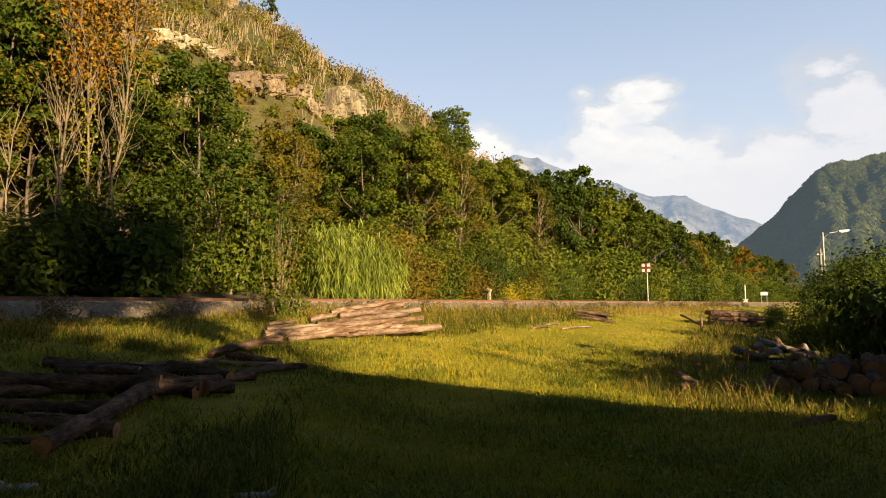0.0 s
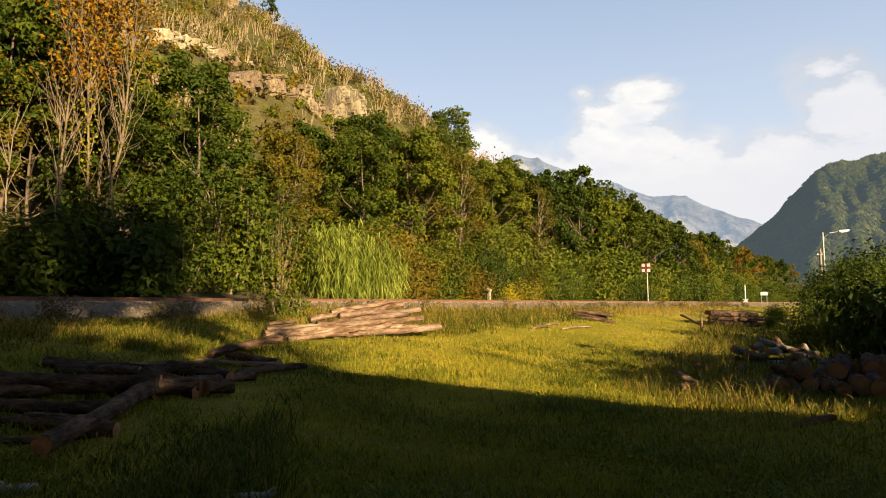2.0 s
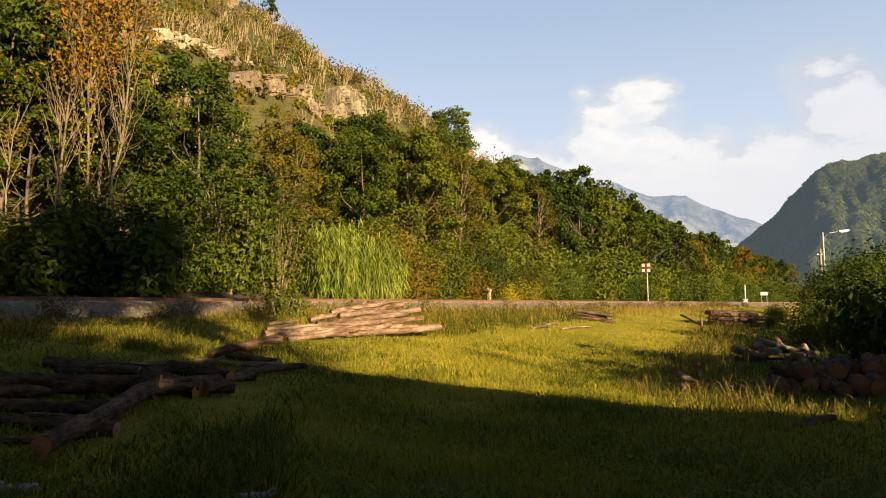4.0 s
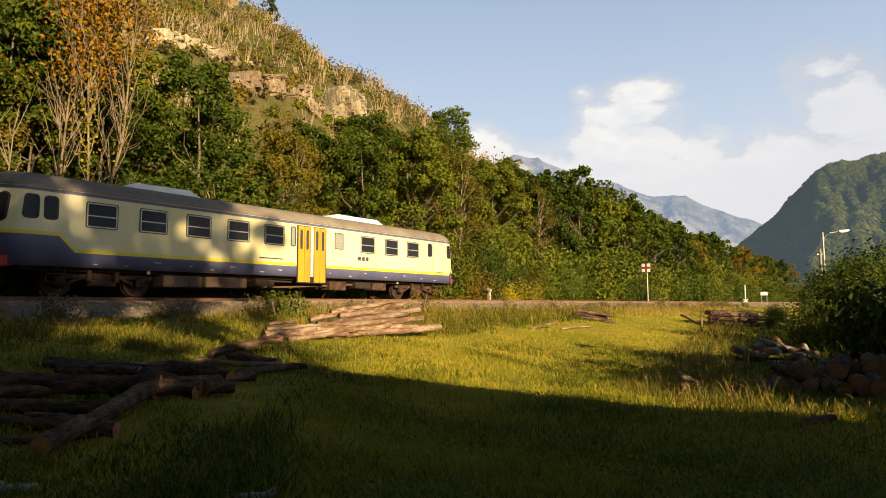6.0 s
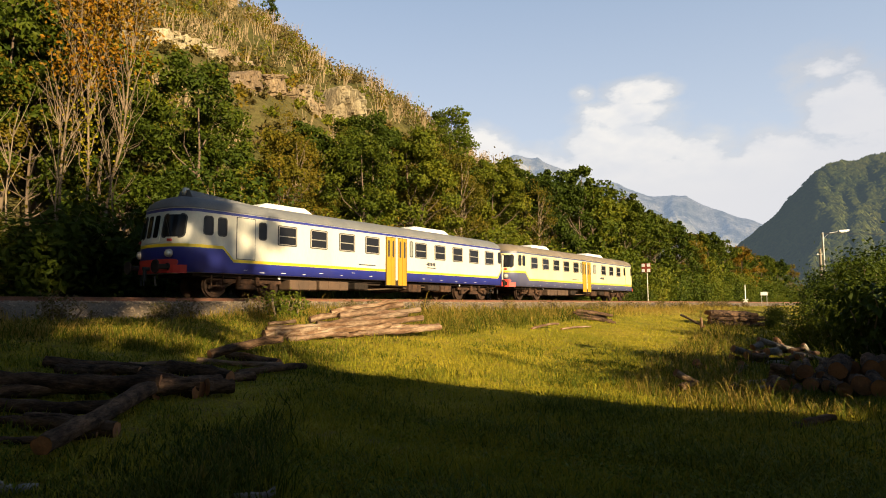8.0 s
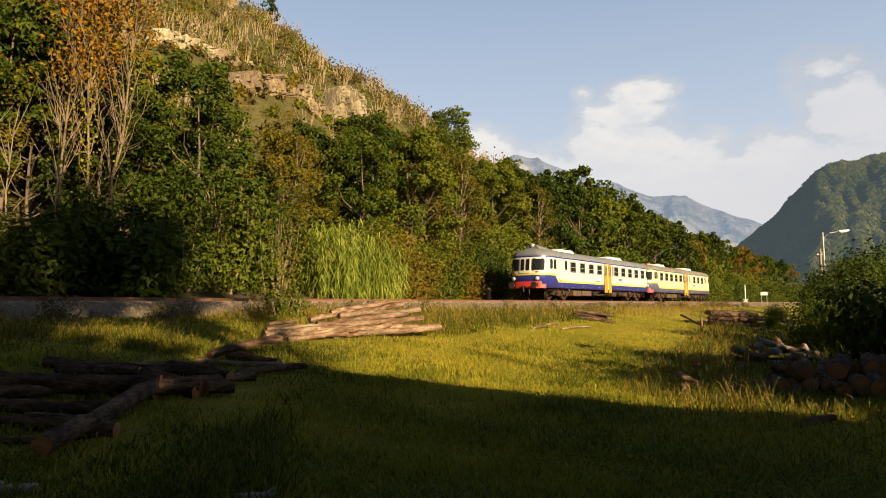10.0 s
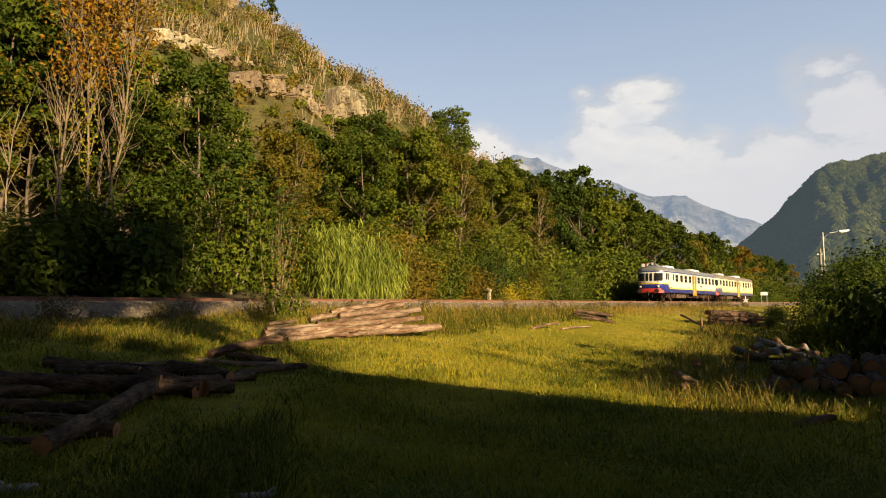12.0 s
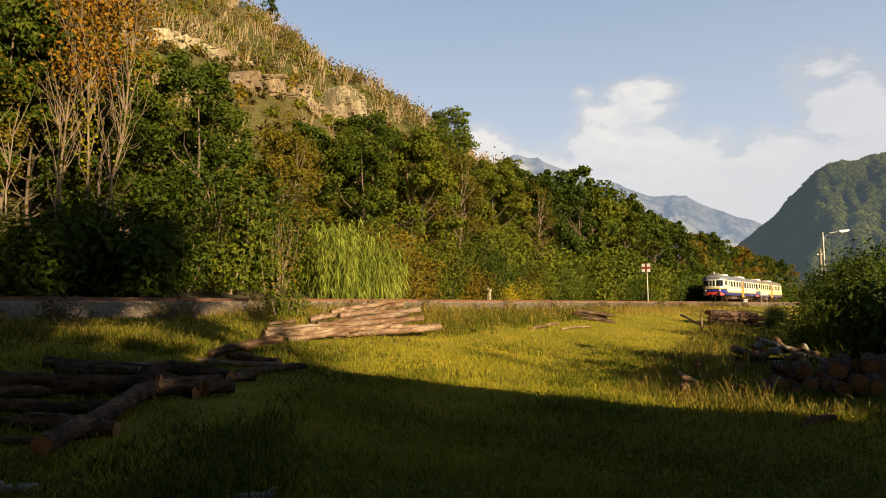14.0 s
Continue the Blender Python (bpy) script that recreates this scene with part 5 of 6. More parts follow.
cliff("rock_cliff", (-25.2, 75.5), (-18.6, 107.0), 3.6, 4.6, 3.0, "brown ledge of fractured rock on the hillside", 1.0, M_ROCKBROWN)
cliff("rock_cliff", (-18.2, 104.5), (-12.6, 112.0), 6.2, 7.4, 7.0, "pale blocky limestone cliff on the hillside", 1.2)
cliff("rock_cliff", (-12.8, 111.5), (-8.4, 120.0), 5.6, 2.2, 17.0, "pale stepped limestone buttress on the hillside", 1.3)
cliff("rock_cliff", (-34.6, 71.0), (-31.2, 89.5), 2.6, 3.0, 11.0, "long pale rock ledge high on the hillside", 0.8)
cliff("rock_cliff", (-31.4, 89.0), (-32.4, 114.0), 3.2, 2.0, 13.0, "long pale rock ledge high on the hillside", 0.8, M_ROCKBROWN)


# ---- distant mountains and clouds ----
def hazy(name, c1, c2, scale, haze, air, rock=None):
    """Far slopes seen through air: the surface, with haze painted over it as emission."""
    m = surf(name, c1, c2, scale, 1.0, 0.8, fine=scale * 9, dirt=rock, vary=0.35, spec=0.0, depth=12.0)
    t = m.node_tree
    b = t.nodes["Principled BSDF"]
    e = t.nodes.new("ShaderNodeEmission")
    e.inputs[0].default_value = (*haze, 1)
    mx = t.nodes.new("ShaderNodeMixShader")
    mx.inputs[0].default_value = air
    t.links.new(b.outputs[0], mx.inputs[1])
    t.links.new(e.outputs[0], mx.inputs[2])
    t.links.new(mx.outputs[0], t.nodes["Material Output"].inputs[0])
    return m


def mountain(name, label, skyline, dist, foot, rough, mat, seed):
    """A range whose crest has the given (azimuth, elevation) in degrees, dist metres off, falling to its foot."""
    az = np.arange(skyline[0][0], skyline[-1][0], 0.12)
    el = np.interp(az, [p[0] for p in skyline], [p[1] for p in skyline])
    nv = 60
    V = np.zeros((len(az), nv + 8, 3))
    for i, (a, e) in enumerate(zip(az, el)):
        sa, ca = math.sin(radians(a)), math.cos(radians(a))
        top = dist * math.tan(radians(e))
        for j in range(nv + 8):
            t = j / (nv - 1)
            r = foot + (dist - foot) * t
            base = top * min(t, 1.0) ** 1.15 if t <= 1 else top * (1 - (t - 1) * 2.5)
            ridge = noise.ridged_multi_fractal((a * 0.25 + seed, t * 1.6 + a * 0.08, seed), 0.9, 2.1, 5, 1.0, 2.0) - 1.1
            z = base + top * rough * ridge * min(1, t * 3) * (1.0 if t < 0.9 else max(0.25, (1.05 - t) * 5)) 
            V[i, j] = (r * sa, r * ca, z + 1.0)
    n, k = len(az), nv + 8
    i, j = np.meshgrid(np.arange(n - 1), np.arange(k - 1), indexing="ij")
    F = np.stack([i * k + j, (i + 1) * k + j, (i + 1) * k + j + 1, i * k + j + 1], -1).reshape(-1, 4)
    tagged(new(name, mesh_np(name, V.reshape(-1, 3), F, (mat,), None, True)), label, "mountain", kind="structure")


# both ranges glow faintly with the bluish haze mixed into their colour
M_FARMOUNT = hazy("hazed_limestone_range", (0.14, 0.15, 0.12), (0.52, 0.49, 0.43), 0.011, (0.15, 0.19, 0.25), 0.55, (0.08, 0.10, 0.06))
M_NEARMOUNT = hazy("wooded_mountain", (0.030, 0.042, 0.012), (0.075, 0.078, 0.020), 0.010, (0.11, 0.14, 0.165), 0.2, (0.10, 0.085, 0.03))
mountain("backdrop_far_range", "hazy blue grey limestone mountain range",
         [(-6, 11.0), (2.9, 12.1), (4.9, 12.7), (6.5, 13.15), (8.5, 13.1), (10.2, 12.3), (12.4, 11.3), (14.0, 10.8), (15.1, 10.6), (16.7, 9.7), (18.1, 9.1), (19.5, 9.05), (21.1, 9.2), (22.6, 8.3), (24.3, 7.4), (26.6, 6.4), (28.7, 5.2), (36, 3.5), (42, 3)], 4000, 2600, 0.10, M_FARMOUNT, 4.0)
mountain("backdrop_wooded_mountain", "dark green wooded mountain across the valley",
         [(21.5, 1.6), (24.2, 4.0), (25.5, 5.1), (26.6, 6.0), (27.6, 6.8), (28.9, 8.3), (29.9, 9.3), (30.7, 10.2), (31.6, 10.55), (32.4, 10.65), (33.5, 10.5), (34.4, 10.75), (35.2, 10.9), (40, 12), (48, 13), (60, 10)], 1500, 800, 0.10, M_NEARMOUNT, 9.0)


def mountain_woods():
    """Tree crowns over the near mountain's slopes, as rough clumps."""
    src = bpy.data.objects["backdrop_wooded_mountain"].data
    n = len(src.vertices)
    co = np.empty(n * 3, dtype=np.float32)
    src.vertices.foreach_get("co", co)
    co = co.reshape(-1, 68, 3)
    rs = np.random.RandomState(91)
    m = 42000
    a, b = rs.uniform(0, 120, m), rs.uniform(4, 61, m)
    i, j = a.astype(int), b.astype(int)
    fa, fb = (a - i)[:, None], (b - j)[:, None]
    C = (co[i, j] * (1 - fa) + co[i + 1, j] * fa) * (1 - fb) + (co[i, j + 1] * (1 - fa) + co[i + 1, j + 1] * fa) * fb
    base = np.array([[0, 0, 1.0], [1, 0, 0.15], [0, 1, 0.15], [-1, 0, 0.15], [0, -1, 0.15]])
    tri = np.array([[0, 1, 2], [0, 2, 3], [0, 3, 4], [0, 4, 1]])
    R = rs.uniform(2.5, 6.0, m)[:, None, None]
    V = base[None] * rs.uniform(0.6, 1.3, (m, 5, 3)) * R + C[:, None]
    F = tri[None] + 5 * np.arange(m)[:, None, None]
    w = leaf_mat("hazed_far_wood", [(0.1, (0.026, 0.040, 0.008)), (0.5, (0.070, 0.078, 0.014)), (0.85, (0.115, 0.105, 0.022)), (1.0, (0.15, 0.12, 0.03))], 0.006, 0.0, 0.9)
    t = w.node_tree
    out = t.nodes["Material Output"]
    # the mountain's haze, painted into the crowns as bluish emission
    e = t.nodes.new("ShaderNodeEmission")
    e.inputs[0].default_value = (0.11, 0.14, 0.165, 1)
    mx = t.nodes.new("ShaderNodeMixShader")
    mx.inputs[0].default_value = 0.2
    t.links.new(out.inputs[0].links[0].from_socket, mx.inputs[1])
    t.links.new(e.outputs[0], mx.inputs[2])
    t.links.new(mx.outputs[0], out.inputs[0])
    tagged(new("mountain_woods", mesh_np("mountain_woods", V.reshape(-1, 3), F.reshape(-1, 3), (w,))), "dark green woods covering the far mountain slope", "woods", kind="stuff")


mountain_woods()


def clouds():
    """Cumulus and haze low in the sky, on a far shell that glows."""
    az = np.radians(np.linspace(-95, 95, 96))
    el = np.radians(np.linspace(-1, 40, 26))
    A, E = np.meshgrid(az, el, indexing="ij")
    R = 4500.0
    V = np.stack([R * np.cos(E) * np.sin(A), R * np.cos(E) * np.cos(A), R * np.sin(E)], -1).reshape(-1, 3)
    n, k = len(az), len(el)
    i, j = np.meshgrid(np.arange(n - 1), np.arange(k - 1), indexing="ij")
    F = np.stack([i * k + j, i * k + j + 1, (i + 1) * k + j + 1, (i + 1) * k + j], -1).reshape(-1, 4)
    m = bpy.data.materials.new("cloud")
    m.use_nodes = True
    t = m.node_tree
    t.nodes.remove(t.nodes["Principled BSDF"])
    tc = t.nodes.new("ShaderNodeTexCoord")
    mp = t.nodes.new("ShaderNodeMapping")
    mp.inputs["Scale"].default_value = (1, 1, 1.9)
    t.links.new(tc.outputs["Object"], mp.inputs[0])
    big = add(t, "ShaderNodeTexNoise", Scale=0.0022, Detail=9.0, Roughness=0.58)
    soft = add(t, "ShaderNodeTexNoise", Scale=0.0030, Detail=5.0, Roughness=0.5)
    for q in (big, soft):
        t.links.new(mp.outputs[0], q.inputs["Vector"])
    sp = t.nodes.new("ShaderNodeSeparateXYZ")
    t.links.new(tc.outputs["Object"], sp.inputs[0])
    def mr(v, a, b, c, d, smooth=False):
        n_ = t.nodes.new("ShaderNodeMapRange")
        if smooth:
            n_.interpolation_type = "SMOOTHSTEP"
        for sock, val in zip(n_.inputs[1:5], (a, b, c, d)):
            sock.default_value = val
        t.links.new(v, n_.inputs[0])
        return n_.outputs[0]
    def mth(op, a, b=0.0):
        n_ = t.nodes.new("ShaderNodeMath")
        n_.operation = op
        for sock, val in zip(n_.inputs, (a, b)):
            if isinstance(val, (int, float)):
                sock.default_value = val
            else:
                t.links.new(val, sock)
        return n_.outputs[0]
    az_ = mth("MULTIPLY", mth("ARCTAN2", sp.outputs[0], sp.outputs[1]), 57.2958)
    el_ = mth("MULTIPLY", mth("ARCSINE", mth("DIVIDE", sp.outputs[2], R)), 57.2958)
    # heaps of cumulus: bearing, height and half sizes in degrees, thickness
    def heap(a, e, ra, re, k):
        u = mth("DIVIDE", mth("SUBTRACT", az_, a), ra)
        v = mth("DIVIDE", mth("SUBTRACT", el_, e), re)
        return mth("MULTIPLY", mth("SUBTRACT", 1.0, mth("ADD", mth("MULTIPLY", u, u), mth("MULTIPLY", v, v))), k)
    dens = mr(el_, 9.0, 18.5, 1.3, -1.0)
    for h in ((3.6, 13.4, 4.2, 2.9, 1.0), (9.0, 12.4, 4.5, 2.4, 0.9), (13.5, 13.4, 4.0, 2.9, 1.0), (18.0, 13.6, 4.5, 2.5, 1.0), (22.5, 12.8, 4.0, 2.0, 0.8), (17.6, 18.0, 3.6, 1.3, 0.8),
              (12.6, 18.2, 1.3, 0.8, 0.5), (16.0, 16.0, 5.5, 1.8, 0.6), (33.5, 14.6, 5.0, 3.0, 0.8), (31.5, 17.8, 3.0, 1.6, 0.35), (28.0, 11.5, 5.0, 3.0, 0.8), (-40.0, 14.0, 12.0, 5.0, 0.9), (55.0, 16.0, 12.0, 6.0, 0.9)):
        dens = mth("MAXIMUM", dens, heap(*h))
    dens = mth("ADD", dens, mth("MULTIPLY", mth("SUBTRACT", big.outputs[0], 0.5), 2.4))
    body = mr(dens, -0.35, 0.65, 0.0, 0.97, True)
    # bluish glow over the whole shell, added to brighten the dim sky
    sky_glow = mr(el_, 4.0, 34.0, 0.9, 0.45)
    alpha = mth("MAXIMUM", body, sky_glow)
    shade = ramp(t, soft.outputs[0], [(0.34, (0.84, 0.85, 0.88)), (0.58, (1.04, 1.0, 0.95))])
    # cloud shading is painted in: greyer towards the bases
    low = mixer(t, mr(el_, 9.0, 15.0, 0.0, 1.0), (0.86, 0.85, 0.87), shade)
    white = mixer(t, mr(az_, 22.0, 33.0, 0.0, 0.8), low, (0.82, 0.82, 0.86))
    blue = mixer(t, mr(el_, 6.0, 29.0, 0.0, 1.0), (0.84, 0.89, 0.97), (0.62, 0.78, 1.03))
    col = mixer(t, body, blue, white)
    e = t.nodes.new("ShaderNodeEmission")
    t.links.new(col, e.inputs[0])
    e.inputs[1].default_value = 0.372
    tr = t.nodes.new("ShaderNodeBsdfTransparent")
    mx = t.nodes.new("ShaderNodeMixShader")
    t.links.new(alpha, mx.inputs[0])
    t.links.new(tr.outputs[0], mx.inputs[1])
    t.links.new(e.outputs[0], mx.inputs[2])
    t.links.new(mx.outputs[0], t.nodes["Material Output"].inputs[0])
    ob = tagged(new("backdrop_clouds", mesh_np("backdrop_clouds", V, F, (m,), None, True)), "white cumulus clouds over pale haze", "clouds", kind="structure")
    return ob


cloud_bank = clouds()


# ---- felled timber ----
def log(a, b, r, bark=None, seed=0, taper=0.85, name="log", label="barked felled log lying in the grass", group="felled logs", ends=None):
    """One felled log from a to b (x, y, height of its axis over the ground)."""
    rs = np.random.RandomState(seed)
    A = np.array([a[0], a[1], float(land(a[0], a[1])) + a[2]])
    B = np.array([b[0], b[1], float(land(b[0], b[1])) + b[2]])
    L = np.linalg.norm(B - A)
    n, sides = max(6, int(L / 0.16)), 18
    x = np.linspace(0, L, n)
    R = r * np.linspace(1, taper, n) * (1 + 0.05 * rs.normal(size=n))
    ang = np.linspace(0, 2 * np.pi, sides, endpoint=False)
    wob = np.cumsum(rs.normal(size=(n, 2)) * 0.012, 0)
    rad = R[:, None] * (1 + 0.045 * rs.normal(size=(n, sides)) + 0.05 * np.sin(ang * 2 + rs.rand() * 6)[None])
    V = np.stack([np.repeat(x[:, None], sides, 1), rad * np.cos(ang) + wob[:, :1], rad * np.sin(ang) + wob[:, 1:]], -1)
    F = []
    for i in range(n - 1):
        for k in range(sides):
            F.append((i * sides + k, i * sides + (k + 1) % sides, (i + 1) * sides + (k + 1) % sides, (i + 1) * sides + k))
    me = mesh_np("bark", V.reshape(-1, 3), np.array(F)[:, ::-1], (bark or M_LOGBARK,), None, True)
    thing = new(name)
    d = Vector(B - A)
    q = d.to_track_quat("X", "Z")
    thing.matrix_basis = Matrix.Translation(Vector(A)) @ q.to_matrix().to_4x4()
    under(new("bark", me), thing)
    for i, sgn in ((0, -1), (n - 1, 1)):
        bm = bmesh.new()
        c = bm.verts.new((x[i] + sgn * 0.012, wob[i, 0], wob[i, 1]))
        ring = [bm.verts.new((x[i] + sgn * 0.003, *(V[i, k, 1:] * 0.5 + wob[i] * 0.5))) for k in range(sides)]
        rim = [bm.verts.new((x[i], V[i, k, 1] * 0.97, V[i, k, 2] * 0.97)) for k in range(sides)]
        for k in range(sides):
            bm.faces.new((c, ring[k], ring[(k + 1) % sides]))
            bm.faces.new((ring[k], rim[k], rim[(k + 1) % sides], ring[(k + 1) % sides]))
        bmesh.ops.recalc_face_normals(bm, faces=bm.faces)
        part("cut_end", bm, ends or M_CUT, thing, "sawn end grain")
    return tagged(thing, label, "log", group)


def timber():
    rs = random.Random(12)
    k = 0
    # dark stack at the near meadow edge
    for a, b, r in (((-6.33, 8.02, 0.14), (-3.79, 8.68, 0.13), 0.185),
                          ((-5.77, 7.33, 0.08), (-3.88, 7.69, 0.09), 0.114),
                          ((-4.64, 6.99, 0.05), (-3.69, 7.14, 0.05), 0.066),
                          ((-4.09, 6.69, 0.03), (-3.62, 6.80, 0.03), 0.050),
                          ((-3.87, 8.48, 0.11), (-3.61, 5.84, 0.11), 0.141),
                          ((-3.84, 8.63, 0.12), (-3.38, 8.94, 0.13), 0.161),
                          ((-3.30, 9.04, 0.11), (-3.02, 9.29, 0.12), 0.146),
                          ((-5.16, 9.58, 0.08), (-4.53, 9.63, 0.08), 0.104),
                          ((-5.18, 10.63, 0.04), (-4.35, 10.98, 0.05), 0.071),
                          ((-4.65, 10.03, 0.06), (-3.61, 10.74, 0.05), 0.081),
                          ((-4.39, 11.53, 0.06), (-2.90, 11.65, 0.06), 0.074),
                          ((-4.19, 11.58, 0.15), (-3.17, 12.61, 0.42), 0.123),
                          ((-3.38, 10.59, 0.06), (-2.56, 11.95, 0.06), 0.082),
                          ((-3.71, 9.34, 0.08), (-3.04, 10.39, 0.09), 0.114),
                          ((-5.80, 7.87, 0.09), (-4.93, 8.38, 0.08), 0.112),
                          ((-5.45, 6.93, 0.04), (-4.46, 7.09, 0.04), 0.061),
                          ((-5.65, 9.72, 0.05), (-5.25, 9.78, 0.06), 0.077),
                          ((-4.55, 6.44, 0.02), (-4.08, 6.49, 0.03), 0.050)):
        k += 1
        r *= 0.74
        a, b = (a[0], a[1], a[2] + r * 0.45), (b[0], b[1], b[2] + r * 0.45)
        log(a, b, r, M_LOGGREY if k in (9, 11) else M_LOGBARK, k, 0.92, label="dark barked log stacked in the long grass", group="stacked logs by the meadow edge")
    # shorter logs among them, sawn ends showing
    for a, b, r in (((-4.32, 9.27, 0.14), (-3.38, 8.94, 0.14), 0.142),
                    ((-4.68, 8.86, 0.11), (-3.8, 8.63, 0.11), 0.115),
                    ((-4.39, 10.34, 0.11), (-3.27, 9.9, 0.11), 0.114),
                    ((-5.76, 10.08, 0.08), (-4.68, 9.9, 0.08), 0.083),
                    ((-5.78, 9.76, 0.06), (-4.89, 9.64, 0.06), 0.068),
                    ((-5.86, 9.82, 0.07), (-5.17, 9.67, 0.07), 0.077),
                    ((-6.95, 8.25, 0.07), (-5.35, 8.32, 0.07), 0.074),
                    ((-4.14, 12.49, 0.09), (-3.06, 11.97, 0.09), 0.095),
                    ((-4.5, 7.0, 0.08), (-3.5, 6.95, 0.08), 0.086),
                    ((-6.27, 10.2, 0.09), (-4.07, 10.26, 0.09), 0.091)):
        k += 1
        log(a, b, r, M_LOGBARK, k, 0.98, label="short dark log with an orange sawn end", group="stacked logs by the meadow edge", ends=M_CUT)
    # sunlit pile of weathered trunks
    for a, b, r in (((-3.55, 17.1, 0.35), (-1.2, 18.88, 0.89), 0.103),
                    ((-2.83, 17.45, 0.49), (-0.7, 18.98, 0.78), 0.097),
                    ((-4.36, 15.82, 0.17), (-0.65, 18.8, 0.54), 0.107),
                    ((-3.51, 16.36, 0.16), (-0.15, 18.9, 0.43), 0.117),
                    ((-2.31, 17.11, 0.08), (-0.13, 18.68, 0.32), 0.103),
                    ((-4.29, 15.38, 0.1), (-3.22, 16.35, 0.26), 0.154),
                    ((-4.37, 16.09, 0.28), (-3.83, 16.6, 0.35), 0.058),
                    ((-3.77, 15.57, 0.02), (-2.55, 16.67, 0.14), 0.086),
                    ((-3.92, 15.7, 0.13), (-1.47, 17.76, 0.35), 0.089),
                    ((-3.07, 17.5, 0.52), (-1.39, 18.75, 0.82), 0.080),
                    ((-3.31, 16.79, 0.28), (-1.04, 18.52, 0.62), 0.094),
                    ((-2.8, 16.46, -0.0), (-2.01, 17.11, 0.11), 0.067)):
        k += 1
        log((a[0], a[1], max(a[2], r * 0.6)), b, r * 0.82, M_PEELED if k % 3 else M_LOGGREY, k, 0.9, label="weathered reddish trunk with peeling bark in a pile", group="pile of weathered trunks", ends=M_LOGGREY)
    # small far pile
    for i in range(6):
        k += 1
        x, y = 6.6 + rs.uniform(-0.2, 0.2), 31.0 + i * 0.25
        log((x, y, 0.10 + 0.14 * (i % 3)), (x + rs.uniform(1.4, 1.9), y + rs.uniform(-0.2, 0.2), 0.10 + 0.12 * (i % 3)), 0.08, M_LOGBARK, k, group="small stack of branches", label="thin brown log in a low stack")
    # dark stack at the field's edge
    for i in range(9):
        k += 1
        x, y = 15.4 + rs.uniform(-0.3, 0.4), 36.6 + (i % 3) * 0.5
        log((x, y, 0.18 + 0.26 * (i // 3)), (x + rs.uniform(3.0, 4.2), y + 1.6, 0.18 + 0.26 * (i // 3)), 0.14, M_LOGBARK, k, group="dark stack under the bushes", label="dark barked log stacked under the bushes")
    # scattered heap
    for a, b, r in (((7.53, 16.8, 0.43), (8.02, 16.95, 0.21), 0.104),
                    ((7.71, 16.5, 0.28), (8.27, 16.65, 0.24), 0.110),
                    ((8.04, 17.0, 0.12), (8.88, 17.15, 0.4), 0.075),
                    ((8.58, 17.6, 0.62), (9.58, 17.75, 0.36), 0.078),
                    ((9.23, 17.9, 0.63), (9.51, 18.05, 0.43), 0.071),
                    ((8.36, 16.9, 0.1), (9.06, 17.05, 0.08), 0.052),
                    ((9.33, 17.3, 0.28), (10.39, 17.45, -0.03), 0.054),
                    ((9.42, 17.6, 0.34), (9.89, 17.75, 0.36), 0.070),
                    ((8.5, 17.0, 0.36), (8.87, 17.15, 0.3), 0.105),
                    ((8.32, 17.4, 0.43), (8.63, 17.55, 0.53), 0.092),
                    ((7.44, 16.8, 0.22), (7.8, 16.95, 0.1), 0.059),
                    ((7.17, 15.6, 0.15), (7.34, 15.75, -0.07), 0.083),
                    ((9.92, 17.8, 0.48), (10.3, 17.95, -0.0), 0.063)):
        k += 1
        log((a[0], a[1], max(a[2], r * 0.7)), (b[0], b[1], max(b[2], r * 0.7)), r, (M_LOGBARK, M_PALELOG, M_PALELOG)[k % 3], k, 0.95, group="scattered heap of short logs", label="short cut log in a loose heap")
    for i in range(8):
        k += 1
        c = Vector((8.9 + rs.uniform(-0.8, 1.3), 17.7 + rs.uniform(-0.5, 0.9)))
        a = rs.uniform(0, math.pi)
        L = rs.uniform(0.35, 0.7)
        h = rs.uniform(0.08, 0.28)
        log((c.x - L * math.cos(a), c.y - L * math.sin(a), h), (c.x + L * math.cos(a), c.y + L * math.sin(a), h + rs.uniform(-0.05, 0.12)), rs.uniform(0.05, 0.09), M_LOGBARK, k, group="scattered heap of short logs", label="short cut log in a loose heap")
    # untidy firewood stack, sawn ends towards the meadow
    for e, r, L in (((6.49, 11.6, 0.41), 0.133, 0.90),
                    ((6.33, 11.2, 0.2), 0.119, 0.90),
                    ((7.01, 11.5, 0.4), 0.183, 1.00),
                    ((6.72, 10.9, 0.16), 0.116, 0.80),
                    ((7.09, 11.0, 0.23), 0.185, 1.10),
                    ((7.26, 10.8, 0.18), 0.143, 1.00),
                    ((5.81, 11.1, 0.2), 0.118, 0.70),
                    ((5.95, 11.0, 0.1), 0.078, 0.60),
                    ((5.59, 11.1, 0.14), 0.069, 0.70),
                    ((7.72, 11.7, 0.4), 0.155, 1.10),
                    ((6.68, 11.3, 0.16), 0.100, 0.90),
                    ((7.94, 11.6, 0.41), 0.174, 1.00),
                    ((6.94, 11.9, 0.29), 0.095, 0.90),
                    ((7.61, 12.0, 0.42), 0.117, 0.90)):
        k += 1
        a = radians(rs.uniform(52, 78))
        log((e[0], e[1], max(e[2], r * 0.8)), (e[0] + L * math.cos(a), e[1] + L * math.sin(a), max(r * 0.8, e[2] + rs.uniform(-0.05, 0.1))), r, M_LOGBARK, k, group="stack of firewood", label="short thick log in a firewood stack")
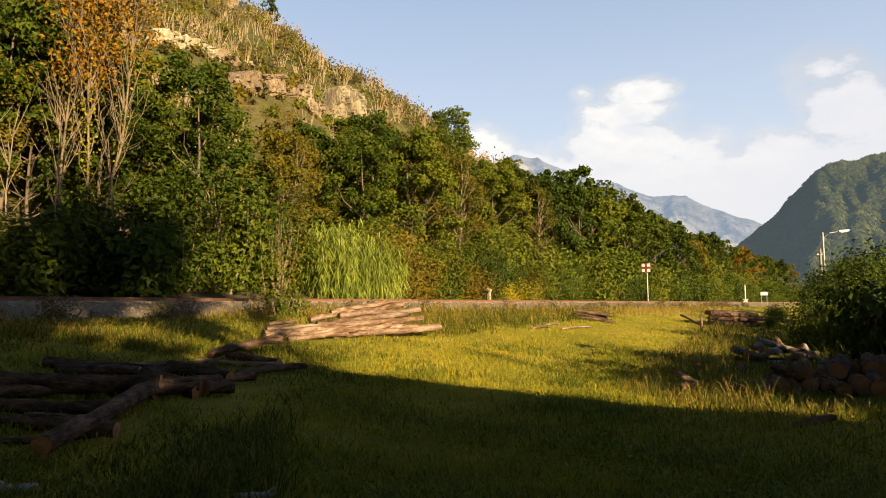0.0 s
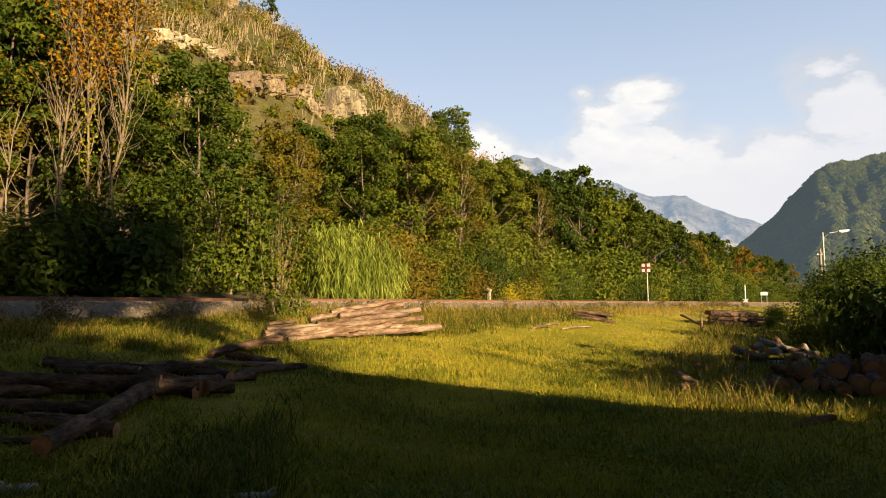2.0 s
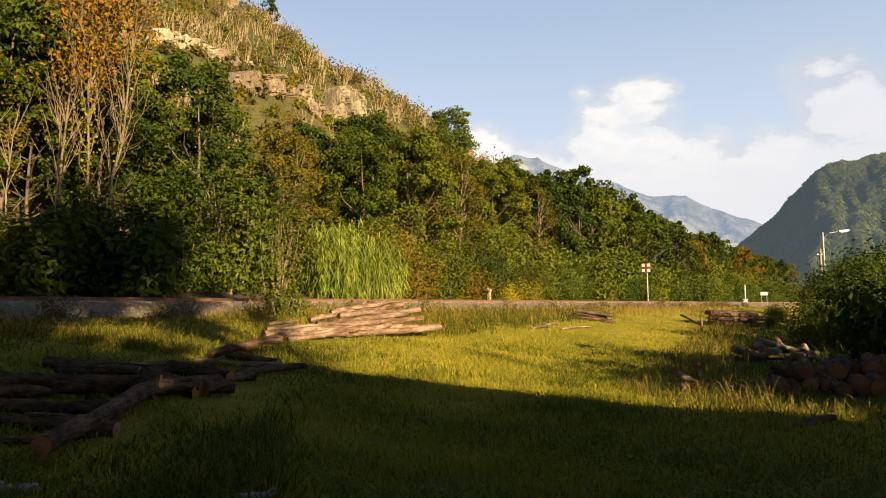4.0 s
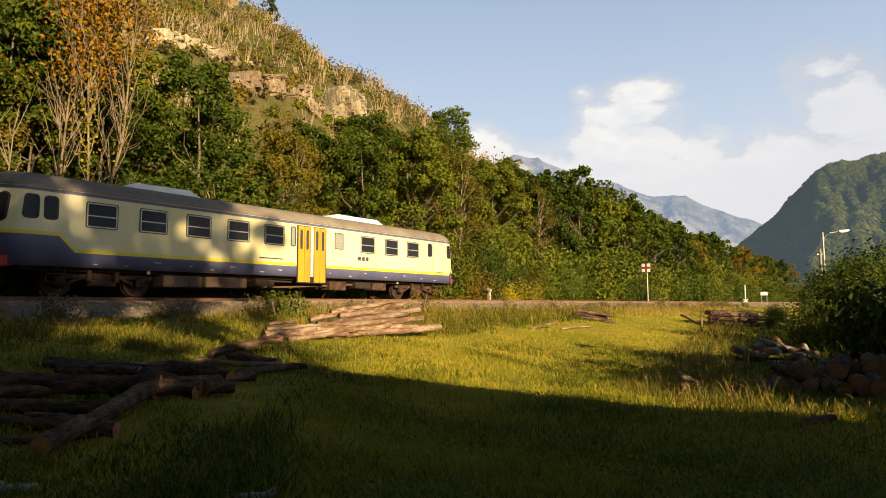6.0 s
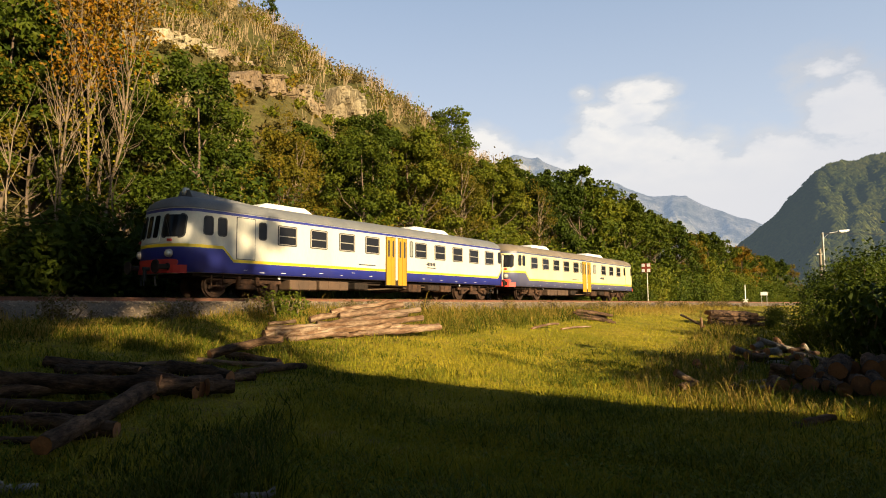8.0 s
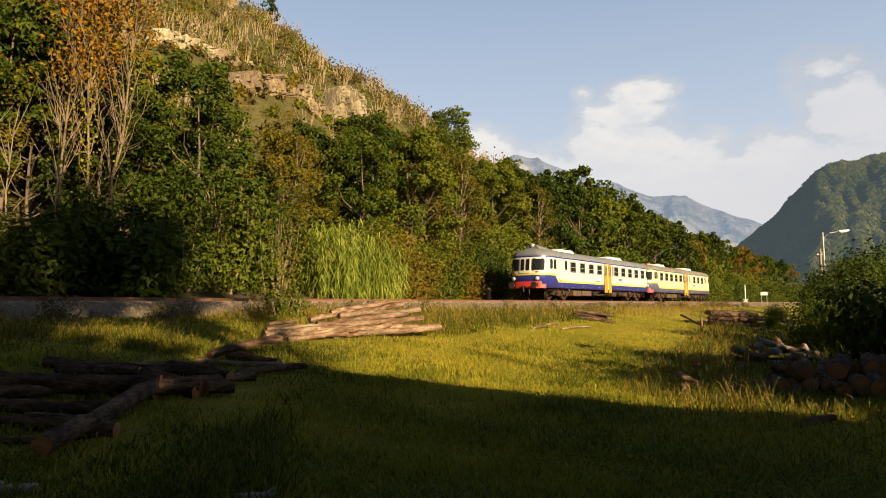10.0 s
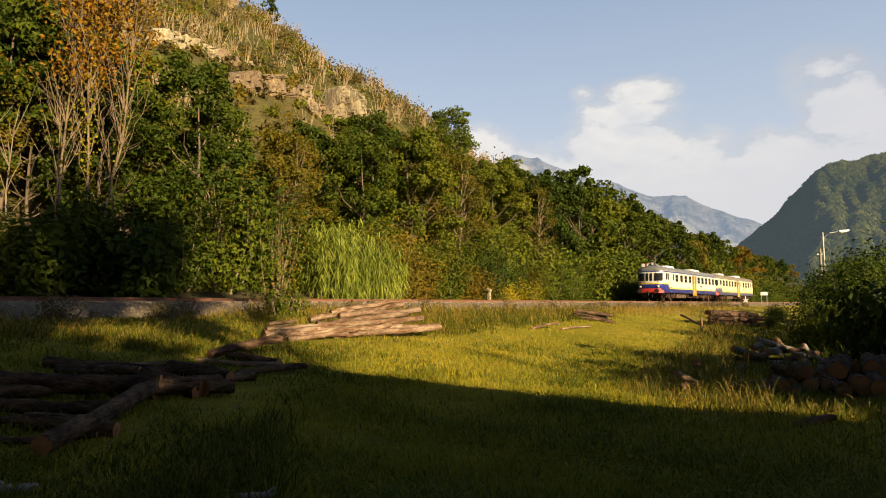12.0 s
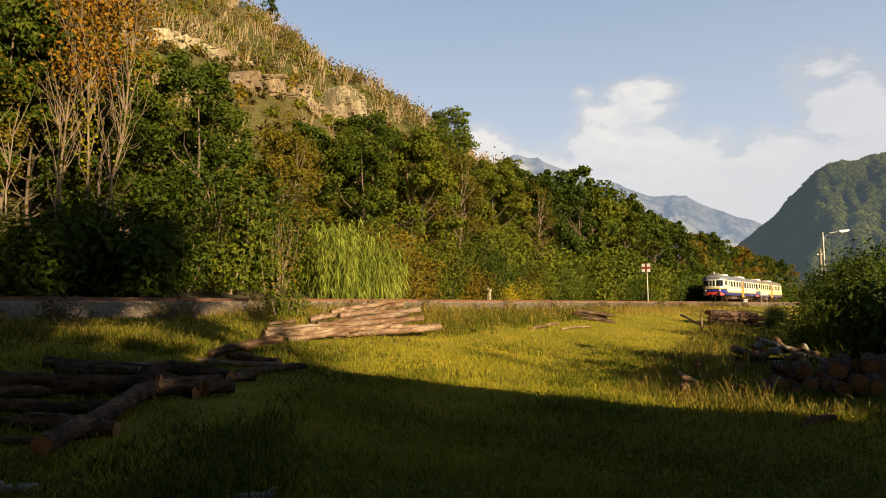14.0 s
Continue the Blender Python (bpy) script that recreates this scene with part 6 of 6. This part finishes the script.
    for i in range(22):
        k += 1
        row, col = divmod(i, 11)
        x, y = 6.5 + col * 0.27 + rs.uniform(-0.1, 0.1), 12.3 + rs.uniform(-0.3, 0.3)
        r = rs.uniform(0.06, 0.12)
        a = radians(rs.uniform(30, 105))
        L = rs.uniform(0.7, 1.2)
        z = 0.10 + row * 0.20
        log((x, y, z), (x + L * math.cos(a), y + L * math.sin(a), max(0.08, z + rs.uniform(-0.1, 0.14))), r, M_LOGBARK, k, group="stack of firewood", label="short thick log in a firewood stack")
    # odd pieces in the grass
    for a, b, r, bark, lab in (((5.93, 15.2, 0.22), (6.18, 15.35, -0.0), 0.087, M_LOGBARK, "dark forked log in the grass"),
                               ((4.5, 12.6, 0.27), (4.98, 12.75, 0.06), 0.067, M_PEELED, "reddish rotten stump lying in grass"),
                               ((4.36, 11.9, -0.04), (4.63, 12.05, 0.12), 0.074, M_PEELED, "reddish rotten stump lying in grass"),
                               ((5.17, 11.7, -0.04), (5.35, 11.85, 0.12), 0.072, M_PEELED, "weathered upright stump in the grass"),
                               ((4.52, 8.4, -0.03), (4.86, 8.55, -0.02), 0.048, M_LOGBARK, "dark broken branch in the grass"),
                               ((4.72, 8.5, -0.02), (5.21, 8.65, 0.05), 0.056, M_PEELED, "reddish broken log end in the grass"),
                               ((5.91, 12.6, 0.1), (6.74, 12.75, 0.11), 0.039, M_PALELOG, "thin pale pole across the firewood"),
                               ((5.81, 12.0, 0.02), (6.26, 12.15, 0.1), 0.048, M_PALELOG, "thin pale pole across the firewood"),
                               ((6.5, 14.3, 0.08), (7.6, 16.4, 0.1), 0.08, M_LOGBARK, "dark branch leading to the heap"),
                               ((-3.72, 5.30, 0.05), (-3.34, 5.42, 0.05), 0.06, M_PALELOG, "pale split piece of wood"),
                               ((-1.70, 5.28, 0.04), (-1.40, 5.44, 0.05), 0.05, M_PALELOG, "pale split piece of wood"),
                               ((12.6, 34.0, 0.55), (12.9, 31.8, 0.2), 0.06, M_LOGGREY, "leaning grey pole in the grass"),
                               ((12.6, 31.5, 0.0), (12.6, 31.55, 0.6), 0.07, M_LOGGREY, "short upright stake in the grass"),
                               ((3.3, 24.0, 0.03), (4.6, 25.6, 0.22), 0.05, M_LOGGREY, "thin bare branch on the meadow"),
                               ((4.6, 25.2, 0.04), (6.3, 27.6, 0.06), 0.04, M_LOGGREY, "thin bare branch on the meadow"),
                               ((-11.6, 20.8, 0.12), (-8.9, 21.6, 0.12), 0.10, M_PALELOG, "pale trunk lying along the ballast")):
        k += 1
        log((a[0], a[1], max(a[2], r * 0.6)), (b[0], b[1], max(b[2], r * 0.6)), r, bark, k, 0.8, label=lab, group="odd logs", ends=M_CUT)


timber()


# ---- grass ----
def x_left(y):
    return np.interp(y, [4, 7, 9, 12.5, 15, 18, 26, 35], [-1.0, -1.6, -2.1, -2.0, -1.4, -0.2, 4.2, 10])


def x_right(y):
    return np.interp(y, [4, 7.5, 9.5, 11.5, 17, 25, 40], [7.0, 5.4, 3.9, 3.1, 5.4, 9.2, 17])


def blades(name, label, n, rmin, rmax, h0, h1, width, mat, keep, seed, bend=0.5, spread=38, tuft=0, head=0.0):
    """Grass blades, thinning with distance; with tuft: in tufts of about that many, arching outwards; head: breadth of the seed heads."""
    rs = np.random.RandomState(seed)
    c = n * 3 // max(1, tuft)
    r = rmin * (rmax / rmin) ** (rs.rand(c) ** 0.9)
    a = np.radians(rs.uniform(-spread, spread, c))
    x, y, size, out = r * np.sin(a), r * np.cos(a), np.ones(c), rs.uniform(0, 2 * np.pi, c)
    if tuft:
        size = rs.uniform(0.45, 1.25, c)
        x, y, size = (np.repeat(v, tuft) for v in (x, y, size))
        out = rs.uniform(0, 2 * np.pi, len(x))
        d = np.abs(rs.normal(0, 0.10, len(x))) * (1 + 0.03 * np.hypot(x, y))
        x, y = x + np.cos(out) * d, y + np.sin(out) * d
    k = keep(x, y, rs)
    x, y, size, out = x[k][:n], y[k][:n], size[k][:n], out[k][:n]
    r = np.hypot(x, y)
    m = len(x)
    z = land(x, y)
    broad = 0.6 + 0.8 * (0.5 + 0.5 * np.sin(x * 2.1 + np.sin(y * 1.7) * 2) * np.sin(y * 2.6 + 1))
    h = (h0 + (h1 - h0) * rs.rand(m) ** 1.4) * broad * size * rs.uniform(0.6, 1.25, m)
    h *= 1 - 0.78 * smooth01(-x, 1.5, 2.8) * (1 - smooth01(y, 11.5, 14.0)) * (h0 > 0.1)
    h *= 1 - 0.68 * smooth01(-x, -1.0, 0.5) * smooth01(y, 13.0, 14.5) * (1 - smooth01(y, 18, 21)) * (h0 > 0.1)
    h *= 1 - 0.3 * smooth01(x, 2.5, 4.0) * (y < 14) * (h0 > 0.1)
    t = out + rs.normal(0, 0.7, m)
    d = np.stack([np.cos(t), np.sin(t), np.zeros(m)], -1)
    g = t + rs.uniform(-0.6, 0.6, m)
    w = np.stack([-np.sin(g), np.cos(g), np.zeros(m)], -1) * (width * (1 + r * 0.045))[:, None] * rs.uniform(0.6, 1.4, (m, 1))
    B = np.stack([x, y, z - 0.01], -1)
    lean = (rs.uniform(0.15, 1.0, m) * bend * h)[:, None]
    up = np.array([0, 0, 1.0]) * h[:, None]
    o = np.arange(m)[:, None]
    if tuft:
        sag = rs.uniform(0.72, 1.0, (m, 1))
        P1, P2, P3 = B + d * lean * 0.18 + up * 0.45, B + d * lean * 0.55 + up * 0.8 * (0.5 + 0.5 * sag), B + d * lean * 1.1 + up * sag
        hw = 0.7 + head
        V = np.stack([B - w, B + w, P1 + w * 0.9, P1 - w * 0.9, P2 + w * hw, P2 - w * hw, P3], 1)
        F = np.concatenate([7 * o + np.array([q]) for q in ([0, 1, 2], [0, 2, 3], [3, 2, 4], [3, 4, 5], [5, 4, 6])])
    else:
        M = B + d * lean * 0.3 + up * 0.6
        V = np.stack([B - w, B + w, M + w * 0.8, M - w * 0.8, B + d * lean + up], 1)
        F = np.concatenate([5 * o + np.array([q]) for q in ([0, 1, 2], [0, 2, 3], [3, 2, 4])])
    tagged(new(name, mesh_np(name, V.reshape(-1, 3), F, (mat,))), label, "grass", kind="stuff")


M_WEED = leaf_mat("weed_leaf", [(0.1, (0.040, 0.070, 0.006)), (0.5, (0.10, 0.135, 0.010)), (0.95, (0.22, 0.20, 0.018))], 0.5)
M_TUFT = leaf_mat("tuft_blade", [(0.1, (0.040, 0.066, 0.005)), (0.45, (0.105, 0.125, 0.010)), (0.75, (0.25, 0.215, 0.020)), (1.0, (0.50, 0.38, 0.08))], 0.4, 0.3, 0.7)


M_VERGE = leaf_mat("verge_blade", [(0.1, (0.075, 0.074, 0.008)), (0.45, (0.19, 0.145, 0.018)), (0.75, (0.33, 0.225, 0.038)), (1.0, (0.46, 0.31, 0.07))], 0.2, 0.3, 0.7)


def meadow():
    def line_ok(x, y):
        s, q = sq_of(x, y)
        return (q < -3.4)
    def mown(x, y, rs):
        return line_ok(x, y) & (rs.rand(len(x)) < 0.95 - 0.6 * smooth01(x_left(y) - x, 0.0, 0.8))
    def tall(x, y, rs):
        s, q = sq_of(x, y)
        left = smooth01(x_left(y) - x, -0.2, 1.0)
        right = smooth01(x - x_right(y), -0.1, 0.8) * (y > 8.2)
        back = 0.07 * smooth01(q, -9.5, -7.5)
        left = left * (1 - 0.25 * smooth01(q, -8.5, -6.5))
        right = right * 0.38
        p = np.maximum(np.maximum(left, right), back)
        p = p * (1 - 0.93 * ((x > -7.5) & (x < -2.3 - 1.0 * (y < 7.6)) & (y > 5.6) & (y < 12.2))) * (1 - 0.8 * ((x > -5.0) & (x < 0.4) & (y > 13.6) & (y < 19.5)))
        return line_ok(x, y) & (rs.rand(len(x)) < p)
    def straw(x, y, rs):
        s, q = sq_of(x, y)
        back = smooth01(q, -9.5, -7.0)
        right = smooth01(x - x_right(y), -0.2, 0.5) * (1 - smooth01(x - x_right(y), 1.6, 2.8)) * (y > 9)
        left = 0.25 * smooth01(x_left(y) - x, 0, 1.0) * (1 - 0.9 * ((x > -7.5) & (x < -2.3) & (y > 5.6) & (y < 12.2)))
        return line_ok(x, y) & (rs.rand(len(x)) < np.maximum(np.maximum(back, 0.35 * right), left))
    blades("short_grass", "short trodden meadow grass", 230000, 4.3, 45, 0.02, 0.115, 0.0036, M_GRASS, mown, 1, 1.1)
    blades("tall_grass", "tall unmown green grass in tufts", 70000, 4.6, 45, 0.12, 0.50, 0.0046, M_TALL, tall, 2, 1.2, 38, 16)
    def verge(x, y, rs):
        s, q = sq_of(x, y)
        return (q > -5.6) & (q < -3.2) & (s < 120) & (rs.rand(len(x)) < 0.9)
    blades("verge_grass", "rank grass along the foot of the ballast", 22000, 20, 110, 0.22, 0.62, 0.0042, M_VERGE, verge, 8, 1.0, 38, 10, 0.3)
    def tufts(x, y, rs):
        p = 0.5 + 0.5 * np.sin(x * 1.1 + np.sin(y * 0.8) * 2.2) * np.sin(y * 0.9 + 0.5 * x + 1)
        return line_ok(x, y) & (rs.rand(len(x)) < p ** 2) & (y < 22)
    blades("grass_tufts", "low leafy tufts in the meadow turf", 42000, 4.2, 20, 0.06, 0.20, 0.0045, M_TUFT, tufts, 6, 1.6, 38, 12)
    rs = np.random.RandomState(17)
    n = 34000
    r = 4.3 * (22 / 4.3) ** rs.rand(n)
    a = np.radians(rs.uniform(-38, 38, n))
    x, y = r * np.sin(a), r * np.cos(a)
    k = np.sin(x * 1.3 + np.sin(y * 0.9) * 2) * np.sin(y * 1.1 + 0.6 * x) + rs.normal(size=n) * 0.35 > 0.05
    x, y = x[k], y[k]
    C = np.stack([x, y, land(x, y) + rs.uniform(0.015, 0.10, len(x))], -1)
    v, f = leaf_cards(C, 0.042, rs, 0.75, 1.6)
    tagged(new("meadow_weeds", mesh_np("meadow_weeds", v, f, (M_WEED,))), "low clover and broad-leaved weeds in the turf", "weeds", kind="stuff")
    blades("dry_grass", "tall dry yellow grass stalks with seed heads", 90000, 5.5, 75, 0.15, 0.55, 0.0022, M_STRAW, straw, 3, 0.8, 38, 9, 0.5)


meadow()


# ---- railway and roadside furniture ----
M_POST = paint("white_post_paint", (0.62, 0.58, 0.50), (0.52, 0.48, 0.40), 0.6)
M_SIGNW = paint("white_sign", (0.80, 0.80, 0.78), (0.74, 0.74, 0.72), 0.5)
M_SIGNR = paint("dark_red_sign", (0.28, 0.05, 0.03), (0.20, 0.04, 0.025), 0.5)
M_GALV = surf("galvanised_steel", (0.34, 0.34, 0.33), (0.28, 0.28, 0.27), 4, 0.5, 0.1, metal=0.5)
M_CONC = surf("concrete_post", (0.30, 0.25, 0.19), (0.22, 0.18, 0.14), 4, 0.9, 0.4)


def at_line(name, s, q):
    x, y, a = rail_point(s, q)
    ob = new(name)
    ob.matrix_basis = pose(x, y, float(land(x, y)), 0, 0, 90 - math.degrees(a))
    return ob


def furniture():
    sg = at_line("railway_sign", 73.3, 2.6)
    sg.location.z = 1.5
    bm = bmesh.new()
    cyl(bm, 0.05, 0.05, 4.2, pose(0, 0, 2.1), 10)
    part("post", bm, M_POST, sg)
    bm = bmesh.new()
    box(bm, (0.03, 1.04, 1.04), pose(-0.07, 0.1, 4.30), 0.01)
    part("board", bm, M_SIGNR, sg, "dark red board")
    for i in (0, 1):
        for j in (0, 1):
            bm = bmesh.new()
            box(bm, (0.02, 0.36, 0.36), pose(-0.10, -0.20 + 0.60 * i, 4.0 + 0.60 * j), 0.006)
            part("plate", bm, M_SIGNW, sg, "cream reflecting plate")
    tagged(sg, "dark red board with cream plates on a slim post", "railway sign")
    mp_ = at_line("marker_post", 41.1, 3.9)
    bm = bmesh.new()
    box(bm, (0.22, 0.26, 1.3), pose(0, 0, 0.62), 0.04)
    part("shaft", bm, M_CONC, mp_)
    bm = bmesh.new()
    box(bm, (0.26, 0.42, 0.25), pose(0, 0, 1.38, 12), 0.06)
    part("head", bm, M_CONC, mp_)
    tagged(mp_, "short weathered concrete marker beside the rails", "marker post")
    cr = new("crossing_sign")
    x, y = 46.0, 97.5
    cr.matrix_basis = pose(x, y, 1.2, 0, 0, -25)
    bm = bmesh.new()
    cyl(bm, 0.07, 0.07, 3.3, pose(0, 0, 1.65), 10)
    part("post", bm, M_SIGNW, cr)
    for tilt in (35, -35):
        bm = bmesh.new()
        box(bm, (0.8, 0.05, 0.14), pose(0, -0.09 - 0.02 * (tilt > 0), 0.9, 0, tilt), 0.01)
        part("arm", bm, M_SIGNW, cr)
    tagged(cr, "white crossing marker post by the line", "crossing sign")
    bd = new("notice_board")
    bd.matrix_basis = pose(48.6, 97.0, 1.2, 0, 0, -25)
    bm = bmesh.new()
    box(bm, (0.95, 0.05, 0.5), pose(0, 0, 1.95), 0.01)
    part("board", bm, M_SIGNW, bd)
    for dx in (-0.35, 0.35):
        bm = bmesh.new()
        cyl(bm, 0.04, 0.04, 2.0, pose(dx, 0.05, 1.0), 8)
        part("leg", bm, M_GALV, bd)
    tagged(bd, "small white notice board on two legs", "sign")
    # street lamp
    sl = new("street_lamp")
    sl.matrix_basis = pose(27.2, 45.5, float(land(27.2, 45.5)) - 0.05)
    bm = bmesh.new()
    cyl(bm, 0.09, 0.06, 6.7, pose(0, 0, 3.35), 12)
    part("pole", bm, M_GALV, sl)
    v, f = tube([(0, 0, 5.6), (0.08, 0, 6.3), (0.5, 0, 6.65), (1.2, 0, 6.75)], [0.035] * 4, 8)
    under(new("arm", mesh_np("arm", v, f, (M_GALV,))), sl)
    bm = bmesh.new()
    box(bm, (0.75, 0.28, 0.14), pose(1.5, 0, 6.8, 0, -4), 0.05)
    hd = part("lamp_head", bm, M_SIGNW, sl)
    bm = bmesh.new()
    box(bm, (0.5, 0.2, 0.05), pose(1.5, 0, 6.71, 0, -4), 0.02)
    part("lens", bm, M_LENS, hd)
    tagged(sl, "grey steel street lamp with a curved arm", "street lamp")
    up = new("utility_pole")
    up.matrix_basis = pose(27.6, 46.6, float(land(27.6, 46.6)) - 0.05)
    bm = bmesh.new()
    cyl(bm, 0.12, 0.08, 5.6, pose(0, 0, 2.8), 12)
    part("pole", bm, M_CONC, up)
    bm = bmesh.new()
    box(bm, (0.5, 0.06, 0.06), pose(0, 0, 5.2))
    part("bracket", bm, M_GALV, up)
    tagged(up, "weathered utility pole beside the street lamp", "utility pole")
    # unseen pole added to cast the thin shadow line across the meadow
    up = new("telephone_pole")
    up.matrix_basis = pose(13.7, -0.8, float(land(13.7, -0.8)) - 0.05)
    bm = bmesh.new()
    cyl(bm, 0.13, 0.09, 7.7, pose(0, 0, 3.85), 12)
    part("pole", bm, M_BARK, up)
    bm = bmesh.new()
    box(bm, (0.9, 0.08, 0.1), pose(0, 0, 7.2), 0.01)
    part("crossarm", bm, M_BARK, up)
    tagged(up, "unseen wooden telephone pole casting a thin shadow on the meadow", "telephone pole")
    v, f = tube([(27.2, 45.5, 6.6), (32, 45.2, 6.48), (38, 44.8, 6.5), (48, 44, 6.9)], [0.02] * 4, 5)
    tagged(new("cable", mesh_np("cable", v, f, (M_BLACK,))), "thin overhead cable running from the street lamp", "cable")


furniture()


# ---- a fly crossing before the lens ----
def make_fly():
    fly = new("fly")
    bm = bmesh.new()
    bmesh.ops.create_uvsphere(bm, u_segments=10, v_segments=6, radius=0.5)
    bmesh.ops.transform(bm, matrix=Matrix.Diagonal((0.010, 0.005, 0.005, 1)), verts=bm.verts)
    part("body", bm, M_BLACK, fly, smooth=True)
    for sgn in (-1, 1):
        bm = bmesh.new()
        vs = [bm.verts.new(c) for c in ((0.001, sgn * 0.002, 0.002), (0.004, sgn * 0.009, 0.005), (-0.003, sgn * 0.011, 0.005), (-0.004, sgn * 0.004, 0.002))]
        lo = [bm.verts.new(v.co - Vector((0, 0, 0.0004))) for v in vs]
        bm.faces.new(vs)
        bm.faces.new(lo[::-1])
        for i in range(4):
            bm.faces.new((vs[i], lo[i], lo[(i + 1) % 4], vs[(i + 1) % 4]))
        part("wing", bm, M_BLACK, fly)
    return tagged(fly, "small dark fly in flight over the meadow", "fly")


fly = make_fly()
fly_two = make_fly()
FLIGHT = [(2.6, 0.97, 3.14, 1.93), (2.8, 0.457, 2.794, 2.227), (2.9, 0.2, 2.589, 2.339), (3.0, -0.025, 2.464, 2.43), (3.1, -0.257, 2.29, 2.57), (3.2, -0.454, 2.085, 2.70), (3.4, -0.86, 1.73, 3.0)]


# ---- sleepers under the rails ----
def sleepers():
    bm = bmesh.new()
    box(bm, (0.24, 2.5, 0.14), None, 0.015)
    bed = tagged(new("sleeper_row"), "weathered wooden sleepers bedded in the ballast", "sleepers", kind="structure")
    me = None
    for k in range(300):
        x, y, a = rail_point(-12 + k * 0.62)
        if me is None:
            ob = part("sleeper", bm, M_SLEEPER, bed)
            me = ob.data
        else:
            ob = under(new("sleeper", me), bed)
        ob.matrix_basis = pose(x, y, 1.723, 0, 0, 90 - math.degrees(a))


sleepers()


# ---- motion of things ----
def motions():
    steps = [k * 0.5 for k in range(29)]
    walk(car_front, [(t, car_pose(t, 11.0)) for t in steps])
    walk(car_rear, [(t, car_pose(t, 34.0)) for t in steps])
    # wheels roll with the distance run
    for ob, x in AXLES:
        rows = []
        k = 0
        while k <= 14 * FPS:
            t = k / FPS
            rows.append((t, pose(x, 0, 0.47, 0, math.degrees(front_at(t) / 0.47) % 360, 0)))
            k += 1
        walk(ob, rows)
    rest = pose(2.6, 6.4, 0.10)
    walk(fly, [(0.0, rest), (2.2, rest)] + [(t, pose(x, y, z, 0, -30, 120)) for t, x, y, z in FLIGHT] + [(4.2, pose(-6.0, 1.5, 5.5)), (14.0, pose(-6.2, 1.5, 5.5))])
    rest = pose(3.2, 6.6, 0.10)
    walk(fly_two, [(0.0, rest), (6.6, rest)] + [(t, pose(x, 4.0, z, 0, -30, 150)) for t, x, z in ((6.9, 1.58, 2.22), (7.0, 1.34, 2.44), (7.1, 1.11, 2.65), (7.2, 0.91, 2.90), (7.3, 0.70, 3.15))] + [(7.8, pose(-2.0, 4.0, 5.5)), (14.0, pose(-2.2, 4.0, 5.5))])


motions()
